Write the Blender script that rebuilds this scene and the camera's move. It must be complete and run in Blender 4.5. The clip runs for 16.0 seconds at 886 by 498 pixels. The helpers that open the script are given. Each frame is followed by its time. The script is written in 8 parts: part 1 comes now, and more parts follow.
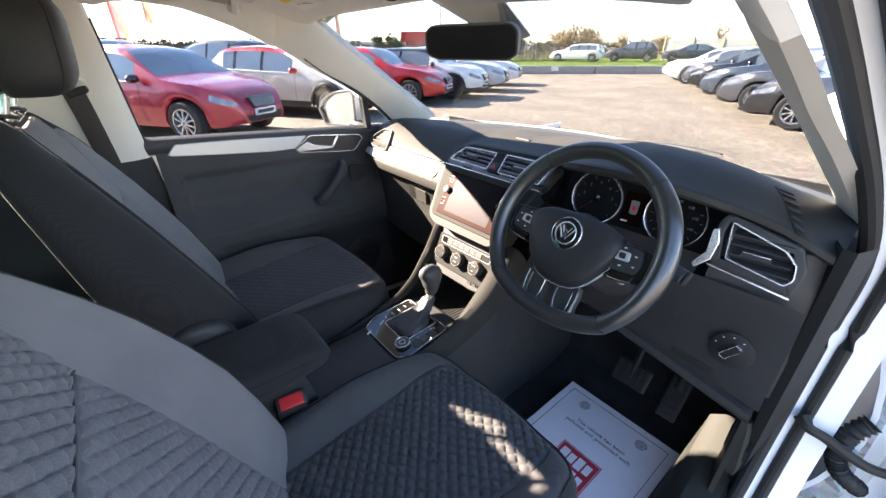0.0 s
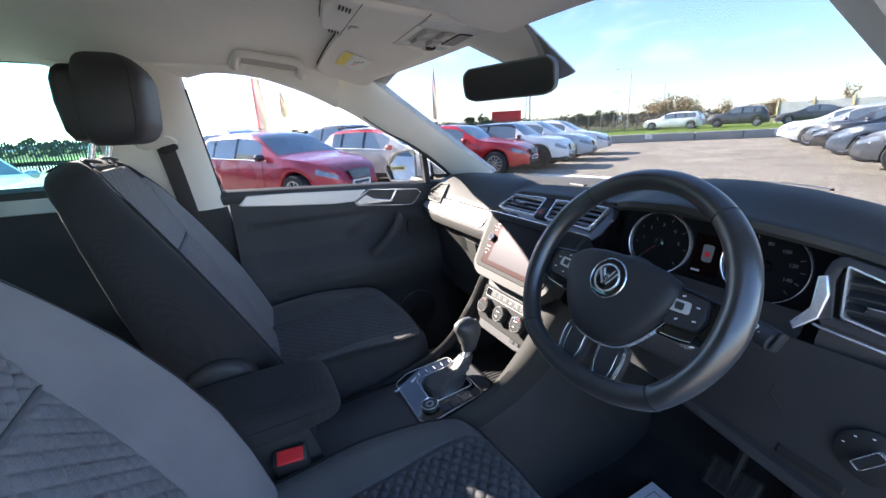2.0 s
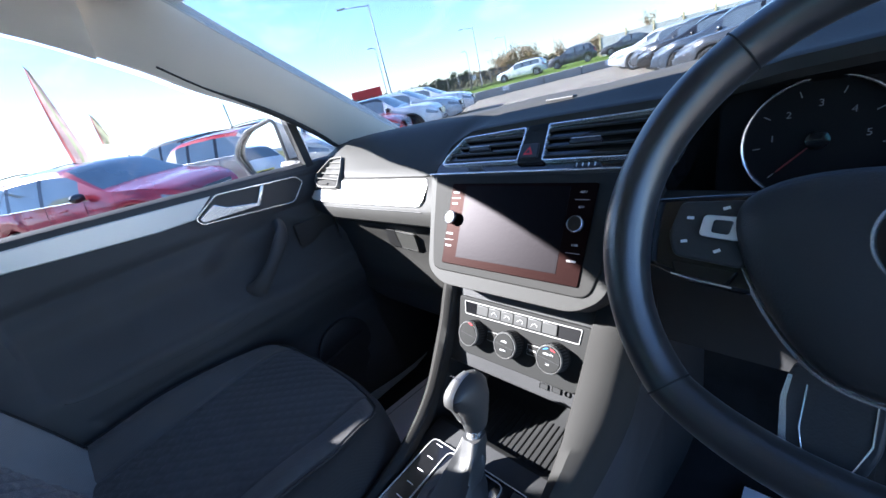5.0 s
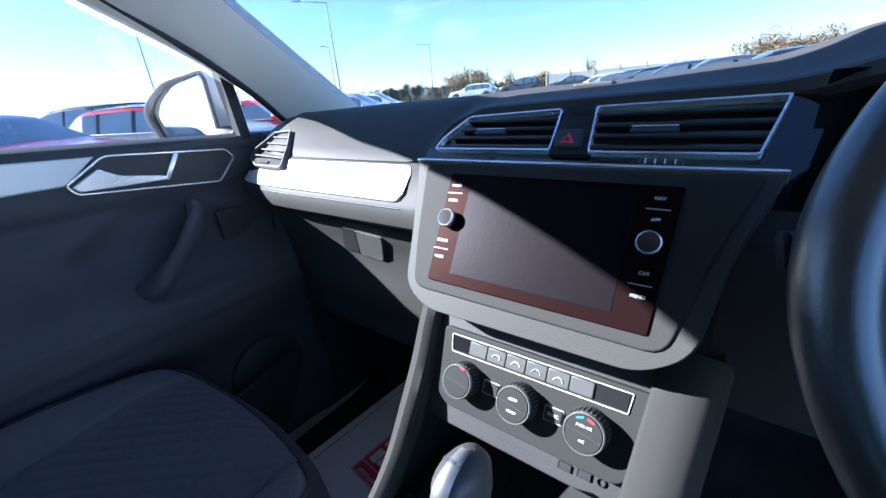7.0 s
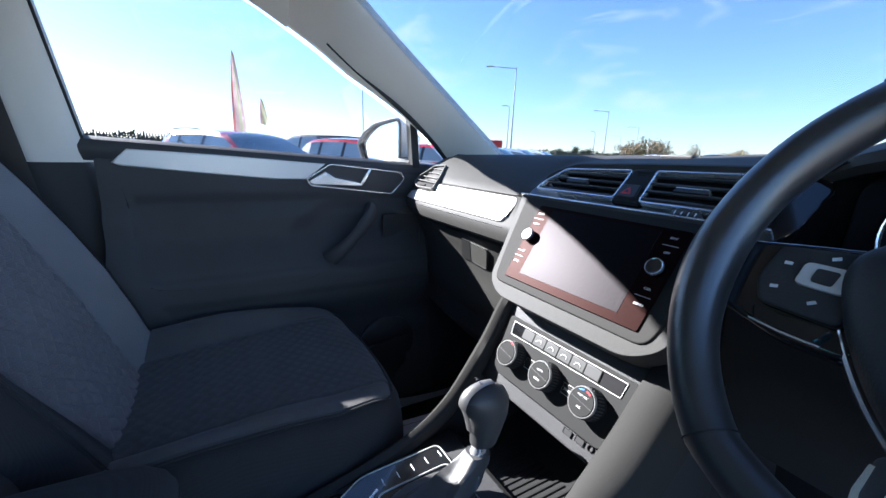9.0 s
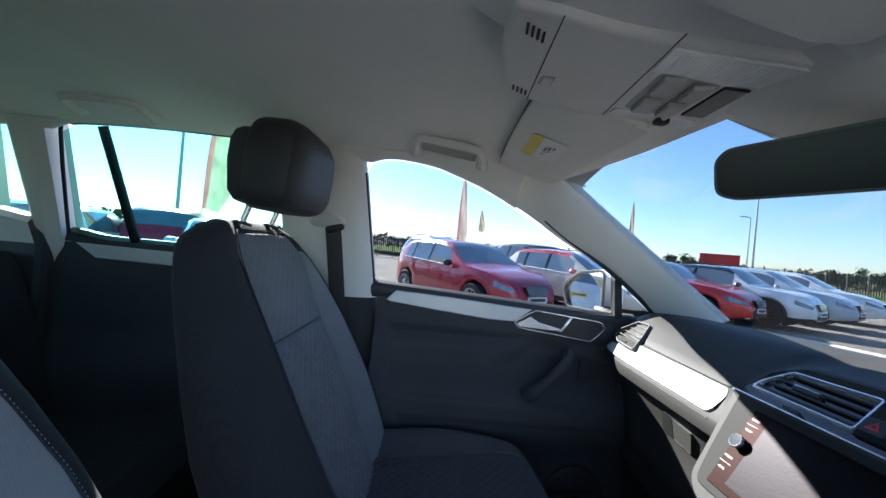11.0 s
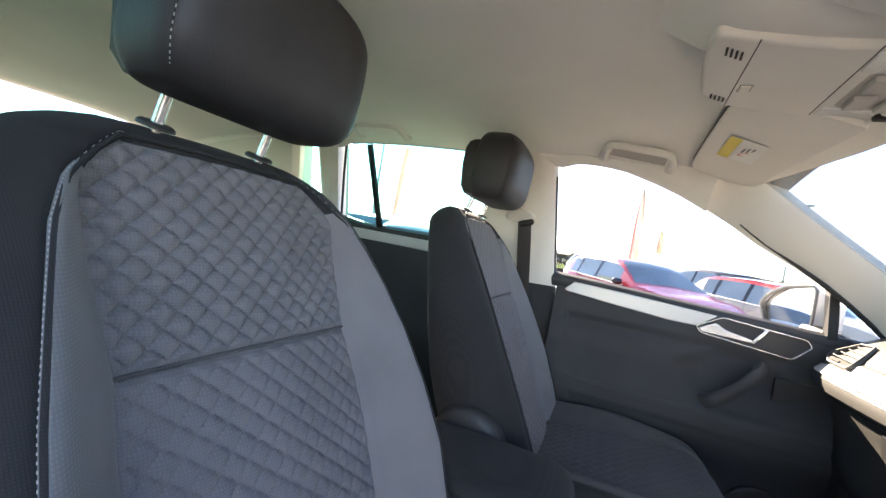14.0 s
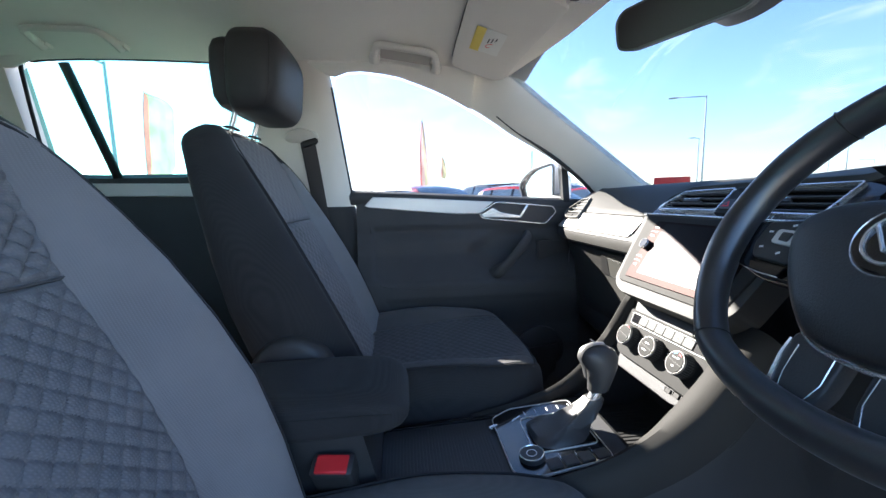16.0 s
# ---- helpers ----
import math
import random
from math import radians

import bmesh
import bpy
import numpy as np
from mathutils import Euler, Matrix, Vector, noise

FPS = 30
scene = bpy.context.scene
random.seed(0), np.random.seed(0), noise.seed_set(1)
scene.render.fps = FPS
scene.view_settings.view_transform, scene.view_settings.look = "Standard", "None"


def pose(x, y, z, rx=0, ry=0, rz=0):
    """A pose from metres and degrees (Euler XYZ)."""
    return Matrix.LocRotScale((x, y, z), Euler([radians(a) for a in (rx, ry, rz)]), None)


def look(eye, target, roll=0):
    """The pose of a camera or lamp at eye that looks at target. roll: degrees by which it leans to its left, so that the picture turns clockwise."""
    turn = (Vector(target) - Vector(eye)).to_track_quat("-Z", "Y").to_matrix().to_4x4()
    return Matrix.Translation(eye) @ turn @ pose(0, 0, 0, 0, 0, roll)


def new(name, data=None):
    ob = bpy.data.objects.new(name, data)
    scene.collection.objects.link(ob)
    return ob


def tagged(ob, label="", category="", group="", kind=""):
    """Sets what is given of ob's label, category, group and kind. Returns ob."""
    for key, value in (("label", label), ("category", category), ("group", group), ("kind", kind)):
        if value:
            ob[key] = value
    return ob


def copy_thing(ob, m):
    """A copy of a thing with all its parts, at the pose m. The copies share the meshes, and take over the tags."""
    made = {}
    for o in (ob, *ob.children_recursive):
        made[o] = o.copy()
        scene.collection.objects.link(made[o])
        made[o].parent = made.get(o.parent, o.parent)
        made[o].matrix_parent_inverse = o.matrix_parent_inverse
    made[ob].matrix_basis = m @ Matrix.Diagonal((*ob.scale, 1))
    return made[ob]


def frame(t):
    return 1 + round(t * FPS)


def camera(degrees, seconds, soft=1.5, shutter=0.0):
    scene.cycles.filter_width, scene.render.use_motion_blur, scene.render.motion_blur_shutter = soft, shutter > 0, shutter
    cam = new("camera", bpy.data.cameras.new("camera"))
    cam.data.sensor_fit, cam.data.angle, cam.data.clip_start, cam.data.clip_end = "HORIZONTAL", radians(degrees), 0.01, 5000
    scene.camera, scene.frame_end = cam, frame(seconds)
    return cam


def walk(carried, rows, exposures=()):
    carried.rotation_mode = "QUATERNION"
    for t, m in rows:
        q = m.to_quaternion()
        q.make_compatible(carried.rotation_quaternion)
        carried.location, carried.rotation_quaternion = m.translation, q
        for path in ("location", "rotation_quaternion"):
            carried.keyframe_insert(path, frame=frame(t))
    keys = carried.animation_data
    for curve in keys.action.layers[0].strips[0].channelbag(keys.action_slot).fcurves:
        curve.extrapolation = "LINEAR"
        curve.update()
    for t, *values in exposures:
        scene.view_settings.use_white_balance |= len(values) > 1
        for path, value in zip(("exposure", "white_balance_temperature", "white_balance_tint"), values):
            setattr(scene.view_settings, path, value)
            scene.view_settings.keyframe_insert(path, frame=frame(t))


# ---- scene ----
cam = camera(96.7, 16.0)
METRES, EYE, TILT, LEAN, TURN = 1.8, 1.4, -27.0, 0.0, 50.5
ROWS = [
    (0.0, 0.0, 0.0, 0.0, 0.0, 0.0, -0.0),
    (0.5, -0.0005, 0.0127, -0.0151, 1.55, 1.58, -0.29),
    (1.0, 0.0263, 0.0381, -0.0158, 5.04, 4.45, -1.33),
    (1.5, 0.0436, 0.0516, -0.0206, 9.13, 7.56, -2.71),
    (2.0, 0.0637, 0.0546, -0.0215, 12.23, 9.47, -3.02),
    (2.5, 0.0812, 0.0588, -0.0252, 13.91, 9.89, -1.26),
    (3.0, 0.0763, 0.0774, -0.0271, 13.79, 9.3, 4.07),
    (3.5, 0.0669, 0.1051, -0.0233, 11.37, 9.19, 14.03),
    (6.0, -0.0424, 0.3842, 0.0642, -7.3, 4.38, 11.82),
    (6.5, -0.0396, 0.3891, 0.0599, -9.17, 4.71, 11.46),
    (7.0, -0.0454, 0.397, 0.0572, -9.76, 5.11, 10.25),
    (7.5, -0.0465, 0.4003, 0.0433, -8.03, 6.23, 7.29),
    (8.0, -0.0356, 0.3743, 0.0304, -3.86, 8.82, 2.81),
    (10.5, 0.0006, 0.2215, 0.0095, 26.43, 20.46, -18.13),
    (11.0, 0.0075, 0.2126, 0.0347, 33.31, 22.02, -21.12),
    (11.5, 0.0197, 0.1981, 0.044, 40.18, 22.34, -24.38),
    (12.0, 0.0401, 0.1687, 0.0331, 46.57, 21.97, -28.09),
    (12.5, 0.0548, 0.1429, 0.0194, 51.32, 21.36, -31.69),
    (13.0, 0.0552, 0.1411, 0.0082, 54.12, 19.53, -33.26),
    (13.5, 0.0534, 0.1358, -0.0172, 56.03, 16.46, -33.5),
    (14.0, 0.0674, 0.1432, -0.0473, 56.4, 13.39, -32.71),
    (14.5, 0.0781, 0.152, -0.0722, 54.27, 11.52, -31.0),
    (15.0, 0.0781, 0.1619, -0.0906, 49.43, 11.66, -27.32),
    (15.5, 0.0641, 0.1763, -0.0967, 41.56, 13.49, -21.24),
    (16.0, 0.0588, 0.1835, -0.074, 30.85, 15.68, -13.44),
]
EXPOSURES = [(0.0, 3.55, 6700, 18), (1.5, 3.35, 6300, 17), (2.5, 3.1, 5600, 16), (3.5, 3.25, 5600, 16), (6.0, 2.95, 4900, 13), (7.0, 2.95, 4850, 14), (8.0, 2.95, 5100, 17), (10.5, 2.45, 5250, 8), (11.2, 2.45, 5500, 11), (12.0, 3.12, 6900, 13), (12.5, 3.52, 7200, 14), (13.5, 3.6, 7000, 15), (14.2, 3.72, 6900, 17), (14.7, 3.7, 6700, 17), (15.3, 3.5, 6200, 15), (16.0, 3.2, 5700, 12)]
walk(cam, [(t, pose(0.737, 0, EYE, TILT, LEAN, TURN) @ pose(METRES * x, METRES * y, METRES * z, 90 + pitch, roll, yaw)) for t, x, y, z, yaw, pitch, roll in ROWS], EXPOSURES)

# ---- world and sun ----
SUN_TRAVEL = Vector((1.0, 0.64, -0.70)).normalized()
SUN_EL = math.asin(-SUN_TRAVEL.z)
SUN_AZ = math.atan2(-SUN_TRAVEL.x, -SUN_TRAVEL.y)
world = bpy.data.worlds.new("sky")
scene.world = world
world.use_nodes = True
wn, wl = world.node_tree.nodes, world.node_tree.links
sky = wn.new("ShaderNodeTexSky")
sky.sky_type = "NISHITA"
sky.sun_disc = False
sky.sun_elevation = SUN_EL
sky.sun_rotation = SUN_AZ
sky.air_density, sky.dust_density, sky.ozone_density = 1.0, 0.25, 2.6
wtc = wn.new("ShaderNodeTexCoord")
wmap = wn.new("ShaderNodeMapping")
wmap.inputs["Scale"].default_value = (1.6, 3.6, 9.0)
wmap.inputs["Rotation"].default_value = (0.0, 0.35, 0.6)
wcl = wn.new("ShaderNodeTexNoise")
wcl.inputs["Scale"].default_value = 1.7
wcl.inputs["Detail"].default_value = 8.0
wcl.inputs["Roughness"].default_value = 0.62
wcl.inputs["Distortion"].default_value = 0.6
wrp = wn.new("ShaderNodeValToRGB")
wrp.color_ramp.elements[0].position, wrp.color_ramp.elements[0].color = 0.57, (0, 0, 0, 1)
wrp.color_ramp.elements[1].position, wrp.color_ramp.elements[1].color = 0.80, (0.75, 0.75, 0.75, 1)
wmx = wn.new("ShaderNodeMixRGB")
wmx.inputs[2].default_value = (5.0, 5.2, 5.4, 1)
wl.new(wtc.outputs["Generated"], wmap.inputs["Vector"])
wl.new(wmap.outputs["Vector"], wcl.inputs["Vector"])
wl.new(wcl.outputs["Fac"], wrp.inputs["Fac"])
wl.new(wrp.outputs["Color"], wmx.inputs[0])
wl.new(sky.outputs["Color"], wmx.inputs[1])
wl.new(wmx.outputs["Color"], wn["Background"].inputs["Color"])
wn["Background"].inputs["Strength"].default_value = 0.08
sun_data = bpy.data.lights.new("sun", "SUN")
sun_data.energy, sun_data.angle, sun_data.color = 4.4, radians(0.55), (1.0, 0.88, 0.70)
sun = new("sun", sun_data)
sun.matrix_world = look((0, 0, 30), Vector((0, 0, 30)) + SUN_TRAVEL)

# ---- materials ----
def mat(name, color, rough=0.6, metal=0.0, grain=0.0, grain_size=0.002, vary=0.0, vary_size=0.15, spec=0.5, coat=0.0, per_object=0.0):
    """A principled material with two scales of variation: fine relief and broad tone."""
    m = bpy.data.materials.new(name)
    m.use_nodes = True
    n, l = m.node_tree.nodes, m.node_tree.links
    b = n["Principled BSDF"]
    b.inputs["Base Color"].default_value = (*color, 1)
    b.inputs["Roughness"].default_value = rough
    b.inputs["Metallic"].default_value = metal
    b.inputs["Specular IOR Level"].default_value = spec
    b.inputs["Coat Weight"].default_value = coat
    b.inputs["Coat Roughness"].default_value = 0.04
    tc = n.new("ShaderNodeTexCoord")
    if vary or per_object:
        tone = n.new("ShaderNodeTexNoise")
        tone.inputs["Scale"].default_value = 1.0 / vary_size
        tone.inputs["Detail"].default_value = 5.0
        l.new(tc.outputs["Object"], tone.inputs["Vector"])
        mr = n.new("ShaderNodeMapRange")
        mr.inputs["To Min"].default_value, mr.inputs["To Max"].default_value = 1 - vary, 1 + vary
        mr.inputs["From Min"].default_value, mr.inputs["From Max"].default_value = 0.3, 0.7
        l.new(tone.outputs["Fac"], mr.inputs["Value"])
        mul = n.new("ShaderNodeMixRGB")
        mul.blend_type = "MULTIPLY"
        mul.inputs[0].default_value = 1.0
        mul.inputs[1].default_value = (*color, 1)
        l.new(mr.outputs["Result"], mul.inputs[2])
        out = mul.outputs["Color"]
        if per_object:
            oi = n.new("ShaderNodeObjectInfo")
            mo = n.new("ShaderNodeMapRange")
            mo.inputs["To Min"].default_value, mo.inputs["To Max"].default_value = 1 - per_object, 1 + per_object
            l.new(oi.outputs["Random"], mo.inputs["Value"])
            m2 = n.new("ShaderNodeMixRGB")
            m2.blend_type = "MULTIPLY"
            m2.inputs[0].default_value = 1.0
            l.new(out, m2.inputs[1])
            l.new(mo.outputs["Result"], m2.inputs[2])
            out = m2.outputs["Color"]
        l.new(out, b.inputs["Base Color"])
        rr = n.new("ShaderNodeMapRange")
        rr.inputs["To Min"].default_value, rr.inputs["To Max"].default_value = max(0.0, rough - 0.07), min(1.0, rough + 0.07)
        l.new(tone.outputs["Fac"], rr.inputs["Value"])
        if rough > 0.12:
            l.new(rr.outputs["Result"], b.inputs["Roughness"])
    if grain:
        g = n.new("ShaderNodeTexNoise")
        g.inputs["Scale"].default_value = 1.0 / grain_size
        g.inputs["Detail"].default_value = 3.0
        l.new(tc.outputs["Object"], g.inputs["Vector"])
        bp = n.new("ShaderNodeBump")
        bp.inputs["Strength"].default_value = grain
        bp.inputs["Distance"].default_value = grain_size * 0.5
        l.new(g.outputs["Fac"], bp.inputs["Height"])
        l.new(bp.outputs["Normal"], b.inputs["Normal"])
    return m


def weave_mat(name, dark, light, thread=0.0022, rough=0.9, sheen=0.12, turn=0.0):
    """Woven cloth: crossing threads with a lighter yarn, and broad wear."""
    m = mat(name, dark, rough, vary=0.12, vary_size=0.08, spec=0.2)
    n, l = m.node_tree.nodes, m.node_tree.links
    b = n["Principled BSDF"]
    b.inputs["Sheen Weight"].default_value = sheen
    b.inputs["Sheen Roughness"].default_value = 0.5
    tc = n.new("ShaderNodeTexCoord")
    mp = n.new("ShaderNodeMapping")
    mp.inputs["Rotation"].default_value = (turn, turn, turn)
    l.new(tc.outputs["Object"], mp.inputs["Vector"])
    waves = []
    for axis in ("X", "Z"):
        w = n.new("ShaderNodeTexWave")
        w.bands_direction = axis
        w.inputs["Scale"].default_value = 0.314 / thread
        w.inputs["Distortion"].default_value = 0.5
        l.new(mp.outputs["Vector"], w.inputs["Vector"])
        waves.append(w)
    mx = n.new("ShaderNodeMath")
    mx.operation = "MULTIPLY"
    l.new(waves[0].outputs["Fac"], mx.inputs[0])
    l.new(waves[1].outputs["Fac"], mx.inputs[1])
    src = b.inputs["Base Color"].links[0].from_socket
    c = n.new("ShaderNodeMixRGB")
    l.new(mx.outputs[0], c.inputs[0])
    l.new(src, c.inputs[1])
    c.inputs[2].default_value = (*light, 1)
    l.new(c.outputs["Color"], b.inputs["Base Color"])
    bp = n.new("ShaderNodeBump")
    bp.inputs["Strength"].default_value = 0.25
    bp.inputs["Distance"].default_value = thread * 0.4
    l.new(mx.outputs[0], bp.inputs["Height"])
    l.new(bp.outputs["Normal"], b.inputs["Normal"])
    return m


def glass_mat(name, tint=(1, 1, 1), gloss=0.06):
    """A thin pane: clear with a Fresnel reflection."""
    m = bpy.data.materials.new(name)
    m.use_nodes = True
    n, l = m.node_tree.nodes, m.node_tree.links
    n.remove(n["Principled BSDF"])
    t = n.new("ShaderNodeBsdfTransparent")
    t.inputs["Color"].default_value = (*tint, 1)
    g = n.new("ShaderNodeBsdfGlossy")
    g.inputs["Roughness"].default_value = 0.01
    fr = n.new("ShaderNodeLayerWeight")
    fr.inputs["Blend"].default_value = 0.5
    pw = n.new("ShaderNodeMath")
    pw.operation = "POWER"
    pw.inputs[1].default_value = 4.5
    l.new(fr.outputs["Facing"], pw.inputs[0])
    ma = n.new("ShaderNodeMath")
    ma.operation = "MULTIPLY_ADD"
    ma.inputs[1].default_value, ma.inputs[2].default_value = 0.5, gloss * 0.5
    l.new(pw.outputs[0], ma.inputs[0])
    mx = n.new("ShaderNodeMixShader")
    l.new(ma.outputs[0], mx.inputs["Fac"])
    l.new(t.outputs[0], mx.inputs[1])
    l.new(g.outputs[0], mx.inputs[2])
    l.new(mx.outputs[0], n["Material Output"].inputs["Surface"])
    return m


HEADLINER = mat("headliner_cloth", (0.83, 0.805, 0.75), 0.95, grain=0.25, grain_size=0.0015, vary=0.04, vary_size=0.25, spec=0.15)
PILLAR = mat("beige_grey_plastic", (0.70, 0.665, 0.60), 0.6, grain=0.2, grain_size=0.0012, vary=0.03, vary_size=0.2, spec=0.3)
CONSOLE_BEIGE = mat("overhead_plastic", (0.70, 0.675, 0.63), 0.5, grain=0.1, grain_size=0.001, vary=0.03, spec=0.4)
DASH = mat("black_soft_plastic", (0.043, 0.042, 0.039), 0.56, grain=0.35, grain_size=0.0013, vary=0.10, vary_size=0.2, spec=0.14)
KEY_GREY = mat("pale_grey_key", (0.068, 0.068, 0.066), 0.45, vary=0.05, spec=0.2)
# Paler than the other dashboard plastics: sunlight put into the colour.
SUNLIT_GREY = mat("sunlit_grey_plastic", (0.085, 0.084, 0.076), 0.55, grain=0.2, grain_size=0.001, vary=0.08, vary_size=0.1, spec=0.25)
KICK = mat("stone_grey_plastic", (0.034, 0.034, 0.030), 0.6, grain=0.2, grain_size=0.001, vary=0.08, vary_size=0.1, spec=0.12)
HARD = mat("dark_hard_plastic", (0.034, 0.034, 0.035), 0.48, grain=0.40, grain_size=0.0017, vary=0.10, vary_size=0.12, spec=0.4)
GREY_PLASTIC = mat("mid_grey_plastic", (0.034, 0.033, 0.031), 0.58, grain=0.25, grain_size=0.0013, vary=0.06, spec=0.05)
DARK_GREY = mat("dark_grey_panel", (0.028, 0.028, 0.027), 0.52, grain=0.10, grain_size=0.001, vary=0.06, spec=0.07)
GLOSS = mat("piano_black", (0.008, 0.008, 0.009), 0.10, vary=0.1, spec=0.5, coat=0.4)
AIRBAG = mat("grained_airbag_plastic", (0.030, 0.030, 0.031), 0.50, grain=0.45, grain_size=0.0016, vary=0.08, vary_size=0.05, spec=0.35)
KNOB_SILVER = mat("satin_knob_silver", (0.34, 0.335, 0.33), 0.32, metal=0.8, grain=0.05, grain_size=0.0008, vary=0.05)
LEATHER = mat("black_leather", (0.042, 0.042, 0.043), 0.44, grain=0.30, grain_size=0.0018, vary=0.15, vary_size=0.05, spec=0.5)
RIM_LEATHER = mat("worn_smooth_leather", (0.020, 0.020, 0.021), 0.31, grain=0.18, grain_size=0.0016, vary=0.2, vary_size=0.04, spec=1.0)
RIM_LEATHER.node_tree.nodes["Principled BSDF"].inputs["Sheen Weight"].default_value = 0.09
MIRROR_RIM = mat("grey_mirror_plastic", (0.13, 0.13, 0.13), 0.4, grain=0.1, vary=0.05)
SWITCH_GREY = mat("switch_grey_plastic", (0.42, 0.405, 0.38), 0.5, grain=0.1, grain_size=0.001, vary=0.05, spec=0.4)
CHROME = mat("satin_chrome", (0.82, 0.82, 0.82), 0.26, metal=0.75)
SILVER = mat("silver_trim", (0.66, 0.645, 0.62), 0.36, metal=0.25, grain=0.05, grain_size=0.0008, vary=0.03)
CARPET = mat("black_carpet", (0.024, 0.024, 0.025), 1.0, grain=0.9, grain_size=0.003, vary=0.25, vary_size=0.06, spec=0.1)
RUBBER = mat("black_rubber", (0.018, 0.018, 0.018), 0.62, vary=0.12, spec=0.35)
CLOTH_GREY = weave_mat("grey_seat_cloth", (0.178, 0.168, 0.168), (0.204, 0.193, 0.193), 0.0020)
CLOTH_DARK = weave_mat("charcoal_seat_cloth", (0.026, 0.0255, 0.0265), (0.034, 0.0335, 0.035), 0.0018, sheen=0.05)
# Cushion cloths: darker than the backrest's, the weaker light put into the colour.
CLOTH_SIDE_SHADED = weave_mat("shaded_seat_cloth", (0.074, 0.071, 0.071), (0.088, 0.084, 0.084), 0.0020)
CLOTH_SEAT_SHADED = weave_mat("shaded_quilted_cloth", (0.064, 0.063, 0.064), (0.080, 0.079, 0.080), 0.0030)
CLOTH_QUILT = weave_mat("quilted_seat_cloth", (0.148, 0.141, 0.143), (0.174, 0.167, 0.169), 0.0030)
CLOTH_RIB = weave_mat("ribbed_seat_cloth", (0.17, 0.172, 0.176), (0.205, 0.208, 0.212), 0.0026)
HEADREST = mat("dark_leatherette", (0.033, 0.031, 0.032), 0.52, grain=0.4, grain_size=0.0018, vary=0.15, vary_size=0.06, spec=0.32)
THREAD = mat("white_thread", (0.46, 0.45, 0.43), 0.8)
BELT = mat("seat_belt_webbing", (0.035, 0.030, 0.028), 0.7, grain=0.5, grain_size=0.0012, vary=0.1)
RED_PLASTIC = mat("red_buckle_plastic", (0.62, 0.025, 0.03), 0.35, vary=0.05)
PAPER = mat("printed_paper", (0.84, 0.83, 0.86), 0.75, vary=0.02, vary_size=0.05, spec=0.2)
PAPER_RED = mat("red_print", (0.50, 0.03, 0.055), 0.7, vary=0.04)
INK = mat("dark_ink", (0.05, 0.05, 0.06), 0.8)
INK_GREY = mat("grey_ink", (0.45, 0.45, 0.47), 0.8, vary=0.3, vary_size=0.006)
LABEL = mat("sticker_white", (0.75, 0.75, 0.72), 0.6)
LABEL_YELLOW = mat("sticker_yellow", (0.75, 0.60, 0.10), 0.6)
PRINT_WHITE = mat("white_legend", (0.80, 0.80, 0.80), 0.5)
SCREEN = mat("screen_glass", (0.006, 0.005, 0.006), 0.38, grain=0.04, grain_size=0.004, spec=0.058)
SCREEN.node_tree.nodes["Principled BSDF"].inputs["Specular Tint"].default_value = (0.95, 0.84, 0.90, 1)
SCREEN_SIDE = mat("screen_button_glass", (0.008, 0.004, 0.004), 0.40, grain=0.04, grain_size=0.004, spec=0.036)
SCREEN_SIDE.node_tree.nodes["Principled BSDF"].inputs["Specular Tint"].default_value = (1.0, 0.36, 0.27, 1)
DIM_MIRROR = mat("dimmed_mirror_glass", (0.09, 0.072, 0.08), 0.30, metal=1.0)
DIM_PRINT = mat("dim_dial_print", (0.20, 0.20, 0.20), 0.6)
DARK_RED = mat("dark_red_pointer", (0.12, 0.008, 0.008), 0.5)
DIAL = mat("matt_black_dial", (0.008, 0.008, 0.009), 0.6, spec=0.12)
DOOR = mat("black_door_lining", (0.056, 0.056, 0.057), 0.62, grain=0.30, grain_size=0.0014, vary=0.12, vary_size=0.2, spec=0.25)
MIRROR = mat("mirror_glass", (0.88, 0.90, 0.90), 0.01, metal=1.0)
RED_MARK = mat("red_symbol", (0.70, 0.02, 0.03), 0.5)
BLUE_MARK = mat("blue_symbol", (0.05, 0.25, 0.60), 0.5)
WHITE_PAINT = mat("white_body_paint", (0.78, 0.79, 0.80), 0.25, vary=0.02, vary_size=0.5, spec=0.5, coat=0.5)
GLASS = glass_mat("window_glass", (0.63, 0.64, 0.65))
TINT = glass_mat("rear_window_glass", (0.56, 0.79, 0.74))


# ---- mesh helpers ----
def thing(name, label, category, group="", kind="", at=(0, 0, 0)):
    ob = new(name)
    ob.empty_display_size = 0.05
    ob.location = at
    return tagged(ob, label, category, group, kind)


def put(name, bm, material, smooth=True, flat_angle=35):
    me = bpy.data.meshes.new(name)
    bmesh.ops.recalc_face_normals(bm, faces=bm.faces[:])
    lim = radians(flat_angle)
    areas = sorted(f.calc_area() for f in bm.faces)
    big = areas[len(areas) // 2] * 12 if len(areas) < 600 else 1e9
    for f in bm.faces:
        f.smooth = smooth and len(f.verts) < 7 and f.calc_area() < big
    for e in bm.edges:
        if len(e.link_faces) == 2 and e.calc_face_angle(0) > lim:
            e.smooth = False
    bm.to_mesh(me)
    bm.free()
    me.materials.append(material)
    return new(name, me)


def part(name, bm, material, parent, label="", smooth=True):
    ob = put(name, bm, material, smooth)
    ob.parent = parent
    o = parent
    off = Vector((0, 0, 0))
    while o is not None:
        off += o.location
        o = o.parent
    ob.location = -off
    return tagged(ob, label)


def solo(name, bm, material, label, category, group="", kind="", smooth=True):
    return tagged(put(name, bm, material, smooth), label, category, group, kind)


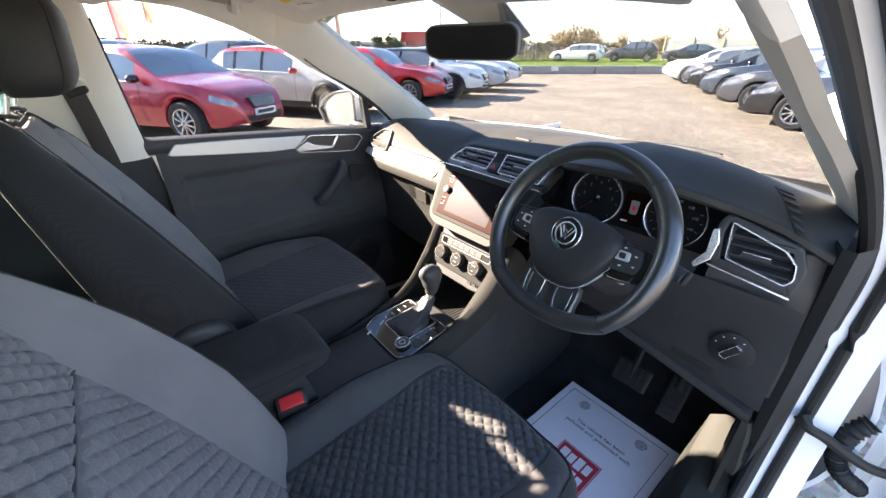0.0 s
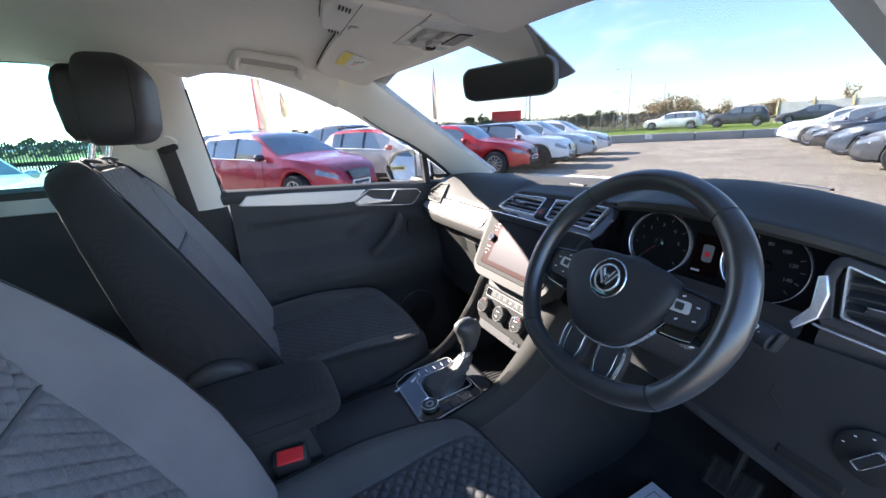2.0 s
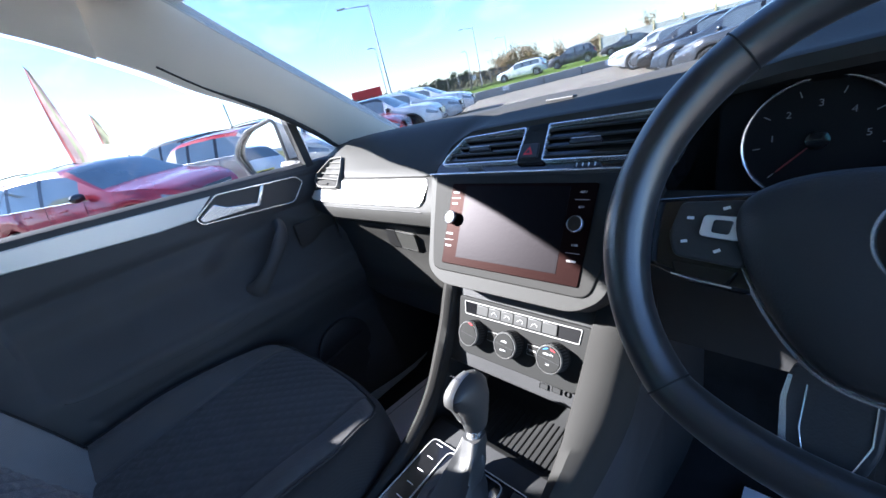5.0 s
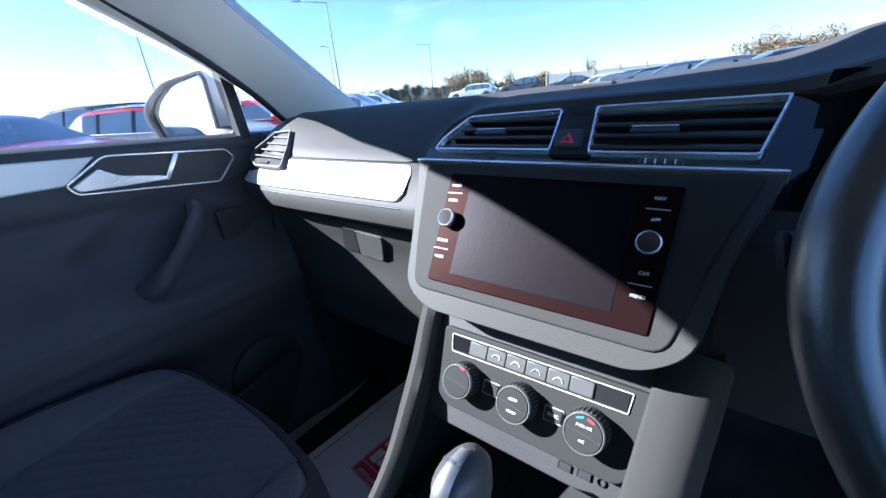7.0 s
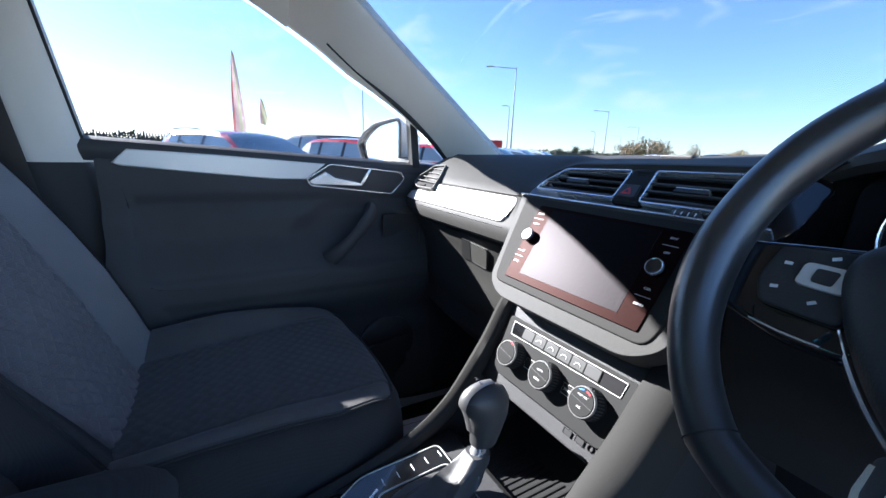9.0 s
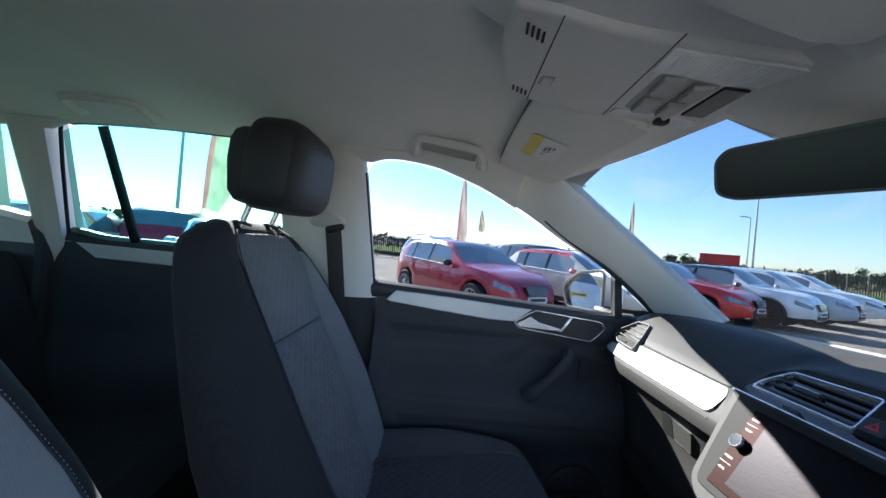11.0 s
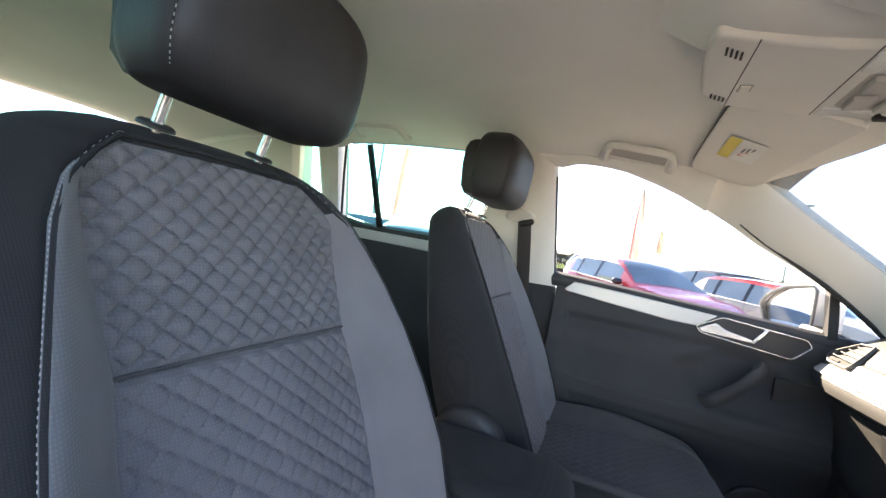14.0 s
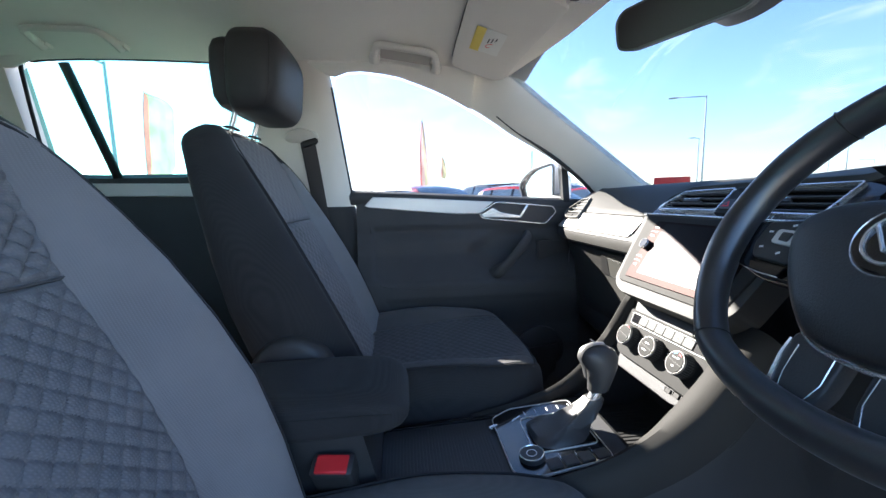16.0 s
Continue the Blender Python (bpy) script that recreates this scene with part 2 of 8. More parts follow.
def axes(origin, u, v):
    """Local x along u, y along v, z out of the face they span."""
    u = Vector(u).normalized()
    v = Vector(v)
    v = (v - u * v.dot(u)).normalized()
    w = u.cross(v)
    m = Matrix((u, v, w)).transposed().to_4x4()
    return Matrix.Translation(origin) @ m


def loft(rows, closed=False, caps=False):
    """A skin over rows of points."""
    bm = bmesh.new()
    grid = [[bm.verts.new(p) for p in r] for r in rows]
    n = len(rows[0])
    for a, b in zip(grid, grid[1:]):
        for i in range(n if closed else n - 1):
            j = (i + 1) % n
            bm.faces.new((a[i], a[j], b[j], b[i]))
    if caps:
        bm.faces.new(grid[0])
        bm.faces.new(grid[-1][::-1])
    return bm


def thick(bm, t):
    bmesh.ops.recalc_face_normals(bm, faces=bm.faces[:])
    bmesh.ops.solidify(bm, geom=bm.faces[:], thickness=t)
    return bm


def sheet(f, nu, nv, t=0.0):
    bm = loft([[f(i / nu, j / nv) for i in range(nu + 1)] for j in range(nv + 1)])
    return thick(bm, t) if t else bm


def soften(bm, r, seg=2, angle=30):
    if r > 0:
        es = [e for e in bm.edges if len(e.link_faces) == 2 and e.calc_face_angle(0) > radians(angle)]
        bmesh.ops.bevel(bm, geom=es, offset=r, segments=seg, affect="EDGES", profile=0.5, clamp_overlap=True)
    return bm


def box(m, sx, sy, sz, r=0.003, seg=2):
    """A rounded box at the pose m (or at a point)."""
    bm = bmesh.new()
    bmesh.ops.create_cube(bm, size=1)
    bm.transform(Matrix.Diagonal((sx, sy, sz, 1)))
    soften(bm, r, seg)
    bm.transform(m if isinstance(m, Matrix) else Matrix.Translation(m))
    return bm


def rounded(poly, r, seg=4):
    """A polygon with rounded corners; r is one radius or one for each corner."""
    out = []
    n = len(poly)
    for i in range(n):
        p0, p, p1 = Vector(poly[i - 1]), Vector(poly[i]), Vector(poly[(i + 1) % n])
        rr = r[i] if isinstance(r, (list, tuple)) else r
        a, b = (p0 - p), (p1 - p)
        d = min(rr, a.length * 0.45, b.length * 0.45)
        if d <= 0:
            out.append(tuple(p))
            continue
        s, e = p + a.normalized() * d, p + b.normalized() * d
        for k in range(seg + 1):
            t = k / seg
            out.append(tuple(s * (1 - t) ** 2 + p * 2 * t * (1 - t) + e * t ** 2))
    return out


def plate(m, poly, d0, d1, r=0.001, seg=2):
    """A polygon in the local x-y plane of m, made solid from d0 to d1 along its normal."""
    bm = bmesh.new()
    vs = [bm.verts.new((x, y, d0)) for x, y in poly]
    f = bm.faces.new(vs)
    res = bmesh.ops.extrude_face_region(bm, geom=[f])
    bmesh.ops.translate(bm, verts=[v for v in res["geom"] if isinstance(v, bmesh.types.BMVert)], vec=(0, 0, d1 - d0))
    bmesh.ops.recalc_face_normals(bm, faces=bm.faces[:])
    if r:
        top = [e for e in bm.edges if all(abs(v.co.z - d1) < 1e-6 for v in e.verts)]
        bmesh.ops.bevel(bm, geom=top, offset=r, segments=seg, affect="EDGES", profile=0.5, clamp_overlap=True)
    bm.transform(m)
    return bm


def ring(m, poly, width, d0, d1, r=0.0006):
    """A frame of even width that follows a polygon, inside it."""
    n = len(poly)
    area = sum(poly[i - 1][0] * poly[i][1] - poly[i][0] * poly[i - 1][1] for i in range(n))
    sgn = 1 if area > 0 else -1
    inner = []
    for i in range(n):
        p0, p, p1 = Vector(poly[i - 1]), Vector(poly[i]), Vector(poly[(i + 1) % n])
        a, b = (p - p0).normalized(), (p1 - p).normalized()
        t = a + b
        t = t.normalized() if t.length > 1e-6 else a
        nrm = Vector((-t.y, t.x)) * sgn
        k = max(0.4, abs(nrm.dot(Vector((-a.y, a.x)))))
        inner.append(p + nrm * width / k)
    rows = [[(p[0], p[1], d0) for p in poly], [(p[0], p[1], d1 - r) for p in poly]]
    mid = [Vector(p) * 0.85 + q * 0.15 for p, q in zip(poly, inner)]
    mid2 = [Vector(p) * 0.15 + q * 0.85 for p, q in zip(poly, inner)]
    rows += [[(p[0], p[1], d1) for p in mid], [(p[0], p[1], d1) for p in mid2], [(p[0], p[1], d1 - r) for p in inner], [(p[0], p[1], d0) for p in inner]]
    bm = loft(rows, closed=True)
    bm.transform(m)
    return bm


def smooth_path(pts, per=6, closed=False):
    pts = [Vector(p) for p in pts]
    n = len(pts)
    out = []
    for i in range(n if closed else n - 1):
        if closed:
            p0, p1, p2, p3 = pts[i - 1], pts[i], pts[(i + 1) % n], pts[(i + 2) % n]
        else:
            p0, p1, p2, p3 = pts[max(i - 1, 0)], pts[i], pts[i + 1], pts[min(i + 2, n - 1)]
        for k in range(per):
            t = k / per
            out.append(0.5 * ((2 * p1) + (p2 - p0) * t + (2 * p0 - 5 * p1 + 4 * p2 - p3) * t * t + (3 * p1 - p0 - 3 * p2 + p3) * t ** 3))
    if not closed:
        out.append(pts[-1])
    return out


def tube(pts, r, n=10, closed=False, flat=1.0, up=(0, 0, 1)):
    """A round (or flattened) bar along a path; r is a number or a function of 0..1."""
    pts = [Vector(p) for p in pts]
    rows = []
    k = len(pts)
    for i, p in enumerate(pts):
        a = pts[i - 1] if (closed or i > 0) else p
        b = pts[(i + 1) % k] if (closed or i < k - 1) else p
        t = (b - a).normalized()
        s = t.cross(Vector(up))
        s = s.normalized() if s.length > 1e-4 else t.orthogonal().normalized()
        q = s.cross(t).normalized()
        rr = r(i / max(1, k - 1)) if callable(r) else r
        rows.append([p + s * math.cos(2 * math.pi * j / n) * rr + q * math.sin(2 * math.pi * j / n) * rr * flat for j in range(n)])
    if closed:
        rows.append(rows[0])
        bm = loft(rows, closed=True)
        bmesh.ops.remove_doubles(bm, verts=bm.verts[:], dist=1e-6)
        return bm
    return loft(rows, closed=True, caps=True)


def lathe(m, profile, n=24):
    """A turned shape: (radius, height) pairs about the local z axis of m."""
    rows = [[(r * math.cos(2 * math.pi * j / n), r * math.sin(2 * math.pi * j / n), h) for j in range(n)] for r, h in profile]
    bm = loft(rows, closed=True)
    bmesh.ops.remove_doubles(bm, verts=bm.verts[:], dist=1e-6)
    bm.transform(m)
    return bm


def text_bm(m, words, size, align="CENTER", depth=0.0002):
    cu = bpy.data.curves.new("legend", "FONT")
    cu.body, cu.size, cu.align_x, cu.align_y, cu.extrude = words, size, align, "CENTER", depth
    cu.resolution_u = 3
    ob = bpy.data.objects.new("legend", cu)
    scene.collection.objects.link(ob)
    me = bpy.data.meshes.new_from_object(ob.evaluated_get(bpy.context.evaluated_depsgraph_get()))
    bpy.data.objects.remove(ob)
    bm = bmesh.new()
    bm.from_mesh(me)
    bpy.data.meshes.remove(me)
    bm.transform(m)
    return bm


def lerp_rows(table, t):
    """Linear reading of a table of (key, value...) rows."""
    if t <= table[0][0]:
        return table[0][1:]
    for a, b in zip(table, table[1:]):
        if t <= b[0]:
            k = (t - a[0]) / (b[0] - a[0])
            return tuple(p + (q - p) * k for p, q in zip(a[1:], b[1:]))
    return table[-1][1:]


def ease(t):
    t = max(0.0, min(1.0, t))
    return t * t * (3 - 2 * t)

# ---- the car's shell ----
def side_x(z):
    return -0.72 + max(0.0, z - 1.13) * 0.33


WIN_TOP = [(0.042, 1.465), (0.052, 1.488), (0.08, 1.499), (0.125, 1.503), (0.18, 1.499), (0.24, 1.489), (0.33, 1.460), (0.395, 1.434), (0.455, 1.404), (0.52, 1.370), (0.59, 1.328), (0.667, 1.290), (0.745, 1.248), (0.832, 1.194), (0.900, 1.146), (0.940, 1.114)]
REAR_TOP = [(-0.775, 1.50), (-0.74, 1.520), (-0.60, 1.527), (-0.45, 1.527), (-0.28, 1.523), (-0.22, 1.515), (-0.19, 1.49)]
WS_EDGE = [(-0.535, 0.545, 1.487), (-0.562, 0.66, 1.412), (-0.592, 0.79, 1.330), (-0.620, 0.91, 1.255), (-0.655, 1.06, 1.162), (-0.665, 1.10, 1.135)]


def on_side(yz):
    return [(side_x(z), y, z) for y, z in yz]


def roof_z(x, y):
    a = abs(x) / 0.60
    z = 1.578 - 0.055 * a ** 3.5
    if y > 0.28:
        z -= 0.055 * ease((y - 0.28) / 0.34)
    if y < -1.2:
        z -= 0.08 * ease((-1.2 - y) / 0.7)
    return z


headliner = solo("ceiling_headliner", sheet(lambda u, v: (-0.575 + 1.15 * u, -1.75 + 2.36 * v, roof_z(-0.575 + 1.15 * u, -1.75 + 2.36 * v)), 40, 60, 0.012), HEADLINER,
                 "pale grey-beige woven headliner of the car", "ceiling", kind="structure")

for s, side in ((1, "left"), (-1, "right")):
    rail_in = [(-0.572, y, roof_z(0.572, y)) for y in np.linspace(-1.7, 0.58, 40)]
    rows = []
    for y in np.linspace(-1.7, 0.455, 60):
        zt = 1.507
        if y < -0.78:
            zt = 1.50 - 0.05 * ease((-0.95 - y) / 0.7)
        elif y < -0.19:
            zt = lerp_rows(REAR_TOP, y)[0]
        elif y < 0.045:
            zt = 1.495
        else:
            zt = lerp_rows(WIN_TOP, y)[0]
        xin, zin = -0.565, roof_z(0.565, y) - 0.002
        if y > 0.30:
            k = ease((y - 0.30) / 0.16)
            xin, zin = -0.565 + 0.012 * k, zin - 0.004 * k
        xo = side_x(zt)
        row = [(xin * s, y, zin)]
        for k in (0.35, 0.7, 0.92):
            row.append(((xin + (xo - xin) * k + 0.016 * math.sin(k * math.pi)) * s, y, zin + (zt - zin) * k - 0.004))
        row += [(xo * s, y, zt), ((xo - 0.012) * s, y, zt + 0.006)]
        rows.append(row)
    solo(f"trim_roof_rail_{side}", loft(rows), HEADLINER, "pale headliner edge rolled over the door opening", "trim", kind="structure")

    # windscreen pillar between the side window and the windscreen
    a = smooth_path(on_side(WIN_TOP[7:] + [(0.955, 1.10)]), 5)
    b = smooth_path([(-0.548, 0.42, 1.530), (-0.540, 0.50, 1.510)] + WS_EDGE[:1] + WS_EDGE[1:], 5)
    n = 34
    def along(path, t):
        k = t * (len(path) - 1)
        i = min(int(k), len(path) - 2)
        return Vector(path[i]).lerp(Vector(path[i + 1]), k - i)
    rows = []
    for i in range(n + 1):
        p, q = along(a, i / n), along(b, i / n)
        bulge = Vector((0.020, 0.004, 0.006)) * (0.25 + 0.75 * ease(i / 12))
        row = [p + Vector((-0.012, 0.004, 0.006))]
        for k in (0.04, 0.2, 0.4, 0.6, 0.8, 0.95):
            row.append(p.lerp(q, k) + bulge * math.sin(k * math.pi) ** 0.7)
        row += [q, q + Vector((-0.012, 0.022, 0.006))]
        rows.append([(v.x * s, v.y, v.z) for v in row])
    solo(f"trim_windscreen_pillar_{side}", loft(rows), PILLAR, "grey-beige plastic windscreen pillar trim", "pillar trim", kind="structure")

    # middle pillar, pale above and dark below the belt
    def mid_pillar(z0, z1, y_off=0.0):
        rows = []
        for k in range(13):
            z = z0 + (z1 - z0) * k / 12
            x = side_x(z)
            back = 0.13 if s < 0 else 0.0
            yf = 0.038 + (1.49 - z) * 0.105 - back
            yr = -0.205 + (1.49 - z) * 0.03 - back * 0.5
            rows.append([((x - 0.03) * s, yf, z), ((x - 0.006) * s, yf - 0.001, z), ((x + 0.012) * s, yf - 0.012, z), ((x + 0.030) * s, yf - 0.05, z), ((x + 0.034) * s, (yf + yr) / 2, z),
                         ((x + 0.028) * s, yr + 0.04, z), ((x + 0.010) * s, yr + 0.01, z), ((x - 0.05) * s, yr, z)])
        return loft(rows)
    solo(f"trim_middle_pillar_{side}", mid_pillar(1.112, 1.52), PILLAR, "cream plastic middle pillar trim", "pillar trim", kind="structure")
    solo(f"trim_lower_pillar_{side}", mid_pillar(0.38, 1.112), RUBBER, "dark plastic lower middle pillar cover", "pillar trim", kind="structure")

    # rear pillars round the rear quarter window
    def post(y0b, y0t, y1b, y1t, z0, z1):
        rows = []
        for k in range(9):
            t = k / 8
            z = z0 + (z1 - z0) * t
            x = side_x(z) - 0.02 * (1 - t)
            ya, yb = y0b + (y0t - y0b) * t, y1b + (y1t - y1b) * t
            rows.append([((x - 0.06) * s, ya + 0.004, z), ((x + 0.01) * s, ya, z), ((x + 0.03) * s, ya - 0.025, z), ((x + 0.03) * s, yb + 0.025, z), ((x + 0.01) * s, yb, z), ((x - 0.06) * s, yb - 0.004, z)])
        return loft(rows)
    solo(f"trim_rear_pillar_{side}", post(-0.845, -0.800, -0.912, -0.898, 1.10, 1.53), PILLAR, "cream plastic rear pillar trim", "pillar trim", kind="structure")
    solo(f"trim_tail_pillar_{side}", post(-1.085, -0.985, -1.80, -1.62, 1.02, 1.53), PILLAR, "cream plastic tail pillar trim", "pillar trim", kind="structure")
    lower = []
    for k in range(9):
        y = -0.885 - 0.24 * k / 8
        zt = 1.262 + 0.045 * k / 8
        lower.append([((side_x(zt) - 0.03) * s, y, zt + 0.004), ((side_x(zt) + 0.014) * s, y, zt), ((side_x(zt) + 0.028) * s, y, zt - 0.015), ((side_x(1.2) + 0.030) * s, y, 1.20), ((side_x(1.1) + 0.020) * s, y, 1.08)])
    solo(f"trim_quarter_sill_{side}", loft(lower), PILLAR, "cream plastic panel below the rear quarter window", "pillar trim", kind="structure")
    solo(f"trim_luggage_side_{side}", box(((-0.72) * s, -1.35, 0.80), 0.10, 0.98, 0.92, 0.02), HARD, "dark plastic side lining of the luggage space", "side lining", kind="structure")

    # panes
    pane = on_side([(0.05, 1.13)] + WIN_TOP + [(0.86, 1.11)])
    for nm, outline in ((("window_front_left", pane),) if s == 1 else ()) + (
            (f"window_rear_{side}", on_side([(-0.80, 1.20)] + REAR_TOP + [(-0.19, 1.19)])), (f"window_quarter_{side}", on_side([(-1.20, 1.24), (-1.06, 1.50), (-0.88, 1.515), (-0.88, 1.24)]))):
        bm = bmesh.new()
        f = bm.faces.new([bm.verts.new(((p[0] - 0.018) * s, p[1], p[2])) for p in outline])
        bmesh.ops.triangulate(bm, faces=bm.faces[:])
        ob = solo(nm, thick(bm, 0.003), TINT if "front" not in nm else GLASS, "clear tempered side window pane of the car", "window", kind="structure", smooth=False)
        ob.visible_shadow = False

# windscreen and tail window
def ws(u, v):
    e = smooth_path(WS_EDGE, 4)
    k = v * (len(e) - 1)
    i = min(int(k), len(e) - 2)
    p = Vector(e[i]).lerp(Vector(e[i + 1]), k - i)
    x = -p.x * (2 * u - 1)
    c = 1 - (2 * u - 1) ** 2
    return (x, p.y + (0.10 + 0.12 * v) * c, p.z + 0.022 * c * (1 - v))
w = solo("window_windscreen", sheet(ws, 24, 16, 0.004), GLASS, "clear raked laminated windscreen", "window", kind="structure")
w.visible_shadow = False
w = solo("window_tail", sheet(lambda u, v: ((2 * u - 1) * (0.58 - 0.06 * v), -1.95 + 0.22 * v, 1.14 + 0.34 * v), 8, 6, 0.004), TINT, "tail window of the car", "window", kind="structure")
w.visible_shadow = False

# frit and header strip at the top of the windscreen
def header(u, v):
    p = Vector(ws(u, 0.0)) - Vector((0, 0, 0.006))
    x = p.x
    q = Vector((x, 0.50, roof_z(x, 0.50) - 0.008))
    mid = ease((0.26 - abs(x)) / 0.08)
    return p.lerp(q, v) + Vector((0, 0, (-0.010 + 0.022 * mid) * math.sin(v * math.pi)))
solo("trim_windscreen_header", sheet(header, 30, 6, 0.006), HEADLINER, "pale headliner edge above the windscreen", "trim", kind="structure")

# floor, tunnel, bulkhead and tail
solo("floor_carpet", sheet(lambda u, v: (-0.76 + 1.52 * u, -1.9 + 3.05 * v, 0.34 + (0.10 if v < 0.30 else 0.0) + 0.10 * ease((v - 0.93) / 0.07)), 12, 40, 0.02), CARPET, "black carpeted car floor", "floor", kind="structure")
solo("wall_bulkhead", sheet(lambda u, v: (-0.78 + 1.56 * u, 1.10 + 0.22 * v, 0.36 + 0.74 * v), 8, 8, 0.03), CARPET, "black lined front bulkhead behind the footwells", "bulkhead", kind="structure")
solo("wall_tail", sheet(lambda u, v: (-0.78 + 1.56 * u, -1.92 - 0.05 * math.sin(v * 3), 0.36 + 0.78 * v), 4, 4, 0.04), HARD, "dark lining of the tailgate", "tailgate lining", kind="structure")

# painted skin outside
solo("body_roof", sheet(lambda u, v: (-0.62 + 1.24 * u, -1.85 + 2.42 * v, roof_z((-0.62 + 1.24 * u) * 0.9, -1.85 + 2.42 * v) + 0.035), 12, 16, 0.01), WHITE_PAINT, "white painted steel roof", "car roof", kind="structure")
solo("body_bonnet", sheet(lambda u, v: (-0.78 + 1.56 * u, 1.34 + 0.95 * v - 0.25 * (2 * u - 1) ** 2 * v, 1.045 - 0.09 * v - 0.10 * v ** 4 - 0.05 * (2 * u - 1) ** 2), 16, 12, 0.01), WHITE_PAINT, "white painted bonnet", "bonnet", kind="structure")
solo("body_cowl", sheet(lambda u, v: (-0.70 + 1.40 * u, 1.12 + 0.20 * (1 - (2 * u - 1) ** 2) + 0.10 * v, 1.085 - 0.03 * v), 12, 3, 0.01), RUBBER, "black plastic scuttle below the windscreen", "scuttle", kind="structure")
for s, side in ((1, "left"), (-1, "right")):
    solo(f"body_wing_{side}", sheet(lambda u, v: (-s * (0.80 + 0.07 * math.sin(v * math.pi)), 0.99 + 1.25 * u, 0.40 + 0.58 * v), 6, 8, 0.01), WHITE_PAINT, "white painted front wing", "wing", kind="structure")
    solo(f"body_quarter_{side}", sheet(lambda u, v: (-s * (0.84 + 0.05 * math.sin(v * math.pi) - 0.06 * v), -2.0 + 1.13 * u, 0.40 + 0.80 * v), 6, 8, 0.01), WHITE_PAINT, "white painted rear quarter", "quarter panel", kind="structure")
    solo(f"body_sill_{side}", box((-s * 0.755, -0.05, 0.375), 0.13, 2.1, 0.13, 0.02), WHITE_PAINT, "white painted door sill", "sill", kind="structure")
solo("body_underfloor", box((0, 0.1, 0.27), 1.5, 4.0, 0.03, 0.01), RUBBER, "black underfloor of the car", "underfloor", kind="structure")


# ---- passenger door ----
def door_surface(y, z):
    """x of the door lining."""
    x = -0.712
    if z < 1.03:
        x += 0.018 * ease((1.03 - z) / 0.05)
    # armrest bulge
    x += 0.060 * ease((0.955 - z) / 0.10) * (1 - 0.75 * ease((0.80 - z) / 0.12))
    # hollow for the pull handle
    d = ((y - 0.61) / 0.17) ** 2 + ((z - 0.935) / 0.095) ** 2
    x -= 0.020 * ease(1.6 * max(0.0, 1 - d))
    # upper insert, sunk behind a rounded edge
    x -= 0.010 * ease((z - 0.852 - 0.02 * max(0.0, (0.175 - y) / 0.05)) / 0.013) * ease((y - 0.128 - 0.12 * max(0.0, 0.90 - z)) / 0.012) * (1 - ease((z - 1.02) / 0.03))
    # shallow fold running down behind the insert
    x -= 0.006 * ease((y - 0.165 - 0.35 * (0.80 - z)) / 0.014) * ease((0.815 - z) / 0.02) * ease((z - 0.62) / 0.05)
    x += 0.035 * ease((0.62 - z) / 0.12)
    return x


def belt_z(y):
    return 1.163 - (y - 0.10) * 0.0555


door = thing("passenger_door", "closed front passenger door with dark lining and silver trim strip", "car door")
part("lining", sheet(lambda u, v: (door_surface(0.085 + 0.76 * u, 0.42 + 0.70 * v), 0.085 + 0.76 * u, 0.42 + 0.70 * v), 150, 140, 0.006), DOOR, door)
# top roll under the glass
rows = []
for y in np.linspace(0.06, 0.96, 30):
    b = belt_z(y)
    rows.append([(-0.760, y, b - 0.012), (-0.742, y, b), (-0.725, y, b + 0.001), (-0.712, y, b - 0.006), (-0.705, y, b - 0.020), (-0.706, y, b - 0.032), (-0.712, y, b - 0.048)])
part("top_roll", loft(rows), HARD, door)
DM = axes((-0.710, 0, 0), (0, 1, 0), (0, 0, 1))
strip = [(0.112, 1.113), (0.140, 1.141), (0.30, 1.134), (0.545, 1.118), (0.497, 1.079), (0.42, 1.079), (0.26, 1.093), (0.125, 1.107)]
part("trim_strip", plate(DM, strip, -0.004, 0.010, 0.003, 3), SILVER, door, "silver satin decorative strip")
hand = [(0.494, 1.080), (0.556, 1.119), (0.755, 1.100), (0.769, 1.080), (0.728, 1.037), (0.505, 1.062)]
part("handle_frame", ring(DM, rounded(hand, 0.008), 0.0032, -0.004, 0.012), CHROME, door, "chrome outline of the release handle")
part("handle_recess", plate(DM, rounded(hand, 0.008), -0.006, 0.0045, 0.001), HARD, door, "black recess of the release handle")
part("release_lever", plate(DM, rounded([(0.502, 1.076), (0.543, 1.099), (0.568, 1.083), (0.634, 1.070), (0.634, 1.061), (0.510, 1.066)], 0.003), 0.005, 0.014, 0.002), CHROME, door, "chrome release lever")
part("handle_bar", plate(DM, [(0.632, 1.062), (0.640, 1.060), (0.668, 1.104), (0.660, 1.106)], 0.004, 0.0125, 0.001), CHROME, door, "chrome divider bar")
part("pull_handle", tube(smooth_path([(-0.675, 0.655, 1.000), (-0.640, 0.640, 0.985), (-0.632, 0.60, 0.94), (-0.640, 0.555, 0.895), (-0.668, 0.535, 0.875)], 6), lambda t: 0.0105 + 0.006 * abs(2 * t - 1), 12, flat=1.4), DOOR, door)
part("pocket", sheet(lambda u, v: (-0.66 + 0.05 * math.sin(u * math.pi) + 0.02 * v, 0.20 + 0.55 * u, 0.46 + 0.17 * v), 16, 8, 0.008), HARD, door)
part("speaker_cover", lathe(axes((-0.668, 0.70, 0.60), (0, 1, 0), (0, 0, 1)), [(0.085, 0.0), (0.085, 0.010), (0.078, 0.014), (0.0, 0.012)], 28), HARD, door)
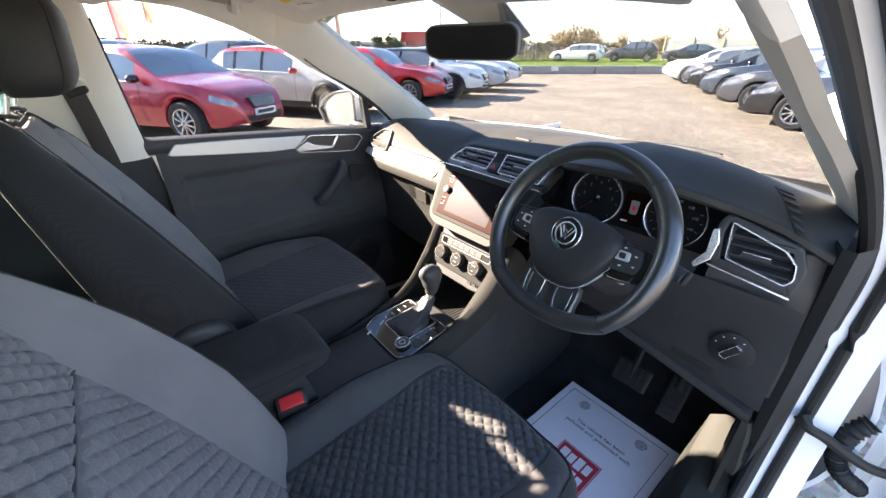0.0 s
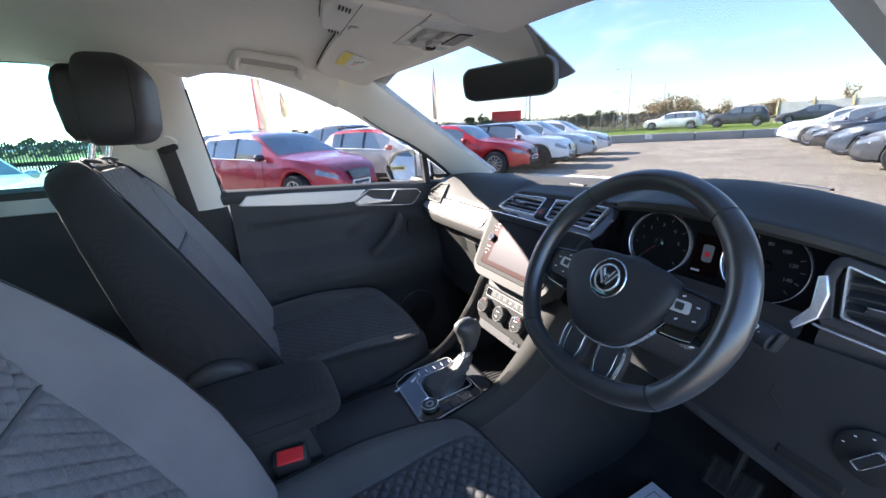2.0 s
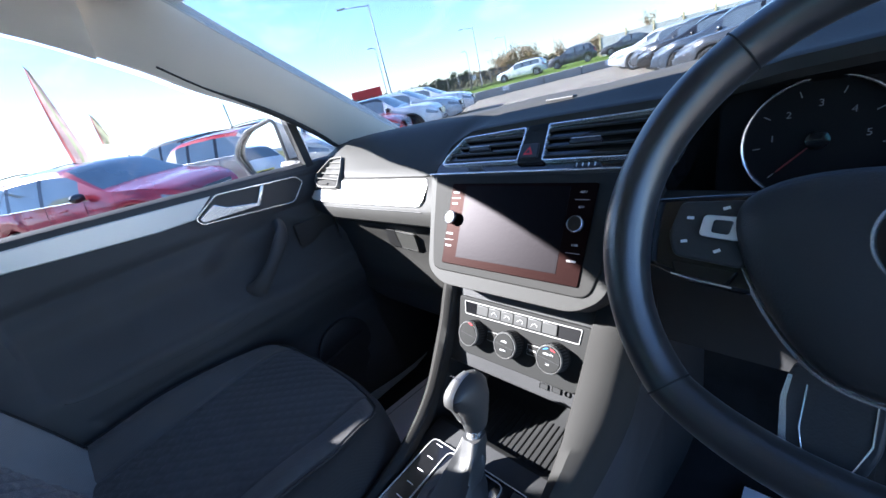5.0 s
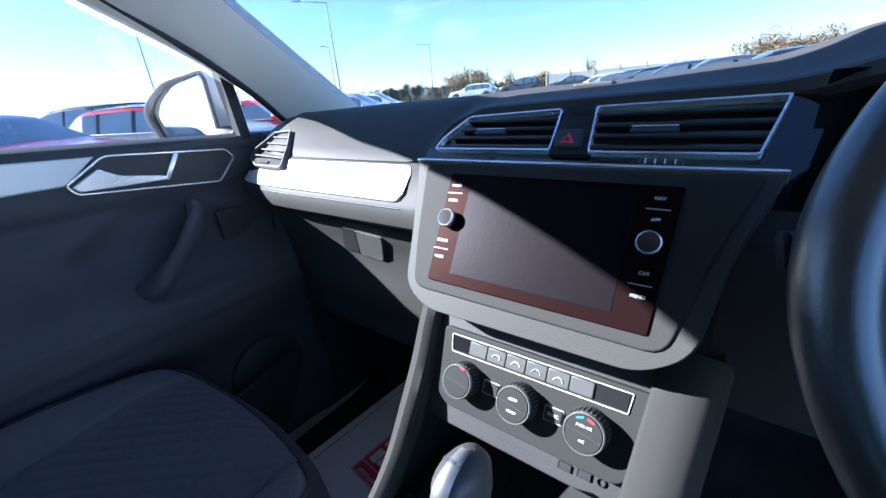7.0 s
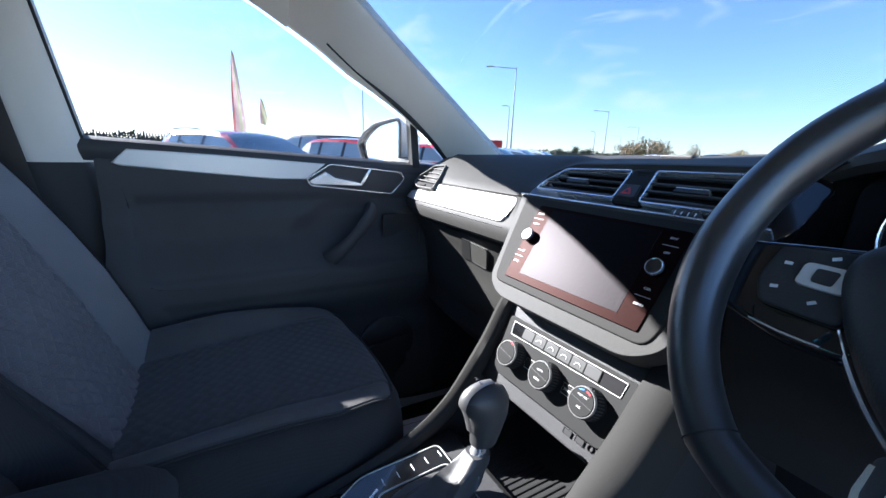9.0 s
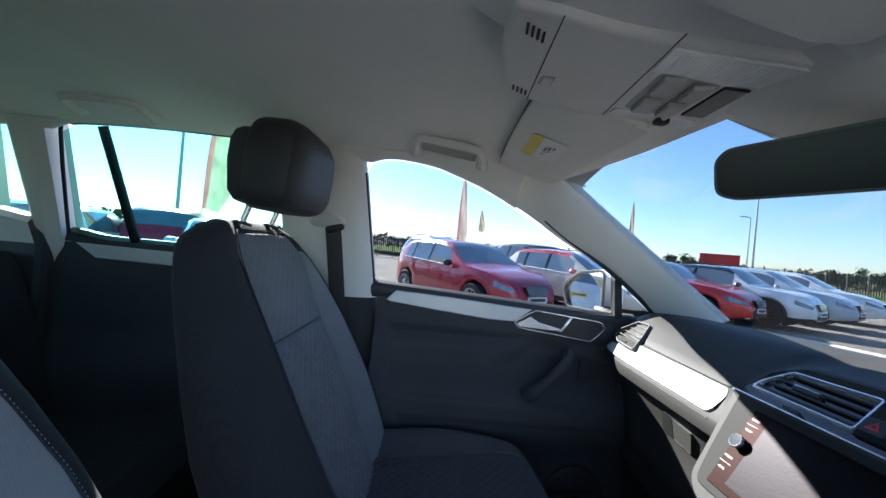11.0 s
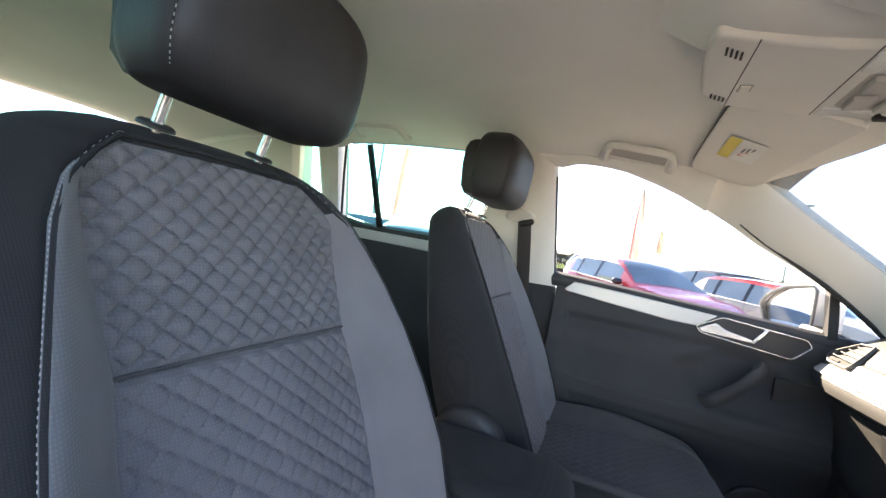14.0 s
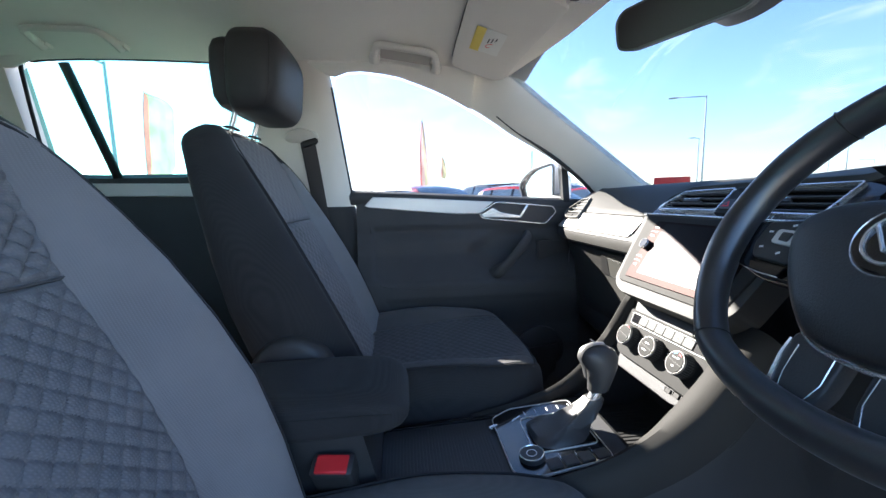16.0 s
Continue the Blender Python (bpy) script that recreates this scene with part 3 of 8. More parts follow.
seal = smooth_path(on_side([(0.078, 1.15), (0.062, 1.30), (0.046, 1.46)]), 3)
part("window_seal", tube([(p.x - 0.004, p.y - 0.007, p.z + 0.003) for p in seal], 0.0035, 8), RUBBER, door, "black rubber window seal")
frame_seal = smooth_path(on_side(WIN_TOP[9:]), 3)
part("window_seal", tube([(p.x - 0.011, p.y + 0.003, p.z + 0.001) for p in frame_seal], lambda t: 0.0020 + 0.0042 * ease((t - 0.15) / 0.35), 8), RUBBER, door, "black rubber window seal")
part("divider_bar", loft([[(-0.716 + dx, y0 + dy, z) for dx, dy in ((-0.015, -0.011), (0.012, -0.011), (0.012, 0.011), (-0.015, 0.011))] for y0, z, dx0 in ((0.806, 1.112, 0), (0.793, 1.250, 0))], closed=True, caps=True), RUBBER, door, "black upright between the panes")
bm = door.children[-1].data
for v in bm.vertices:
    v.co.x += (v.co.z - 1.115) * 0.34
outer = part("outer_skin", sheet(lambda u, v: (-0.83 - 0.06 * math.sin(v * math.pi) + 0.05 * v, 0.04 + 0.96 * u, 0.40 + 0.71 * v), 6, 10, 0.01), WHITE_PAINT, door, "white painted outer skin")

insert = smooth_path([(y, z, 0) for y, z in ((0.122, 1.060), (0.128, 1.030), (0.134, 0.970), (0.141, 0.900), (0.150, 0.868), (0.172, 0.852), (0.230, 0.845), (0.320, 0.838), (0.420, 0.834), (0.470, 0.838), (0.520, 0.855), (0.571, 0.885))], 4)
part("insert_edge", tube([(door_surface(p.x, p.y) + 0.0040, p.x, p.y) for p in insert], 0.0022, 6), RUBBER, door, "dark fold round the lining insert")
plate_edge = smooth_path([(y, z, 0) for y, z in ((0.640, 0.990), (0.700, 0.980), (0.708, 0.955), (0.690, 0.900), (0.640, 0.850), (0.580, 0.812))], 4)
part("insert_edge", tube([(door_surface(p.x, p.y) + 0.0040, p.x, p.y) for p in plate_edge], 0.0018, 6), RUBBER, door, "dark fold round the lining insert")

rdoor = thing("rear_door", "closed rear passenger door with dark lining and silver trim strip", "car door")
part("lining", sheet(lambda u, v: (-0.714 + 0.05 * ease((0.95 - (0.42 + 0.78 * v)) / 0.1), -0.86 + 0.68 * u, 0.42 + 0.78 * v), 20, 20, 0.006), DOOR, rdoor)
part("top_roll", loft([[(-0.765, y, b - 0.012), (-0.742, y, b), (-0.722, y, b), (-0.708, y, b - 0.012), (-0.706, y, b - 0.04)] for y in np.linspace(-0.86, -0.19, 16) for b in (1.225 + 0.02 * ease((-0.70 - y) / 0.16),)]), HARD, rdoor)
part("trim_strip", plate(DM, [(-0.80, 1.200), (-0.30, 1.192), (-0.26, 1.150), (-0.74, 1.160)], -0.004, 0.008, 0.003), SILVER, rdoor, "silver satin decorative strip")
part("window_seal", tube([(p.x - 0.008, p.y, p.z) for p in smooth_path(on_side([(-0.815, 1.225)] + REAR_TOP + [(-0.185, 1.22)]), 3)], 0.005, 8), RUBBER, rdoor, "black rubber window seal")
part("divider_bar", tube([(-0.715, -0.636, 1.215), (-0.625, -0.682, 1.525)], 0.013, 8, flat=1.0), RUBBER, rdoor, "black upright between the panes")
part("outer_skin", sheet(lambda u, v: (-0.83 - 0.06 * math.sin(v * math.pi) + 0.04 * v, -0.90 + 0.94 * u, 0.40 + 0.80 * v), 6, 10, 0.01), WHITE_PAINT, rdoor, "white painted outer skin")
rear_mirrored = thing("rear_door_driver_side", "closed rear door on the driver's side with dark lining", "car door")
part("lining", sheet(lambda u, v: (0.714 - 0.05 * ease((0.95 - (0.42 + 0.78 * v)) / 0.1), -0.86 + 0.68 * u, 0.42 + 0.78 * v), 20, 20, 0.006), DOOR, rear_mirrored)
part("top_roll", loft([[(0.765, y, b - 0.012), (0.742, y, b), (0.722, y, b), (0.708, y, b - 0.012), (0.706, y, b - 0.04)] for y in np.linspace(-0.86, -0.19, 16) for b in (1.225 + 0.02 * ease((-0.70 - y) / 0.16),)]), HARD, rear_mirrored)
part("window_seal", tube([(-p.x + 0.008, p.y, p.z) for p in smooth_path(on_side([(-0.815, 1.225)] + REAR_TOP + [(-0.185, 1.22)]), 3)], 0.010, 8), RUBBER, rear_mirrored, "black rubber window seal")
part("divider_bar", tube([(0.715, -0.636, 1.215), (0.625, -0.682, 1.525)], 0.013, 8), RUBBER, rear_mirrored, "black upright between the panes")
part("outer_skin", sheet(lambda u, v: (0.83 + 0.06 * math.sin(v * math.pi) - 0.04 * v, -0.90 + 0.94 * u, 0.40 + 0.80 * v), 6, 10, 0.01), WHITE_PAINT, rear_mirrored, "white painted outer skin")

# door mirror outside the passenger window
dm = thing("door_mirror", "white door mirror with clear glass on the passenger side", "door mirror")
MM = axes((-0.862, 0.752, 1.174), (0.93, 0.36, 0), (0, 0, 1))
mo = rounded([(-0.104, 0.000), (-0.078, 0.034), (-0.020, 0.066), (0.084, 0.080), (0.098, 0.064), (0.098, -0.062), (-0.070, -0.066)], 0.018, 5)
sh = bmesh.new()
rows = []
for k, d in ((1.0, 0.0), (1.04, -0.02), (1.0, -0.06), (0.82, -0.10), (0.45, -0.125), (0.05, -0.13)):
    rows.append([(x * k, y * k, d) for x, y in mo])
sh = loft(rows, closed=True)
sh.transform(MM)
part("housing", sh, WHITE_PAINT, dm, "white painted shell")
part("bezel", ring(MM, mo, 0.0075, -0.004, 0.006), MIRROR_RIM, dm, "grey plastic rim")
mg = plate(MM @ pose(0, 0, 0, -2, -4, 0), [(x * 0.93, y * 0.92) for x, y in mo], -0.006, -0.003, 0)
part("mirror_glass", mg, MIRROR, dm, "clear mirror glass")
part("foot", tube([(-0.80, 0.79, 1.125), (-0.76, 0.80, 1.125), (-0.735, 0.81, 1.12)], 0.026, 8, flat=0.6), HARD, dm)

# driver's side opening
seal_pts = [(-0.07, 0.46), (-0.065, 0.85), (-0.075, 1.2), (-0.085, 1.44), (-0.04, 1.515), (0.16, 1.53), (0.36, 1.505), (0.50, 1.45), (0.66, 1.345), (0.80, 1.215), (0.90, 1.08), (0.925, 0.90), (0.89, 0.66), (0.82, 0.50), (0.72, 0.43), (0.12, 0.43)]
def open_x(z):
    return -side_x(z) + 0.02
solo("trim_door_seal", tube(smooth_path([(open_x(z), y, z) for y, z in seal_pts], 5, closed=True), 0.013, 10, closed=True), RUBBER, "black rubber seal round the driver's door opening", "door seal", kind="structure")
solo("trim_door_seal_outer", tube(smooth_path([(open_x(z) + 0.035, (y - 0.45) * 1.05 + 0.45, (z - 0.95) * 1.03 + 0.95) for y, z in seal_pts], 5, closed=True), 0.011, 10, closed=True), RUBBER, "outer black rubber seal of the driver's door opening", "door seal", kind="structure")
# painted flange between the seals and beyond
rows = []
for y, z in smooth_path([(y, z, 0) for y, z in seal_pts], 5, closed=True) and [(p.x, p.y) for p in smooth_path([(y, z, 0) for y, z in seal_pts], 5, closed=True)]:
    r = []
    for k, dx in ((0.99, -0.004), (1.06, 0.03), (1.10, 0.06), (1.13, 0.085)):
        r.append((open_x(z) + dx, (y - 0.45) * k + 0.45, (z - 0.95) * (1 + (k - 1) * 0.7) + 0.95))
    rows.append(r)
rows.append(rows[0])
solo("body_door_aperture", loft(rows), WHITE_PAINT, "white painted frame of the open driver's doorway", "door frame", kind="structure")
solo("trim_kick_panel", sheet(lambda u, v: (0.705 - 0.03 * math.sin(u * math.pi) * (1 - v), 0.815 + 0.305 * u, 0.38 + 0.55 * v), 10, 10, 0.01), KICK, "grey plastic kick panel beside the pedals", "kick panel", kind="structure")
sill_trim = loft([[(0.60, y, 0.36), (0.63, y, 0.43 + h), (0.66, y, 0.455 + h), (0.72, y, 0.455 + h), (0.735, y, 0.42)] for y, h in [(-0.1, 0.0), (0.3, 0.0), (0.6, 0.005), (0.75, 0.02), (0.86, 0.07), (0.95, 0.16)]])
solo("trim_sill_cover", sill_trim, KICK, "grey plastic sill cover of the driver's doorway", "sill cover", kind="structure")
solo("trim_post_cover", loft([[(0.700, 0.84 + dy, z), (0.712, 0.805 + dy, z), (0.730, 0.800 + dy, z), (0.748, 0.85 + dy, z)] for z, dy in ((0.42, 0.06), (0.60, 0.055), (0.80, 0.04), (0.95, 0.02), (1.08, 0.0), (1.13, 0.0))]), RUBBER, "dark plastic lower windscreen pillar cover", "pillar trim", kind="structure")

lever = thing("bonnet_release", "grey plastic bonnet release lever on the sill cover", "release lever")
part("grip", loft([[(x - w, y - 0.004, z), (x - w * 0.7, y - 0.016, z + 0.004), (x + w * 0.7, y - 0.016, z + 0.004), (x + w, y - 0.004, z), (x + w, y + 0.05, z - 0.01), (x - w, y + 0.05, z - 0.01)] for x, y, z, w in ((0.697, 0.850, 0.712, 0.012), (0.699, 0.842, 0.690, 0.016), (0.703, 0.836, 0.640, 0.019), (0.709, 0.832, 0.600, 0.016), (0.714, 0.832, 0.580, 0.008))], closed=True, caps=True), KICK, lever)
part("slot", loft([[(x - 0.004, 0.829, z), (x + 0.004, 0.829, z), (x + 0.004, 0.86, z), (x - 0.004, 0.86, z)] for x, z in ((0.724, 0.655), (0.720, 0.620), (0.716, 0.585))], closed=True, caps=True), RUBBER, lever, "dark slot beside the lever")

# open driver's door, swung forward
odoor = thing("drivers_door", "white driver's door standing wide open", "car door", at=(0.86, 1.02, 0))
bm = sheet(lambda u, v: (0.03 * math.sin(v * math.pi), -0.96 * u, 0.40 + 0.72 * v), 8, 10, 0.05)
bm.transform(pose(0.90, 1.06, 0, 0, 0, 112))
part("outer_skin", bm, WHITE_PAINT, odoor)
bm = sheet(lambda u, v: (-0.055 - 0.03 * ease((0.85 - (0.45 + 0.65 * v)) / 0.1), -0.03 - 0.9 * u, 0.45 + 0.65 * v), 8, 10, 0.01)
bm.transform(pose(0.90, 1.06, 0, 0, 0, 112))
part("lining", bm, DASH, odoor, "dark door lining")
solo("check_strap", tube(smooth_path([(0.770, 0.915, 0.738), (0.786, 0.906, 0.725), (0.814, 0.925, 0.707), (0.854, 0.950, 0.677), (0.892, 0.977, 0.652), (0.935, 1.010, 0.640)], 4), lambda t: 0.0085 + 0.005 * math.exp(-(t / 0.12) ** 2), 8, flat=1.3), RUBBER, "black door check strap bolted to the pillar", "door strap")
solo("cable_gaiter", tube(smooth_path([(0.862, 0.990, 0.745), (0.844, 0.972, 0.712), (0.840, 0.970, 0.670), (0.847, 0.972, 0.634), (0.866, 0.978, 0.603), (0.900, 1.008, 0.566)], 14), lambda t: 0.017 + 0.0025 * math.sin(t * 120), 10), RUBBER, "black ribbed rubber cable gaiter", "gaiter")
solo("trim_kick_panel_left", sheet(lambda u, v: (-0.705 + 0.03 * math.sin(u * math.pi) * (1 - v), 0.70 + 0.42 * u, 0.38 + 0.60 * v), 10, 10, 0.01), HARD, "dark plastic kick panel beside the passenger footwell", "kick panel", kind="structure")
solo("trim_dash_end_left", loft([[(-0.775, 0.84, z), (-0.70, 0.83, z), (-0.695, 0.90, z), (-0.70, 1.12, z)] for z in (0.40, 0.75, 1.0, 1.10)]), HARD, "dark plastic closing panel at the dashboard end", "closing panel", kind="structure")
# rear belt cover in the headliner
cv = thing("roof_belt_cover", "small grey belt cover set in the headliner", "belt cover")
part("flap", plate(axes((0.09, -0.31, 1.5705), (-1, 0.15, 0), (0.15, 1, 0)), rounded([(-0.08, -0.03), (0.08, -0.02), (0.08, 0.02), (-0.08, 0.03)], 0.012), 0.0, 0.010, 0.004), CONSOLE_BEIGE, cv)

# ---- dashboard ----
dash = thing("dashboard", "black soft-plastic dashboard with silver strip and chrome-edged vents", "dashboard")
#        x      edge y  edge z  crest z
TOP = [(-0.715, 0.835, 1.088, 1.128), (-0.66, 0.812, 1.084, 1.142), (-0.58, 0.786, 1.083, 1.150), (-0.40, 0.776, 1.083, 1.154), (-0.215, 0.774, 1.083, 1.156), (-0.190, 0.778, 1.088, 1.157), (-0.160, 0.803, 1.128, 1.158),
       (-0.125, 0.822, 1.143, 1.160), (0.0, 0.826, 1.147, 1.160), (0.165, 0.832, 1.150, 1.172), (0.195, 0.822, 1.155, 1.180), (0.225, 0.785, 1.165, 1.190), (0.28, 0.752, 1.178, 1.198), (0.37, 0.738, 1.186, 1.203),
       (0.46, 0.745, 1.180, 1.198), (0.53, 0.765, 1.168, 1.186), (0.575, 0.785, 1.156, 1.172), (0.64, 0.795, 1.140, 1.156), (0.715, 0.810, 1.105, 1.135)]


def top_row(x):
    ye, ze, zc = lerp_rows(TOP, x)
    yb = 1.34 - 0.24 * (x / 0.7) ** 2
    zb = 1.118
    r = [(x, ye + 0.010, ze - 0.016), (x, ye, ze - 0.008), (x, ye + 0.001, ze + 0.002)]
    if x < -0.18:
        r = [(x, ye + 0.012, ze - 0.008), (x, ye + 0.002, ze - 0.004), (x, ye, ze + 0.001)]
    for k in range(1, 29):
        t = (k / 28) ** 1.3
        y = ye + (yb - ye) * t
        steep = ease((-0.12 - x) / 0.08)
        rise = ease(min(1.0, t / 0.30)) * (1 - steep) + math.sin(min(1.0, t / 0.27) * math.pi / 2) * steep
        z = ze + 0.004 + (zc - ze) * rise - (zc - zb) * ease((t - 0.35) / 0.65)
        r.append((x, y, z))
    return r


part("top_pad", loft([top_row(x) for x in np.linspace(-0.715, 0.715, 120)]), DASH, dash)
solo("demister_grille", loft([[(x, 1.04 + dy, lerp_rows(TOP, x)[2] - 0.018 + h) for dy, h in ((0, 0.002), (0.004, 0.007), (0.02, 0.007), (0.024, 0.002))] for x in np.linspace(-0.45, 0.45, 20)]), HARD, "thin black demister grille along the windscreen", "grille")
part("dash_sensor", box(pose(-0.02, 0.93, 1.1615, -2), 0.05, 0.014, 0.006, 0.002), HARD, dash)


def face(x, prof):
    s = 0.048 * max(0.0, (abs(x) - 0.48) / 0.23) ** 2
    return [(x, y + s, z) for y, z in prof]


# passenger side: pad lip, silver strip, glovebox
xs = np.linspace(-0.71, -0.17, 40)
part("strip_surround", loft([face(x, [(0.786, 1.086), (0.774, 1.081), (0.736, 1.033), (0.7335, 1.026), (0.732, 1.014), (0.734, 1.003), (0.742, 0.996), (0.775, 0.993)]) for x in xs]), DASH, dash)
rows = []
for x in np.linspace(-0.690, -0.205, 90):
    hi = 1.0790 - 0.021 * ease((-0.506 - x) / 0.014) - 0.010 * ease((-0.60 - x) / 0.09)
    lo = 1.0365 - 0.005 * ease((-0.50 - x) / 0.2)
    pinch = 0.010 * (1 - math.sqrt(max(0.0, 1 - max(0.0, (x + 0.219) / 0.014) ** 2)))
    hi, lo = hi - pinch, lo + pinch
    yl, yh = 0.736 + (lo - 1.033) * 0.79, 0.736 + (hi - 1.033) * 0.79
    rows.append(face(x, [(yl + 0.004, lo - 0.002), (yl - 0.0025, lo + 0.001), (yl - 0.003, lo + 0.003), ((yl + yh) / 2 - 0.0035, (lo + hi) / 2), (yh - 0.003, hi - 0.001), (yh - 0.001, hi + 0.001), (yh + 0.006, hi)]))
part("silver_strip", loft(rows), SILVER, dash, "bright silver decorative strip")
part("strip_groove", tube([face(x, [(0.7335, 1.029 - 0.004 * ease((-0.50 - x) / 0.2))])[0] for x in np.linspace(-0.68, -0.205, 30)], 0.0008, 5), RUBBER, dash)
part("glovebox_lid", loft([face(x, [(0.790, 0.990), (0.766, 0.988), (0.762, 0.983), (0.764, 0.975), (0.774, 0.950), (0.789, 0.915), (0.792, 0.87), (0.792, 0.83), (0.80, 0.79), (0.83, 0.76)]) for x in np.linspace(-0.655, -0.215, 30)]), DASH, dash, "black glovebox lid")
part("glovebox_side", loft([face(x, [(0.752, 1.005), (0.756, 0.985), (0.770, 0.950), (0.784, 0.915), (0.788, 0.87), (0.788, 0.83), (0.798, 0.79), (0.83, 0.76)]) for x in np.linspace(-0.212, -0.125, 8)]), DASH, dash)
part("lower_panel", loft([face(x, [(0.80, 0.80), (0.80, 0.74), (0.88, 0.66), (1.06, 0.60)]) for x in np.linspace(-0.71, -0.13, 10)]), HARD, dash)
part("end_cheek", loft([face(x, [(0.780, 0.995), (0.770, 0.93), (0.770, 0.85), (0.80, 0.78)]) for x in np.linspace(-0.712, -0.66, 6)]), HARD, dash)
GB = axes((-0.315, 0.7745, 0.945), (1, 0, 0), (0, -0.40, 0.92))
part("glovebox_recess", plate(GB, rounded([(-0.060, 0.030), (-0.022, 0.029), (-0.046, -0.029), (-0.092, -0.029)], 0.005), -0.004, 0.0012, 0), RUBBER, dash)
latch = part("glovebox_latch", plate(GB, rounded([(-0.028, 0.029), (0.033, 0.022), (0.006, -0.034), (-0.051, -0.028)], 0.006), -0.002, 0.0025, 0.001), SUNLIT_GREY, dash, "grey glovebox latch")
part("latch_rim", ring(GB, rounded([(-0.028, 0.029), (0.033, 0.022), (0.006, -0.034), (-0.051, -0.028)], 0.006), 0.0012, 0.000, 0.0030, 0.0003), RUBBER, latch)


def slats(parent, m, x0, x1, y0, y1, n, lean0=0.0, lean1=0.0, tilt=24, material=HARD):
    """Vent blades in a local frame, with slanted ends."""
    for k in range(n):
        t = (k + 0.5) / n
        y = y0 + (y1 - y0) * t
        a, b = x0 + lean0 * t, x1 + lean1 * t
        part("slat", box(m @ pose((a + b) / 2, y, -0.006, tilt), b - a, 0.0030, 0.018, 0.001), material, parent)


def vent(name, m, poly, n, label, x0, x1, y0, y1, lean0, lean1, chrome_w=0.0035, tab=None, edge=CHROME, blade=HARD):
    v = part(name, plate(m, poly, -0.030, -0.020, 0), RUBBER, dash, label)
    part("rim", ring(m, poly, chrome_w, -0.022, 0.0035), edge, v, "slim rim")
    slats(v, m, x0, x1, y0, y1, n, lean0, lean1, material=blade)
    if tab:
        part("tab", plate(m, rounded([(tab - 0.022, -0.003), (tab - 0.019, 0.003), (tab + 0.019, 0.003), (tab + 0.022, -0.003)], 0.0015), -0.006, 0.003, 0.001), HARD, v)
        part("tab_chrome", plate(m, [(tab - 0.020, 0.003), (tab + 0.020, 0.003), (tab + 0.020, 0.0044), (tab - 0.020, 0.0044)], -0.006, 0.0036, 0.0004), CHROME, v, "chrome edge")
    return v


VL = axes((-0.561, 0.7915, 1.0965), (1, -0.16, 0.0), (0, 0.72, 0.69))
vl_rim = rounded([(-0.064, 0.036), (0.005, 0.041), (0.036, 0.006), (0.062, -0.034), (0.062, -0.042), (-0.050, -0.047), (-0.100, -0.034), (-0.112, -0.010)], 0.005)
# Rim and blades are lightened to look sunlit, unlike the other vents.
vent("air_vent", VL, vl_rim, 4, "small outer air vent, sunlight in its grey", -0.094, 0.048, -0.026, 0.034, 0.042, -0.040, 0.0040, edge=SUNLIT_GREY, blade=SUNLIT_GREY)
part("vent_sill", plate(VL, [(-0.078, -0.040), (-0.094, -0.033), (-0.072, -0.027), (0.052, -0.025), (0.060, -0.040), (-0.048, -0.044)], -0.015, 0.001, 0.001), GREY_PLASTIC, dash)
part("vent_wheel", box(VL @ pose(-0.020, -0.035, 0.002), 0.040, 0.006, 0.004, 0.001), GREY_PLASTIC, dash)

# centre: air vents over the screen
VC = axes((0, 0.798, 1.118), (1, 0, 0), (0, 0.72, 0.69))
part("vent_carrier", plate(VC, rounded([(-0.186, -0.050), (-0.186, -0.020), (-0.150, 0.030), (-0.020, 0.036), (0.190, 0.041), (0.205, 0.030), (0.195, -0.030), (0.184, -0.050)], 0.008), -0.040, -0.004, 0.002), GLOSS, dash, "gloss black vent surround")
vent("air_vent", VC, rounded([(-0.171, -0.027), (-0.166, -0.010), (-0.137, 0.025), (-0.016, 0.0305), (-0.014, -0.0265)], 0.006), 4, "chrome-edged centre air vent", -0.164, -0.016, -0.024, 0.027, 0.034, 0.0, 0.0024, tab=-0.098)
vent("air_vent", VC, rounded([(0.025, -0.028), (0.019, 0.0315), (0.177, 0.035), (0.163, -0.028)], 0.004), 4, "chrome-edged centre air vent", 0.022, 0.164, -0.024, 0.032, -0.004, 0.011, 0.0024, tab=0.080)
part("switch_column", plate(VC, [(-0.014, -0.030), (-0.014, 0.033), (0.020, 0.034), (0.026, -0.030)], -0.004, 0.002, 0.001), DARK_GREY, dash)
hz = part("hazard_switch", plate(VC, rounded([(-0.011, -0.024), (-0.013, -0.001), (0.015, 0.0), (0.018, -0.024)], 0.003), 0.0, 0.006, 0.0015), HARD, dash)
part("hazard_mark", plate(VC, [(-0.006, -0.019), (0.010, -0.019), (0.002, -0.006)], 0.006, 0.0064, 0), RED_MARK, hz, "red triangle")
part("hazard_mark", plate(VC, [(-0.002, -0.0165), (0.006, -0.0165), (0.002, -0.010)], 0.0064, 0.0067, 0), HARD, hz)
part("airbag_legend", text_bm(VC @ pose(0.003, 0.024, 0.0023), "PASSENGER\nAIR BAG", 0.0045), GREY_PLASTIC, dash)
part("vent_wheel", box(VC @ pose(-0.090, -0.038, 0.0), 0.026, 0.006, 0.010, 0.002), HARD, dash)
part("vent_wheel", box(VC @ pose(0.093, -0.038, 0.0), 0.036, 0.006, 0.010, 0.002), HARD, dash)
for k in range(4):
    part("wheel_mark", box(VC @ pose(0.081 + 0.008 * k, -0.038, 0.0052), 0.0012, 0.005, 0.001, 0.0003), PRINT_WHITE, dash)
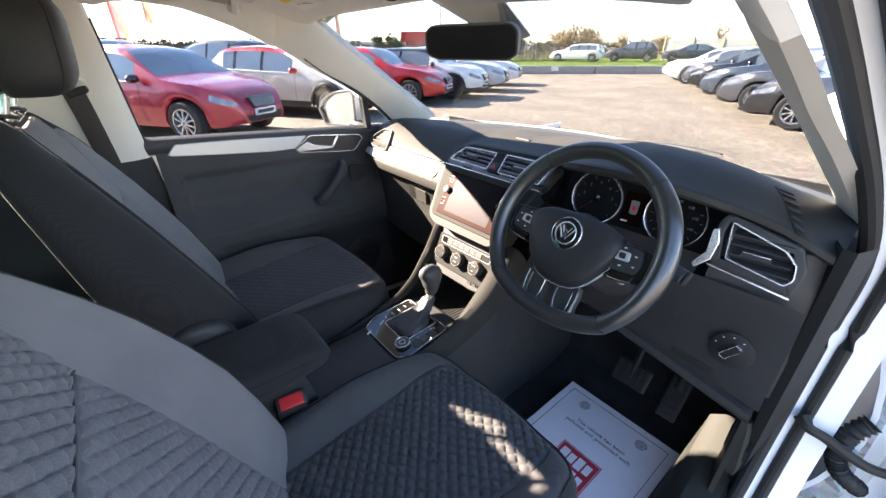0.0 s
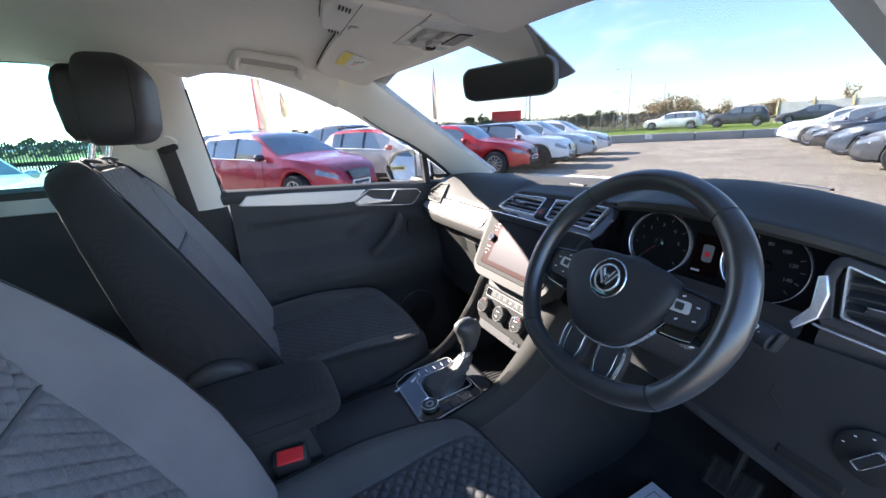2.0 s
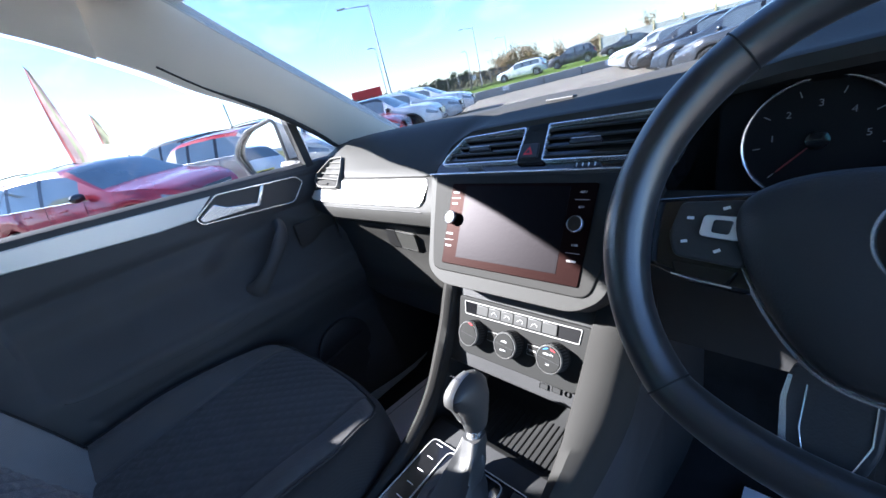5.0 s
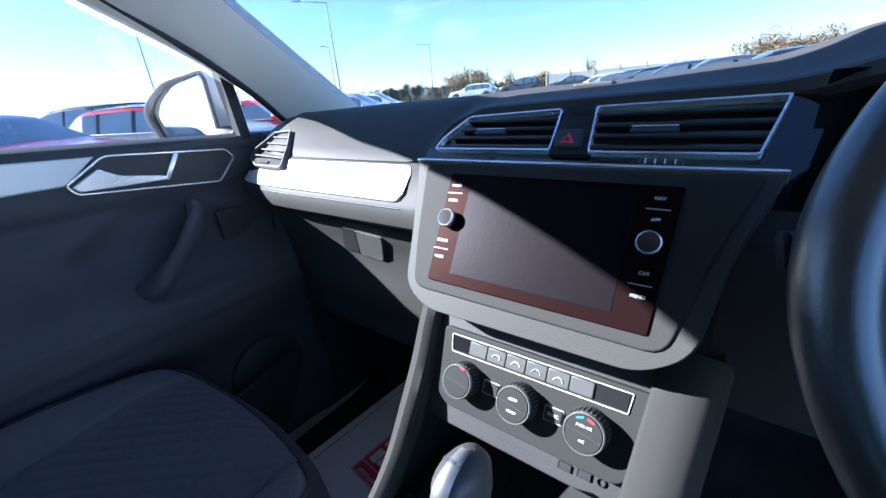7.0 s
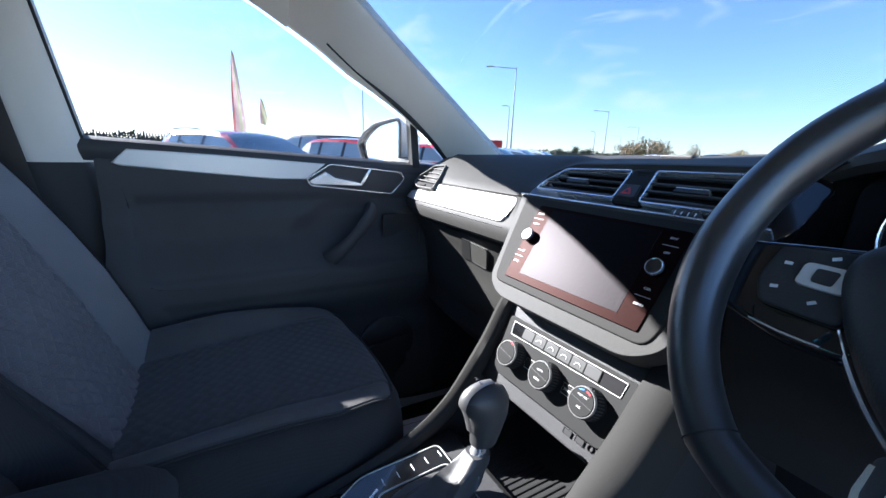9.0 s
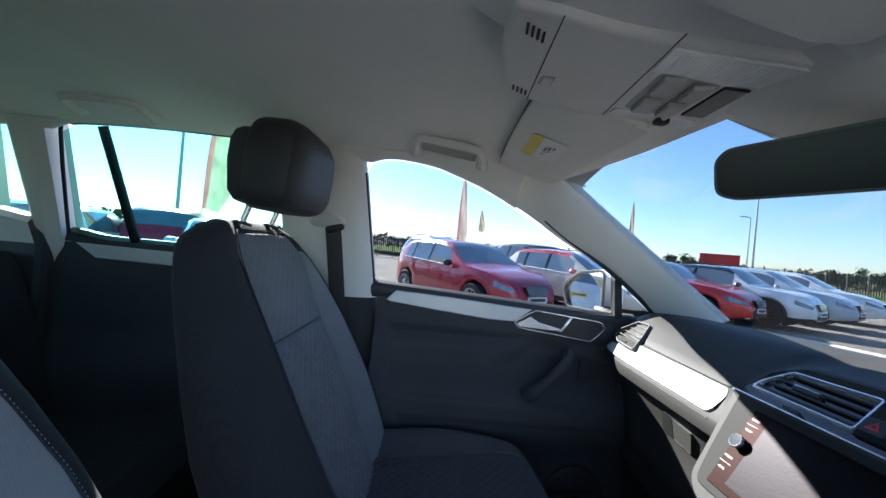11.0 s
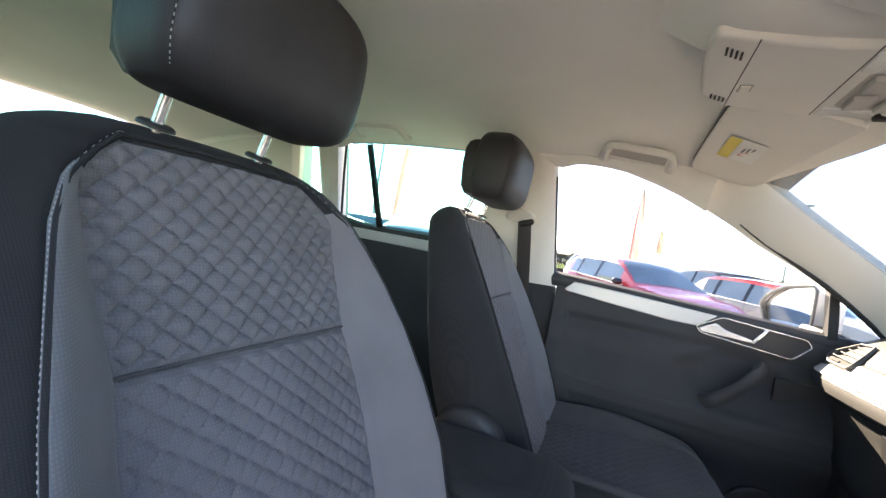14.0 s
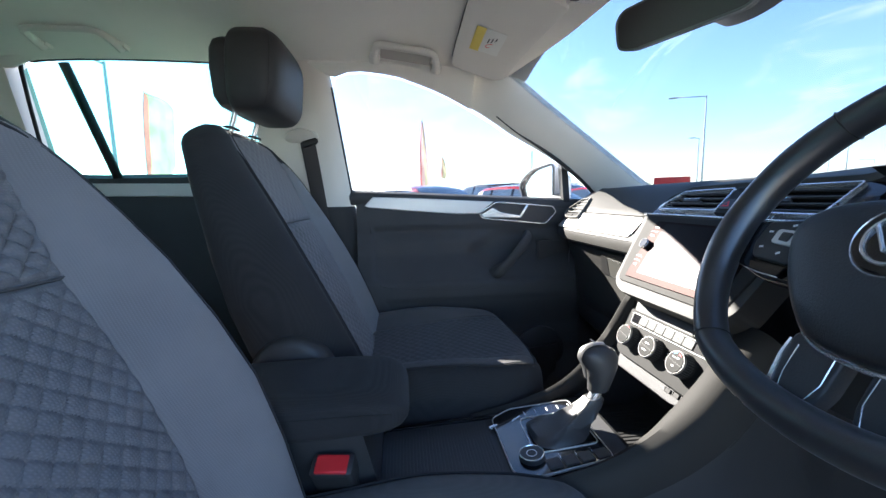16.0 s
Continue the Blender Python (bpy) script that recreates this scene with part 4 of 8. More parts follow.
part("chrome_line", plate(VC, [(-0.184, -0.0490), (-0.184, -0.0462), (0.182, -0.0452), (0.182, -0.0480)], -0.006, 0.010, 0.001), CHROME, dash, "long chrome line above the screen")

# centre: screen and its frame
SC = axes((0, 0.7195, 1.02), (1, 0, 0), (0, 0.546, 0.838))
outer_f = rounded([(-0.182, 0.080), (-0.160, -0.018), (-0.150, -0.076), (-0.114, -0.097), (0.0, -0.096), (0.112, -0.095), (0.146, -0.072), (0.160, 0.020), (0.182, 0.080)], [0.002, 0.03, 0.03, 0.03, 0.02, 0.03, 0.03, 0.03, 0.002], 5)
part("screen_mount", plate(SC, outer_f, -0.040, 0.005, 0.010, 4), DASH, dash, "soft black rim below the screen")
grey_f = rounded([(-0.166, 0.077), (-0.150, -0.018), (-0.136, -0.076), (0.128, -0.076), (0.148, 0.015), (0.170, 0.077)], [0.004, 0.02, 0.016, 0.016, 0.02, 0.004], 4)
part("screen_frame", plate(SC, grey_f, 0.0, 0.0075, 0.003, 3), GREY_PLASTIC, dash, "grey satin frame round the screen")
scr = part("touch_screen", plate(SC, rounded([(-0.122, 0.064), (0.118, 0.064), (0.113, -0.064), (-0.117, -0.064)], 0.003), 0.006, 0.0095, 0.0008), SCREEN_SIDE, dash, "dark glass touch screen, switched off")
part("display", plate(SC, [(-0.092, 0.059), (0.083, 0.059), (0.082, -0.052), (-0.089, -0.052)], 0.0094, 0.0099, 0), SCREEN, scr, "dark display")
for kx, ky in ((-0.107, 0.008), (0.101, 0.011)):
    k = part("knob", lathe(SC @ pose(kx, ky, 0.0096), [(0.0098, 0), (0.0098, 0.009), (0.0090, 0.0105), (0.0, 0.0105)], 28), GLOSS, scr)
    part("knob_rim", lathe(SC @ pose(kx, ky, 0.0096), [(0.0103, 0.0065), (0.0106, 0.0085), (0.0098, 0.0112), (0.0090, 0.0108), (0.0088, 0.0100)], 28), CHROME, k, "chrome rim")
for words, x, y in (("RADIO", -0.110, 0.049), ("MEDIA", -0.110, 0.031), ("PHONE", -0.110, -0.017), ("VOICE", -0.109, -0.036), ("NAV", 0.101, 0.052), ("APP", 0.101, 0.033), ("CAR", 0.101, -0.014), ("MENU", 0.100, -0.034)):
    part("key_legend", text_bm(SC @ pose(x, y, 0.0098), words, 0.0043), PRINT_WHITE, scr, "white key legend")
for x, y in ((-0.110, 0.040), (-0.109, -0.0265), (0.101, 0.0425), (0.100, -0.024)):
    part("key_line", box(SC @ pose(x, y, 0.0097), 0.019, 0.0005, 0.0004, 0), PRINT_WHITE, scr)

# centre: heating panel
HV = axes((0.005, 0.672, 0.865), (1, 0, 0), (0, 0.447, 0.894))
part("stack_body", plate(HV, rounded([(-0.130, 0.066), (-0.128, -0.07), (0.126, -0.07), (0.130, 0.066)], 0.004), -0.06, -0.006, 0.002), HARD, dash)
hp = part("heating_panel", plate(HV, rounded([(-0.112, 0.044), (-0.104, -0.036), (-0.090, -0.046), (0.100, -0.046), (0.112, -0.036), (0.120, 0.044)], 0.006), -0.008, 0.002, 0.0015), DARK_GREY, dash, "dark grey heating panel with three knobs")
part("button_frame", ring(HV, rounded([(-0.099, 0.038), (-0.095, 0.017), (0.101, 0.020), (0.103, 0.040)], 0.002), 0.0009, 0.0, 0.0034), SILVER, hp, "chrome outline")
part("display", plate(HV, [(-0.096, 0.036), (-0.093, 0.020), (-0.072, 0.020), (-0.074, 0.036)], 0.001, 0.0028, 0), GLOSS, hp, "dark seat heating display")
part("display", plate(HV, [(0.068, 0.038), (0.067, 0.022), (0.099, 0.022), (0.100, 0.039)], 0.001, 0.0028, 0), DIAL, hp, "dark display")
for k in range(6):
    x = -0.060 + 0.0235 * k
    bt = part("button", box(HV @ pose(x, 0.0285 + 0.0003 * k, 0.0024), 0.0226, 0.0150, 0.005, 0.0010), KEY_GREY, hp, "pale grey key")
    if 0 < k < 5:
        part("button_mark", tube(smooth_path([HV @ Vector((x - 0.005, 0.027, 0.0058)), HV @ Vector((x - 0.001, 0.031, 0.0058)), HV @ Vector((x + 0.004, 0.030, 0.0058)), HV @ Vector((x + 0.005, 0.0265, 0.0058))], 3), 0.0003, 5), PRINT_WHITE, bt)
for x, y in ((-0.0695, -0.008), (0.0, -0.007), (0.071, -0.005)):
    kn = part("knob", lathe(HV @ pose(x, y, 0.002), [(0.0205, 0), (0.0195, 0.004), (0.0187, 0.019), (0.0178, 0.021), (0.0140, 0.0205), (0.0, 0.0200)], 36), DARK_GREY, hp, "round temperature knob")
    part("knob_rim", lathe(HV @ pose(x, y, 0.002), [(0.0189, 0.0175), (0.0192, 0.0195), (0.0184, 0.0216), (0.0176, 0.0216), (0.0172, 0.0206)], 36), KNOB_SILVER, kn, "chrome rim")
    part("knob_cap", lathe(HV @ pose(x, y, 0.002), [(0.0172, 0.0200), (0.0166, 0.0222), (0.0, 0.0226)], 28), DARK_GREY, kn, "grey cap")
    part("cap_line", box(HV @ pose(x, y, 0.0248, 0, 0, -8), 0.033, 0.0008, 0.0006, 0), HARD, kn)
    for i in range(30):
        a = 2 * math.pi * i / 30
        part("knob_rib", box(HV @ pose(x + 0.0193 * math.cos(a), y + 0.0193 * math.sin(a), 0.012, 0, 0, math.degrees(a)), 0.0014, 0.0018, 0.013, 0), HARD, kn)
for words, x, y in (("AUTO", 0.0, -0.001), ("MENU", 0.0, -0.0135), ("MAX A/C", 0.071, 0.002), ("A/C", 0.071, -0.0115)):
    part("knob_legend", text_bm(HV @ pose(x, y, 0.0249), words, 0.0036), PRINT_WHITE, hp, "white legend")
for x, c in ((0.066, BLUE_MARK), (0.076, RED_MARK), (-0.0645, RED_MARK)):
    part("temperature_mark", box(HV @ pose(x, 0.0085, 0.0243, 0, 0, 20 if c == BLUE_MARK else -20), 0.007, 0.0016, 0.0006, 0), c, hp)
part("sync_key", box(HV @ pose(0.036, -0.007, 0.003), 0.018, 0.013, 0.004, 0.001), GREY_PLASTIC, hp)
part("key_outline", ring(HV @ pose(0.036, -0.007, 0.002), rounded([(-0.0098, -0.0073), (0.0098, -0.0073), (0.0098, 0.0073), (-0.0098, 0.0073)], 0.001), 0.0007, 0, 0.0016), SILVER, hp)
part("sync_legend", text_bm(HV @ pose(0.036, -0.007, 0.0052), "SYNC", 0.0045), PRINT_WHITE, hp)
part("rest_key", box(HV @ pose(-0.036, -0.007, 0.003), 0.018, 0.013, 0.004, 0.001), GREY_PLASTIC, hp)
part("key_outline", ring(HV @ pose(-0.036, -0.007, 0.002), rounded([(-0.0098, -0.0073), (0.0098, -0.0073), (0.0098, 0.0073), (-0.0098, 0.0073)], 0.001), 0.0007, 0, 0.0016), SILVER, hp)

# driver's side: cluster, vent, knee panel
part("cluster_recess", loft([[(x, y0, z0) for y0, z0 in ((lerp_rows(TOP, x)[0] + 0.008, lerp_rows(TOP, x)[1] - 0.012), (0.80, 1.160), (0.838, 1.145), (0.832, 1.040), (0.806, 1.022), (0.790, 1.012))] for x in np.linspace(0.195, 0.575, 24)]), DIAL, dash, "dark instrument recess")
part("column_surround", loft([[(x, 0.774, 1.014), (x, 0.780, 1.018), (x, 0.790, 1.024), (x, 0.802, 1.05)] for x in np.linspace(0.165, 0.54, 10)]), HARD, dash)
CL = axes((0.385, 0.820, 1.092), (1, 0.06, 0), (0, 0.20, 0.98))
cl = part("instrument_panel", plate(CL, rounded([(-0.165, -0.06), (-0.165, 0.055), (-0.10, 0.075), (0.10, 0.075), (0.165, 0.05), (0.165, -0.06)], 0.02), -0.03, -0.006, 0.002), DIAL, dash, "black instrument cluster with two round dials")
for x, marks in ((-0.085, 8), (0.083, 13)):
    g = part("dial", lathe(CL @ pose(x, 0.004, -0.006), [(0.056, 0), (0.056, 0.002), (0.0, 0.002)], 40), DIAL, cl, "black round dial")
    part("dial_rim", lathe(CL @ pose(x, 0.004, -0.006), [(0.0585, 0.0), (0.0588, 0.010), (0.0578, 0.012), (0.0566, 0.011), (0.0562, 0.002)], 48), CHROME, g, "chrome rim")
    for i in range(marks):
        a = radians(225 - 270 * i / (marks - 1))
        part("dial_mark", box(CL @ pose(x + 0.046 * math.cos(a), 0.004 + 0.046 * math.sin(a), -0.0036, 0, 0, math.degrees(a)), 0.006, 0.0009, 0.0005, 0), DIM_PRINT, g)
    part("pointer", box(CL @ pose(x - 0.016, -0.012, -0.002, 0, 0, 45), 0.036, 0.0014, 0.0012, 0), DARK_RED, g, "dark red pointer")
    part("pointer_hub", lathe(CL @ pose(x, 0.004, -0.004), [(0.009, 0), (0.009, 0.005), (0.0, 0.006)], 18), GLOSS, g)
for i, w in enumerate(("20", "40", "60", "80", "100", "120", "140")):
    a = radians(205 - 230 * i / 6)
    part("dial_number", text_bm(CL @ pose(0.083 + 0.034 * math.cos(a), 0.004 + 0.034 * math.sin(a), -0.0036), w, 0.008), DIM_PRINT, cl)
for i in range(1, 6):
    a = radians(215 - 250 * i / 6)
    part("dial_number", text_bm(CL @ pose(-0.085 + 0.034 * math.cos(a), 0.004 + 0.034 * math.sin(a), -0.0036), str(i), 0.009), DIM_PRINT, cl)
md = part("multifunction_display", plate(CL, [(-0.024, -0.036), (-0.024, 0.036), (0.022, 0.036), (0.022, -0.036)], -0.005, -0.0035, 0), SCREEN_SIDE, cl, "small display with a car outline")
part("car_outline", plate(CL, rounded([(-0.008, -0.012), (-0.009, 0.018), (0.009, 0.018), (0.008, -0.012)], 0.005), -0.0034, -0.003, 0), DIM_PRINT, md, "grey car outline")
part("car_outline_roof", plate(CL, rounded([(-0.0040, -0.003), (-0.0040, 0.006), (0.0040, 0.006), (0.0040, -0.003)], 0.002), -0.003, -0.0027, 0), RED_MARK, md)
part("odometer_bar", box(CL @ pose(-0.014, -0.029, -0.0032), 0.014, 0.0035, 0.0004, 0), PRINT_WHITE, md)

part("driver_face", loft([face(x, [(lerp_rows(TOP, x)[0] + 0.004, lerp_rows(TOP, x)[1] - 0.010), (0.785, 1.10), (0.778, 1.060), (0.776, 1.04), (0.772, 1.030), (0.778, 0.97), (0.782, 0.90), (0.780, 0.83), (0.785, 0.80), (0.80, 0.785), (0.86, 0.77)]) for x in np.linspace(0.56, 0.715, 14)]), HARD, dash)
part("knee_panel", loft([[(x, y, z) for y, z in ((0.772, 1.022 - k), (0.768, 1.00), (0.776, 0.95), (0.778, 0.90), (0.775, 0.845 - 0.03 * (x - 0.4)), (0.782, 0.83 - 0.12 * (x - 0.42)), (0.81, 0.81 - 0.12 * (x - 0.42)), (0.90, 0.78))] for x in np.linspace(0.155, 0.712, 28) for k in (0.0,)]), HARD, dash)
part("knee_edge", loft([[(x, 0.772 + dy, 0.832 - 0.20 * (x - 0.43) + dz) for dy, dz in ((0.012, 0.014), (-0.004, 0.012), (-0.006, 0.0), (0.0, -0.012), (0.02, -0.018))] for x in np.linspace(0.395, 0.705, 14)]), HARD, dash, "padded lower edge of the knee panel")
VR = axes((0.632, 0.7695, 1.090), (1, 0.10, 0), (0, 0.18, 1))
vent("air_vent", VR, rounded([(-0.057, 0.050), (0.025, 0.023), (0.044, 0.004), (0.048, -0.021), (0.038, -0.034), (-0.050, -0.016)], 0.005), 4, "chrome-edged outer air vent", -0.050, 0.042, -0.026, 0.040, 0.0, -0.012, 0.0028, tab=-0.010)
part("chrome_line", plate(VR, [(-0.072, -0.0345), (-0.072, -0.0315), (0.051, -0.0495), (0.051, -0.0525)], 0.0, 0.005, 0.001), CHROME, dash, "chrome line below the vent")
part("vent_surround", ring(VR, rounded([(-0.068, -0.030), (-0.077, 0.027), (-0.072, 0.052), (-0.061, 0.059), (0.042, 0.032), (0.058, -0.003), (0.051, -0.047)], 0.006), 0.013, -0.03, -0.001, 0.001), HARD, dash, "dark vent surround")
part("vent_back", plate(VR, [(-0.056, 0.048), (0.024, 0.022), (0.043, 0.003), (0.047, -0.020), (0.037, -0.033), (-0.049, -0.015)], -0.022, -0.014, 0), RUBBER, dash)
part("silver_accent", plate(VR, [(-0.071, 0.033), (-0.080, 0.029), (-0.079, -0.012), (-0.095, -0.038), (-0.089, -0.047), (-0.068, -0.024), (-0.064, 0.009)], -0.004, 0.004, 0.002), CHROME, dash, "chrome accent beside the vent")
LS = axes((0.641, 0.7725, 0.902), (1, 0.02, 0), (0, 0.05, 1))
lsw = part("light_switch", lathe(LS, [(0.036, 0), (0.036, 0.003), (0.033, 0.005), (0.0, 0.0045)], 36), RUBBER, dash, "round black headlight switch")
part("switch_grip", plate(LS @ pose(0, 0, 0, 0, 0, 55), rounded([(-0.018, -0.006), (-0.018, 0.006), (0.018, 0.006), (0.018, -0.006)], 0.004), 0.004, 0.012, 0.002), RUBBER, lsw)
part("grip_rim", ring(LS @ pose(0, 0, 0, 0, 0, 55), rounded([(-0.019, -0.007), (-0.019, 0.007), (0.019, 0.007), (0.019, -0.007)], 0.004), 0.0015, 0.006, 0.0128), CHROME, lsw, "chrome grip outline")
for a in (60, 95, 130, 165):
    part("switch_mark", box(LS @ pose(0.028 * math.cos(radians(a)), 0.028 * math.sin(radians(a)), 0.0055), 0.0028, 0.0014, 0.0004, 0), PRINT_WHITE, lsw)
part("knee_slot", box(pose(0.588, 0.7748, 0.838, 0, 6, 0), 0.080, 0.006, 0.016, 0.004), RUBBER, dash, "dark slot in the knee panel")
part("coin_tray_line", tube([(0.530, 0.7745, 0.942), (0.527, 0.7755, 0.925), (0.545, 0.7765, 0.902)], 0.0013, 6), RUBBER, dash)


def dash_z(x, y):
    ye, ze, zc = lerp_rows(TOP, x)
    t = max(0.0, (y - ye) / (1.34 - 0.24 * (x / 0.7) ** 2 - ye))
    return ze + 0.004 + (zc - ze) * ease(min(1.0, t / 0.30)) - (zc - 1.118) * ease((t - 0.35) / 0.65)


def on_dash(u, v, lift=0.0012):
    x = 0.600 + 0.062 * u + 0.026 * (v - 0.5) * (1 - 0.5 * u)
    y = 0.917 - 0.122 * u + 0.006 * v
    return (x, y, dash_z(x, y) + lift)


dg = part("side_demister", sheet(on_dash, 20, 5, 0.002), RUBBER, dash, "black slotted side demister")
for k in range(6):
    part("slat", tube([on_dash(0.10 + 0.15 * k, 0.08, 0.0022), on_dash(0.14 + 0.15 * k, 0.92, 0.0022)], 0.0022, 6), HARD, dg)
part("passenger_demister", plate(axes((-0.625, 0.885, 1.1425), (1, -0.1, 0.20), (0.1, 1, 0.05)), rounded([(-0.05, -0.010), (-0.04, 0.012), (0.045, 0.012), (0.05, -0.012)], 0.005), -0.004, 0.003, 0.001), HARD, dash)

# ---- steering column and wheel ----
SW_C, SW_T, SW_Y = Vector((0.3695, 0.6145, 1.0815)), 0.497, -0.0315
SW = axes(SW_C, (math.cos(SW_Y), math.sin(SW_Y), 0), (-math.sin(SW_Y) * math.sin(SW_T), math.cos(SW_Y) * math.sin(SW_T), math.cos(SW_T)))
col = thing("steering_column", "dark plastic steering column shroud with stalks and lock", "steering column")
part("shroud", loft([[SW @ Vector((math.cos(a) * rx, -0.012 + math.sin(a) * ry - 0.01 * (d / -0.2), d)) for a in np.linspace(0, 2 * math.pi, 20, endpoint=False)] for d, rx, ry in ((-0.035, 0.055, 0.050), (-0.05, 0.062, 0.058), (-0.12, 0.066, 0.062), (-0.20, 0.075, 0.065), (-0.27, 0.08, 0.07))], closed=True, caps=True), HARD, col)
lock_at = axes((0.446, 0.694, 1.000), (1, 0, 0), (0, 0.42, 0.90))
lk = part("lock", lathe(lock_at, [(0.017, 0), (0.017, 0.006), (0.013, 0.010), (0.0, 0.010)], 24), CHROME, col, "chrome ignition lock")
part("lock_slot", box(lock_at @ pose(0, 0, 0.0105), 0.004, 0.013, 0.002, 0), RUBBER, lk)
for s in (1, -1):
    stalk = part("stalk", tube(smooth_path([SW @ Vector((0.05 * s, 0.02, -0.07)), SW @ Vector((0.11 * s, 0.018, -0.075)), SW @ Vector((0.155 * s, 0.014, -0.074)), SW @ Vector((0.186 * s, 0.008, -0.070))], 5), lambda t: 0.0075 + 0.0095 * ease((t - 0.35) / 0.4), 14, flat=0.75), HARD, col, "black control stalk")
    part("stalk_cap", box(SW @ pose(0.189 * s, 0.008, -0.070, 0, 0, -12 * s), 0.006, 0.026, 0.018, 0.003), RUBBER, stalk)
for k, (x, y) in enumerate(((0.146, 0.020), (0.156, 0.018), (0.166, 0.021), (0.172, 0.013), (0.160, 0.010))):
    part("stalk_mark", lathe(SW @ pose(x, y - 0.004, -0.0575), [(0.0030, 0), (0.0030, 0.0006), (0.0020, 0.0006), (0.0020, 0)], 12), PRINT_WHITE, col)

wheel = thing("steering_wheel", "black leather three-spoke steering wheel with chrome accents", "steering wheel")
RIM_R = 0.1705


def rim_point(a):
    """The middle of the rim, flattened at its foot."""
    x, y = RIM_R * math.cos(a), RIM_R * math.sin(a)
    if y < -0.120:
        y = -0.120 + (y + 0.120) * 0.62
    return Vector((x, y, 0))


rows = []
for i in range(96):
    a = 2 * math.pi * i / 96
    p = rim_point(a)
    out = Vector((math.cos(a), math.sin(a), 0))
    rest = max(0.0, math.cos(2 * a)) ** 6
    lobe = math.exp(-((math.degrees(a) % 360 - 32) / 16) ** 2) + math.exp(-((math.degrees(a) % 360 - 148) / 16) ** 2)
    wide, deep = 0.0150 + 0.0022 * rest + 0.0016 * lobe, 0.0178 + 0.0015 * rest + 0.0012 * lobe
    rows.append([SW @ (p + out * math.cos(b) * wide * (1 + 0.10 * math.cos(2 * b)) + Vector((0, 0, math.sin(b) * deep))) for b in np.linspace(0, 2 * math.pi, 20, endpoint=False)])
rows.append(rows[0])
bm = loft(rows, closed=True)
bmesh.ops.remove_doubles(bm, verts=bm.verts[:], dist=1e-6)
part("rim", bm, RIM_LEATHER, wheel, "worn black leather rim")
for deg in (50, 130, 224, 316):
    c = rim_point(radians(deg))
    d = Vector((math.cos(radians(deg)), math.sin(radians(deg)), 0))
    part("rim_seam", tube([SW @ (c + d * math.cos(b) * 0.0168 + Vector((0, 0, math.sin(b) * 0.0186))) for b in np.linspace(0, 2 * math.pi, 20, endpoint=False)], 0.0007, 5, closed=True), RUBBER, wheel)
stitch = [rim_point(2 * math.pi * i / 240) * (1 - 0.0152 / RIM_R) for i in range(240)]
bm = bmesh.new()
for i in range(0, 240, 2):
    a, b = SW @ stitch[i], SW @ stitch[i + 1]
    me = bpy.data.meshes.new("stitch")
    seg = box(axes((a + b) / 2, b - a, SW.to_3x3() @ Vector((0, 0, 1))), 0.0030, 0.0010, 0.0010, 0)
    seg.to_mesh(me)
    seg.free()
    bm.from_mesh(me)
    bpy.data.meshes.remove(me)
tagged(part("rim_stitching", bm, RUBBER, wheel, "black stitching inside the rim"), kind="stuff")
# airbag cover, a soft shield
half_pad = [(0.0, 0.0475), (0.040, 0.0465), (0.072, 0.040), (0.093, 0.027), (0.0985, 0.010), (0.092, -0.014), (0.076, -0.044), (0.056, -0.070), (0.034, -0.086), (0.0, -0.0905)]
pad = [(p.x, p.y) for p in smooth_path([(x, y, 0) for x, y in half_pad + [(-x, y) for x, y in half_pad[-2:0:-1]]], 4, closed=True)]
PAD_D = ((0.90, -0.045), (0.985, -0.028), (1.0, -0.014), (1.0, -0.004), (0.985, 0.002), (0.955, 0.0062), (0.90, 0.0098), (0.78, 0.0135), (0.60, 0.0160), (0.40, 0.0172), (0.20, 0.0176), (0.02, 0.0177))
rows = [[SW @ Vector((x * k, (y + 0.012) * k - 0.012, d)) for x, y in pad] for k, d in PAD_D]
part("airbag_cover", loft(rows, closed=True, caps=True), AIRBAG, wheel, "grained black airbag cover")
low_pad = [(x, y) for x, y in pad[14:-13]]
part("pad_chrome", loft([[SW @ Vector((x * k, (y + 0.012) * k - 0.012, d)) for k, d in ((1.0, -0.010), (1.03, -0.0075), (1.055, -0.0085), (1.065, -0.012), (1.04, -0.016))] for x, y in low_pad]), CHROME, wheel, "chrome line under the airbag cover")
part("airbag_legend", text_bm(SW @ pose(0.0, -0.047, 0.0158, -8), "AIRBAG", 0.0085), HARD, wheel)
badge = part("badge", lathe(SW @ pose(-0.001, 0.004, 0.0150), [(0.0300, -0.002), (0.0300, 0.002), (0.0288, 0.0035), (0.0262, 0.0040), (0.0, 0.0036)], 44), GLOSS, wheel, "round gloss black badge")
part("badge_rim", lathe(SW @ pose(-0.001, 0.004, 0.0150), [(0.0312, -0.002), (0.0314, 0.0020), (0.0302, 0.0034), (0.0294, 0.0026)], 44), CHROME, badge, "thin chrome rim")
part("badge_ring", lathe(SW @ pose(-0.001, 0.004, 0.0150), [(0.0222, 0.003), (0.0222, 0.0056), (0.0212, 0.0064), (0.0196, 0.0062), (0.0190, 0.003)], 44), CHROME, badge, "chrome ring")
for dy, h, wx in ((0.0045, 0.0085, 0.0095), (-0.0035, 0.0150, 0.0165)):
    part("badge_bar", tube([SW @ Vector((x - 0.001, y + 0.004, 0.0202)) for x, y in ((-wx, dy + h), (-0.0035, dy - h * 0.45), (0.0, dy + h * 0.25), (0.0035, dy - h * 0.45), (wx, dy + h))], 0.0018, 6, flat=0.7), CHROME, badge, "plain chrome zigzag bar")
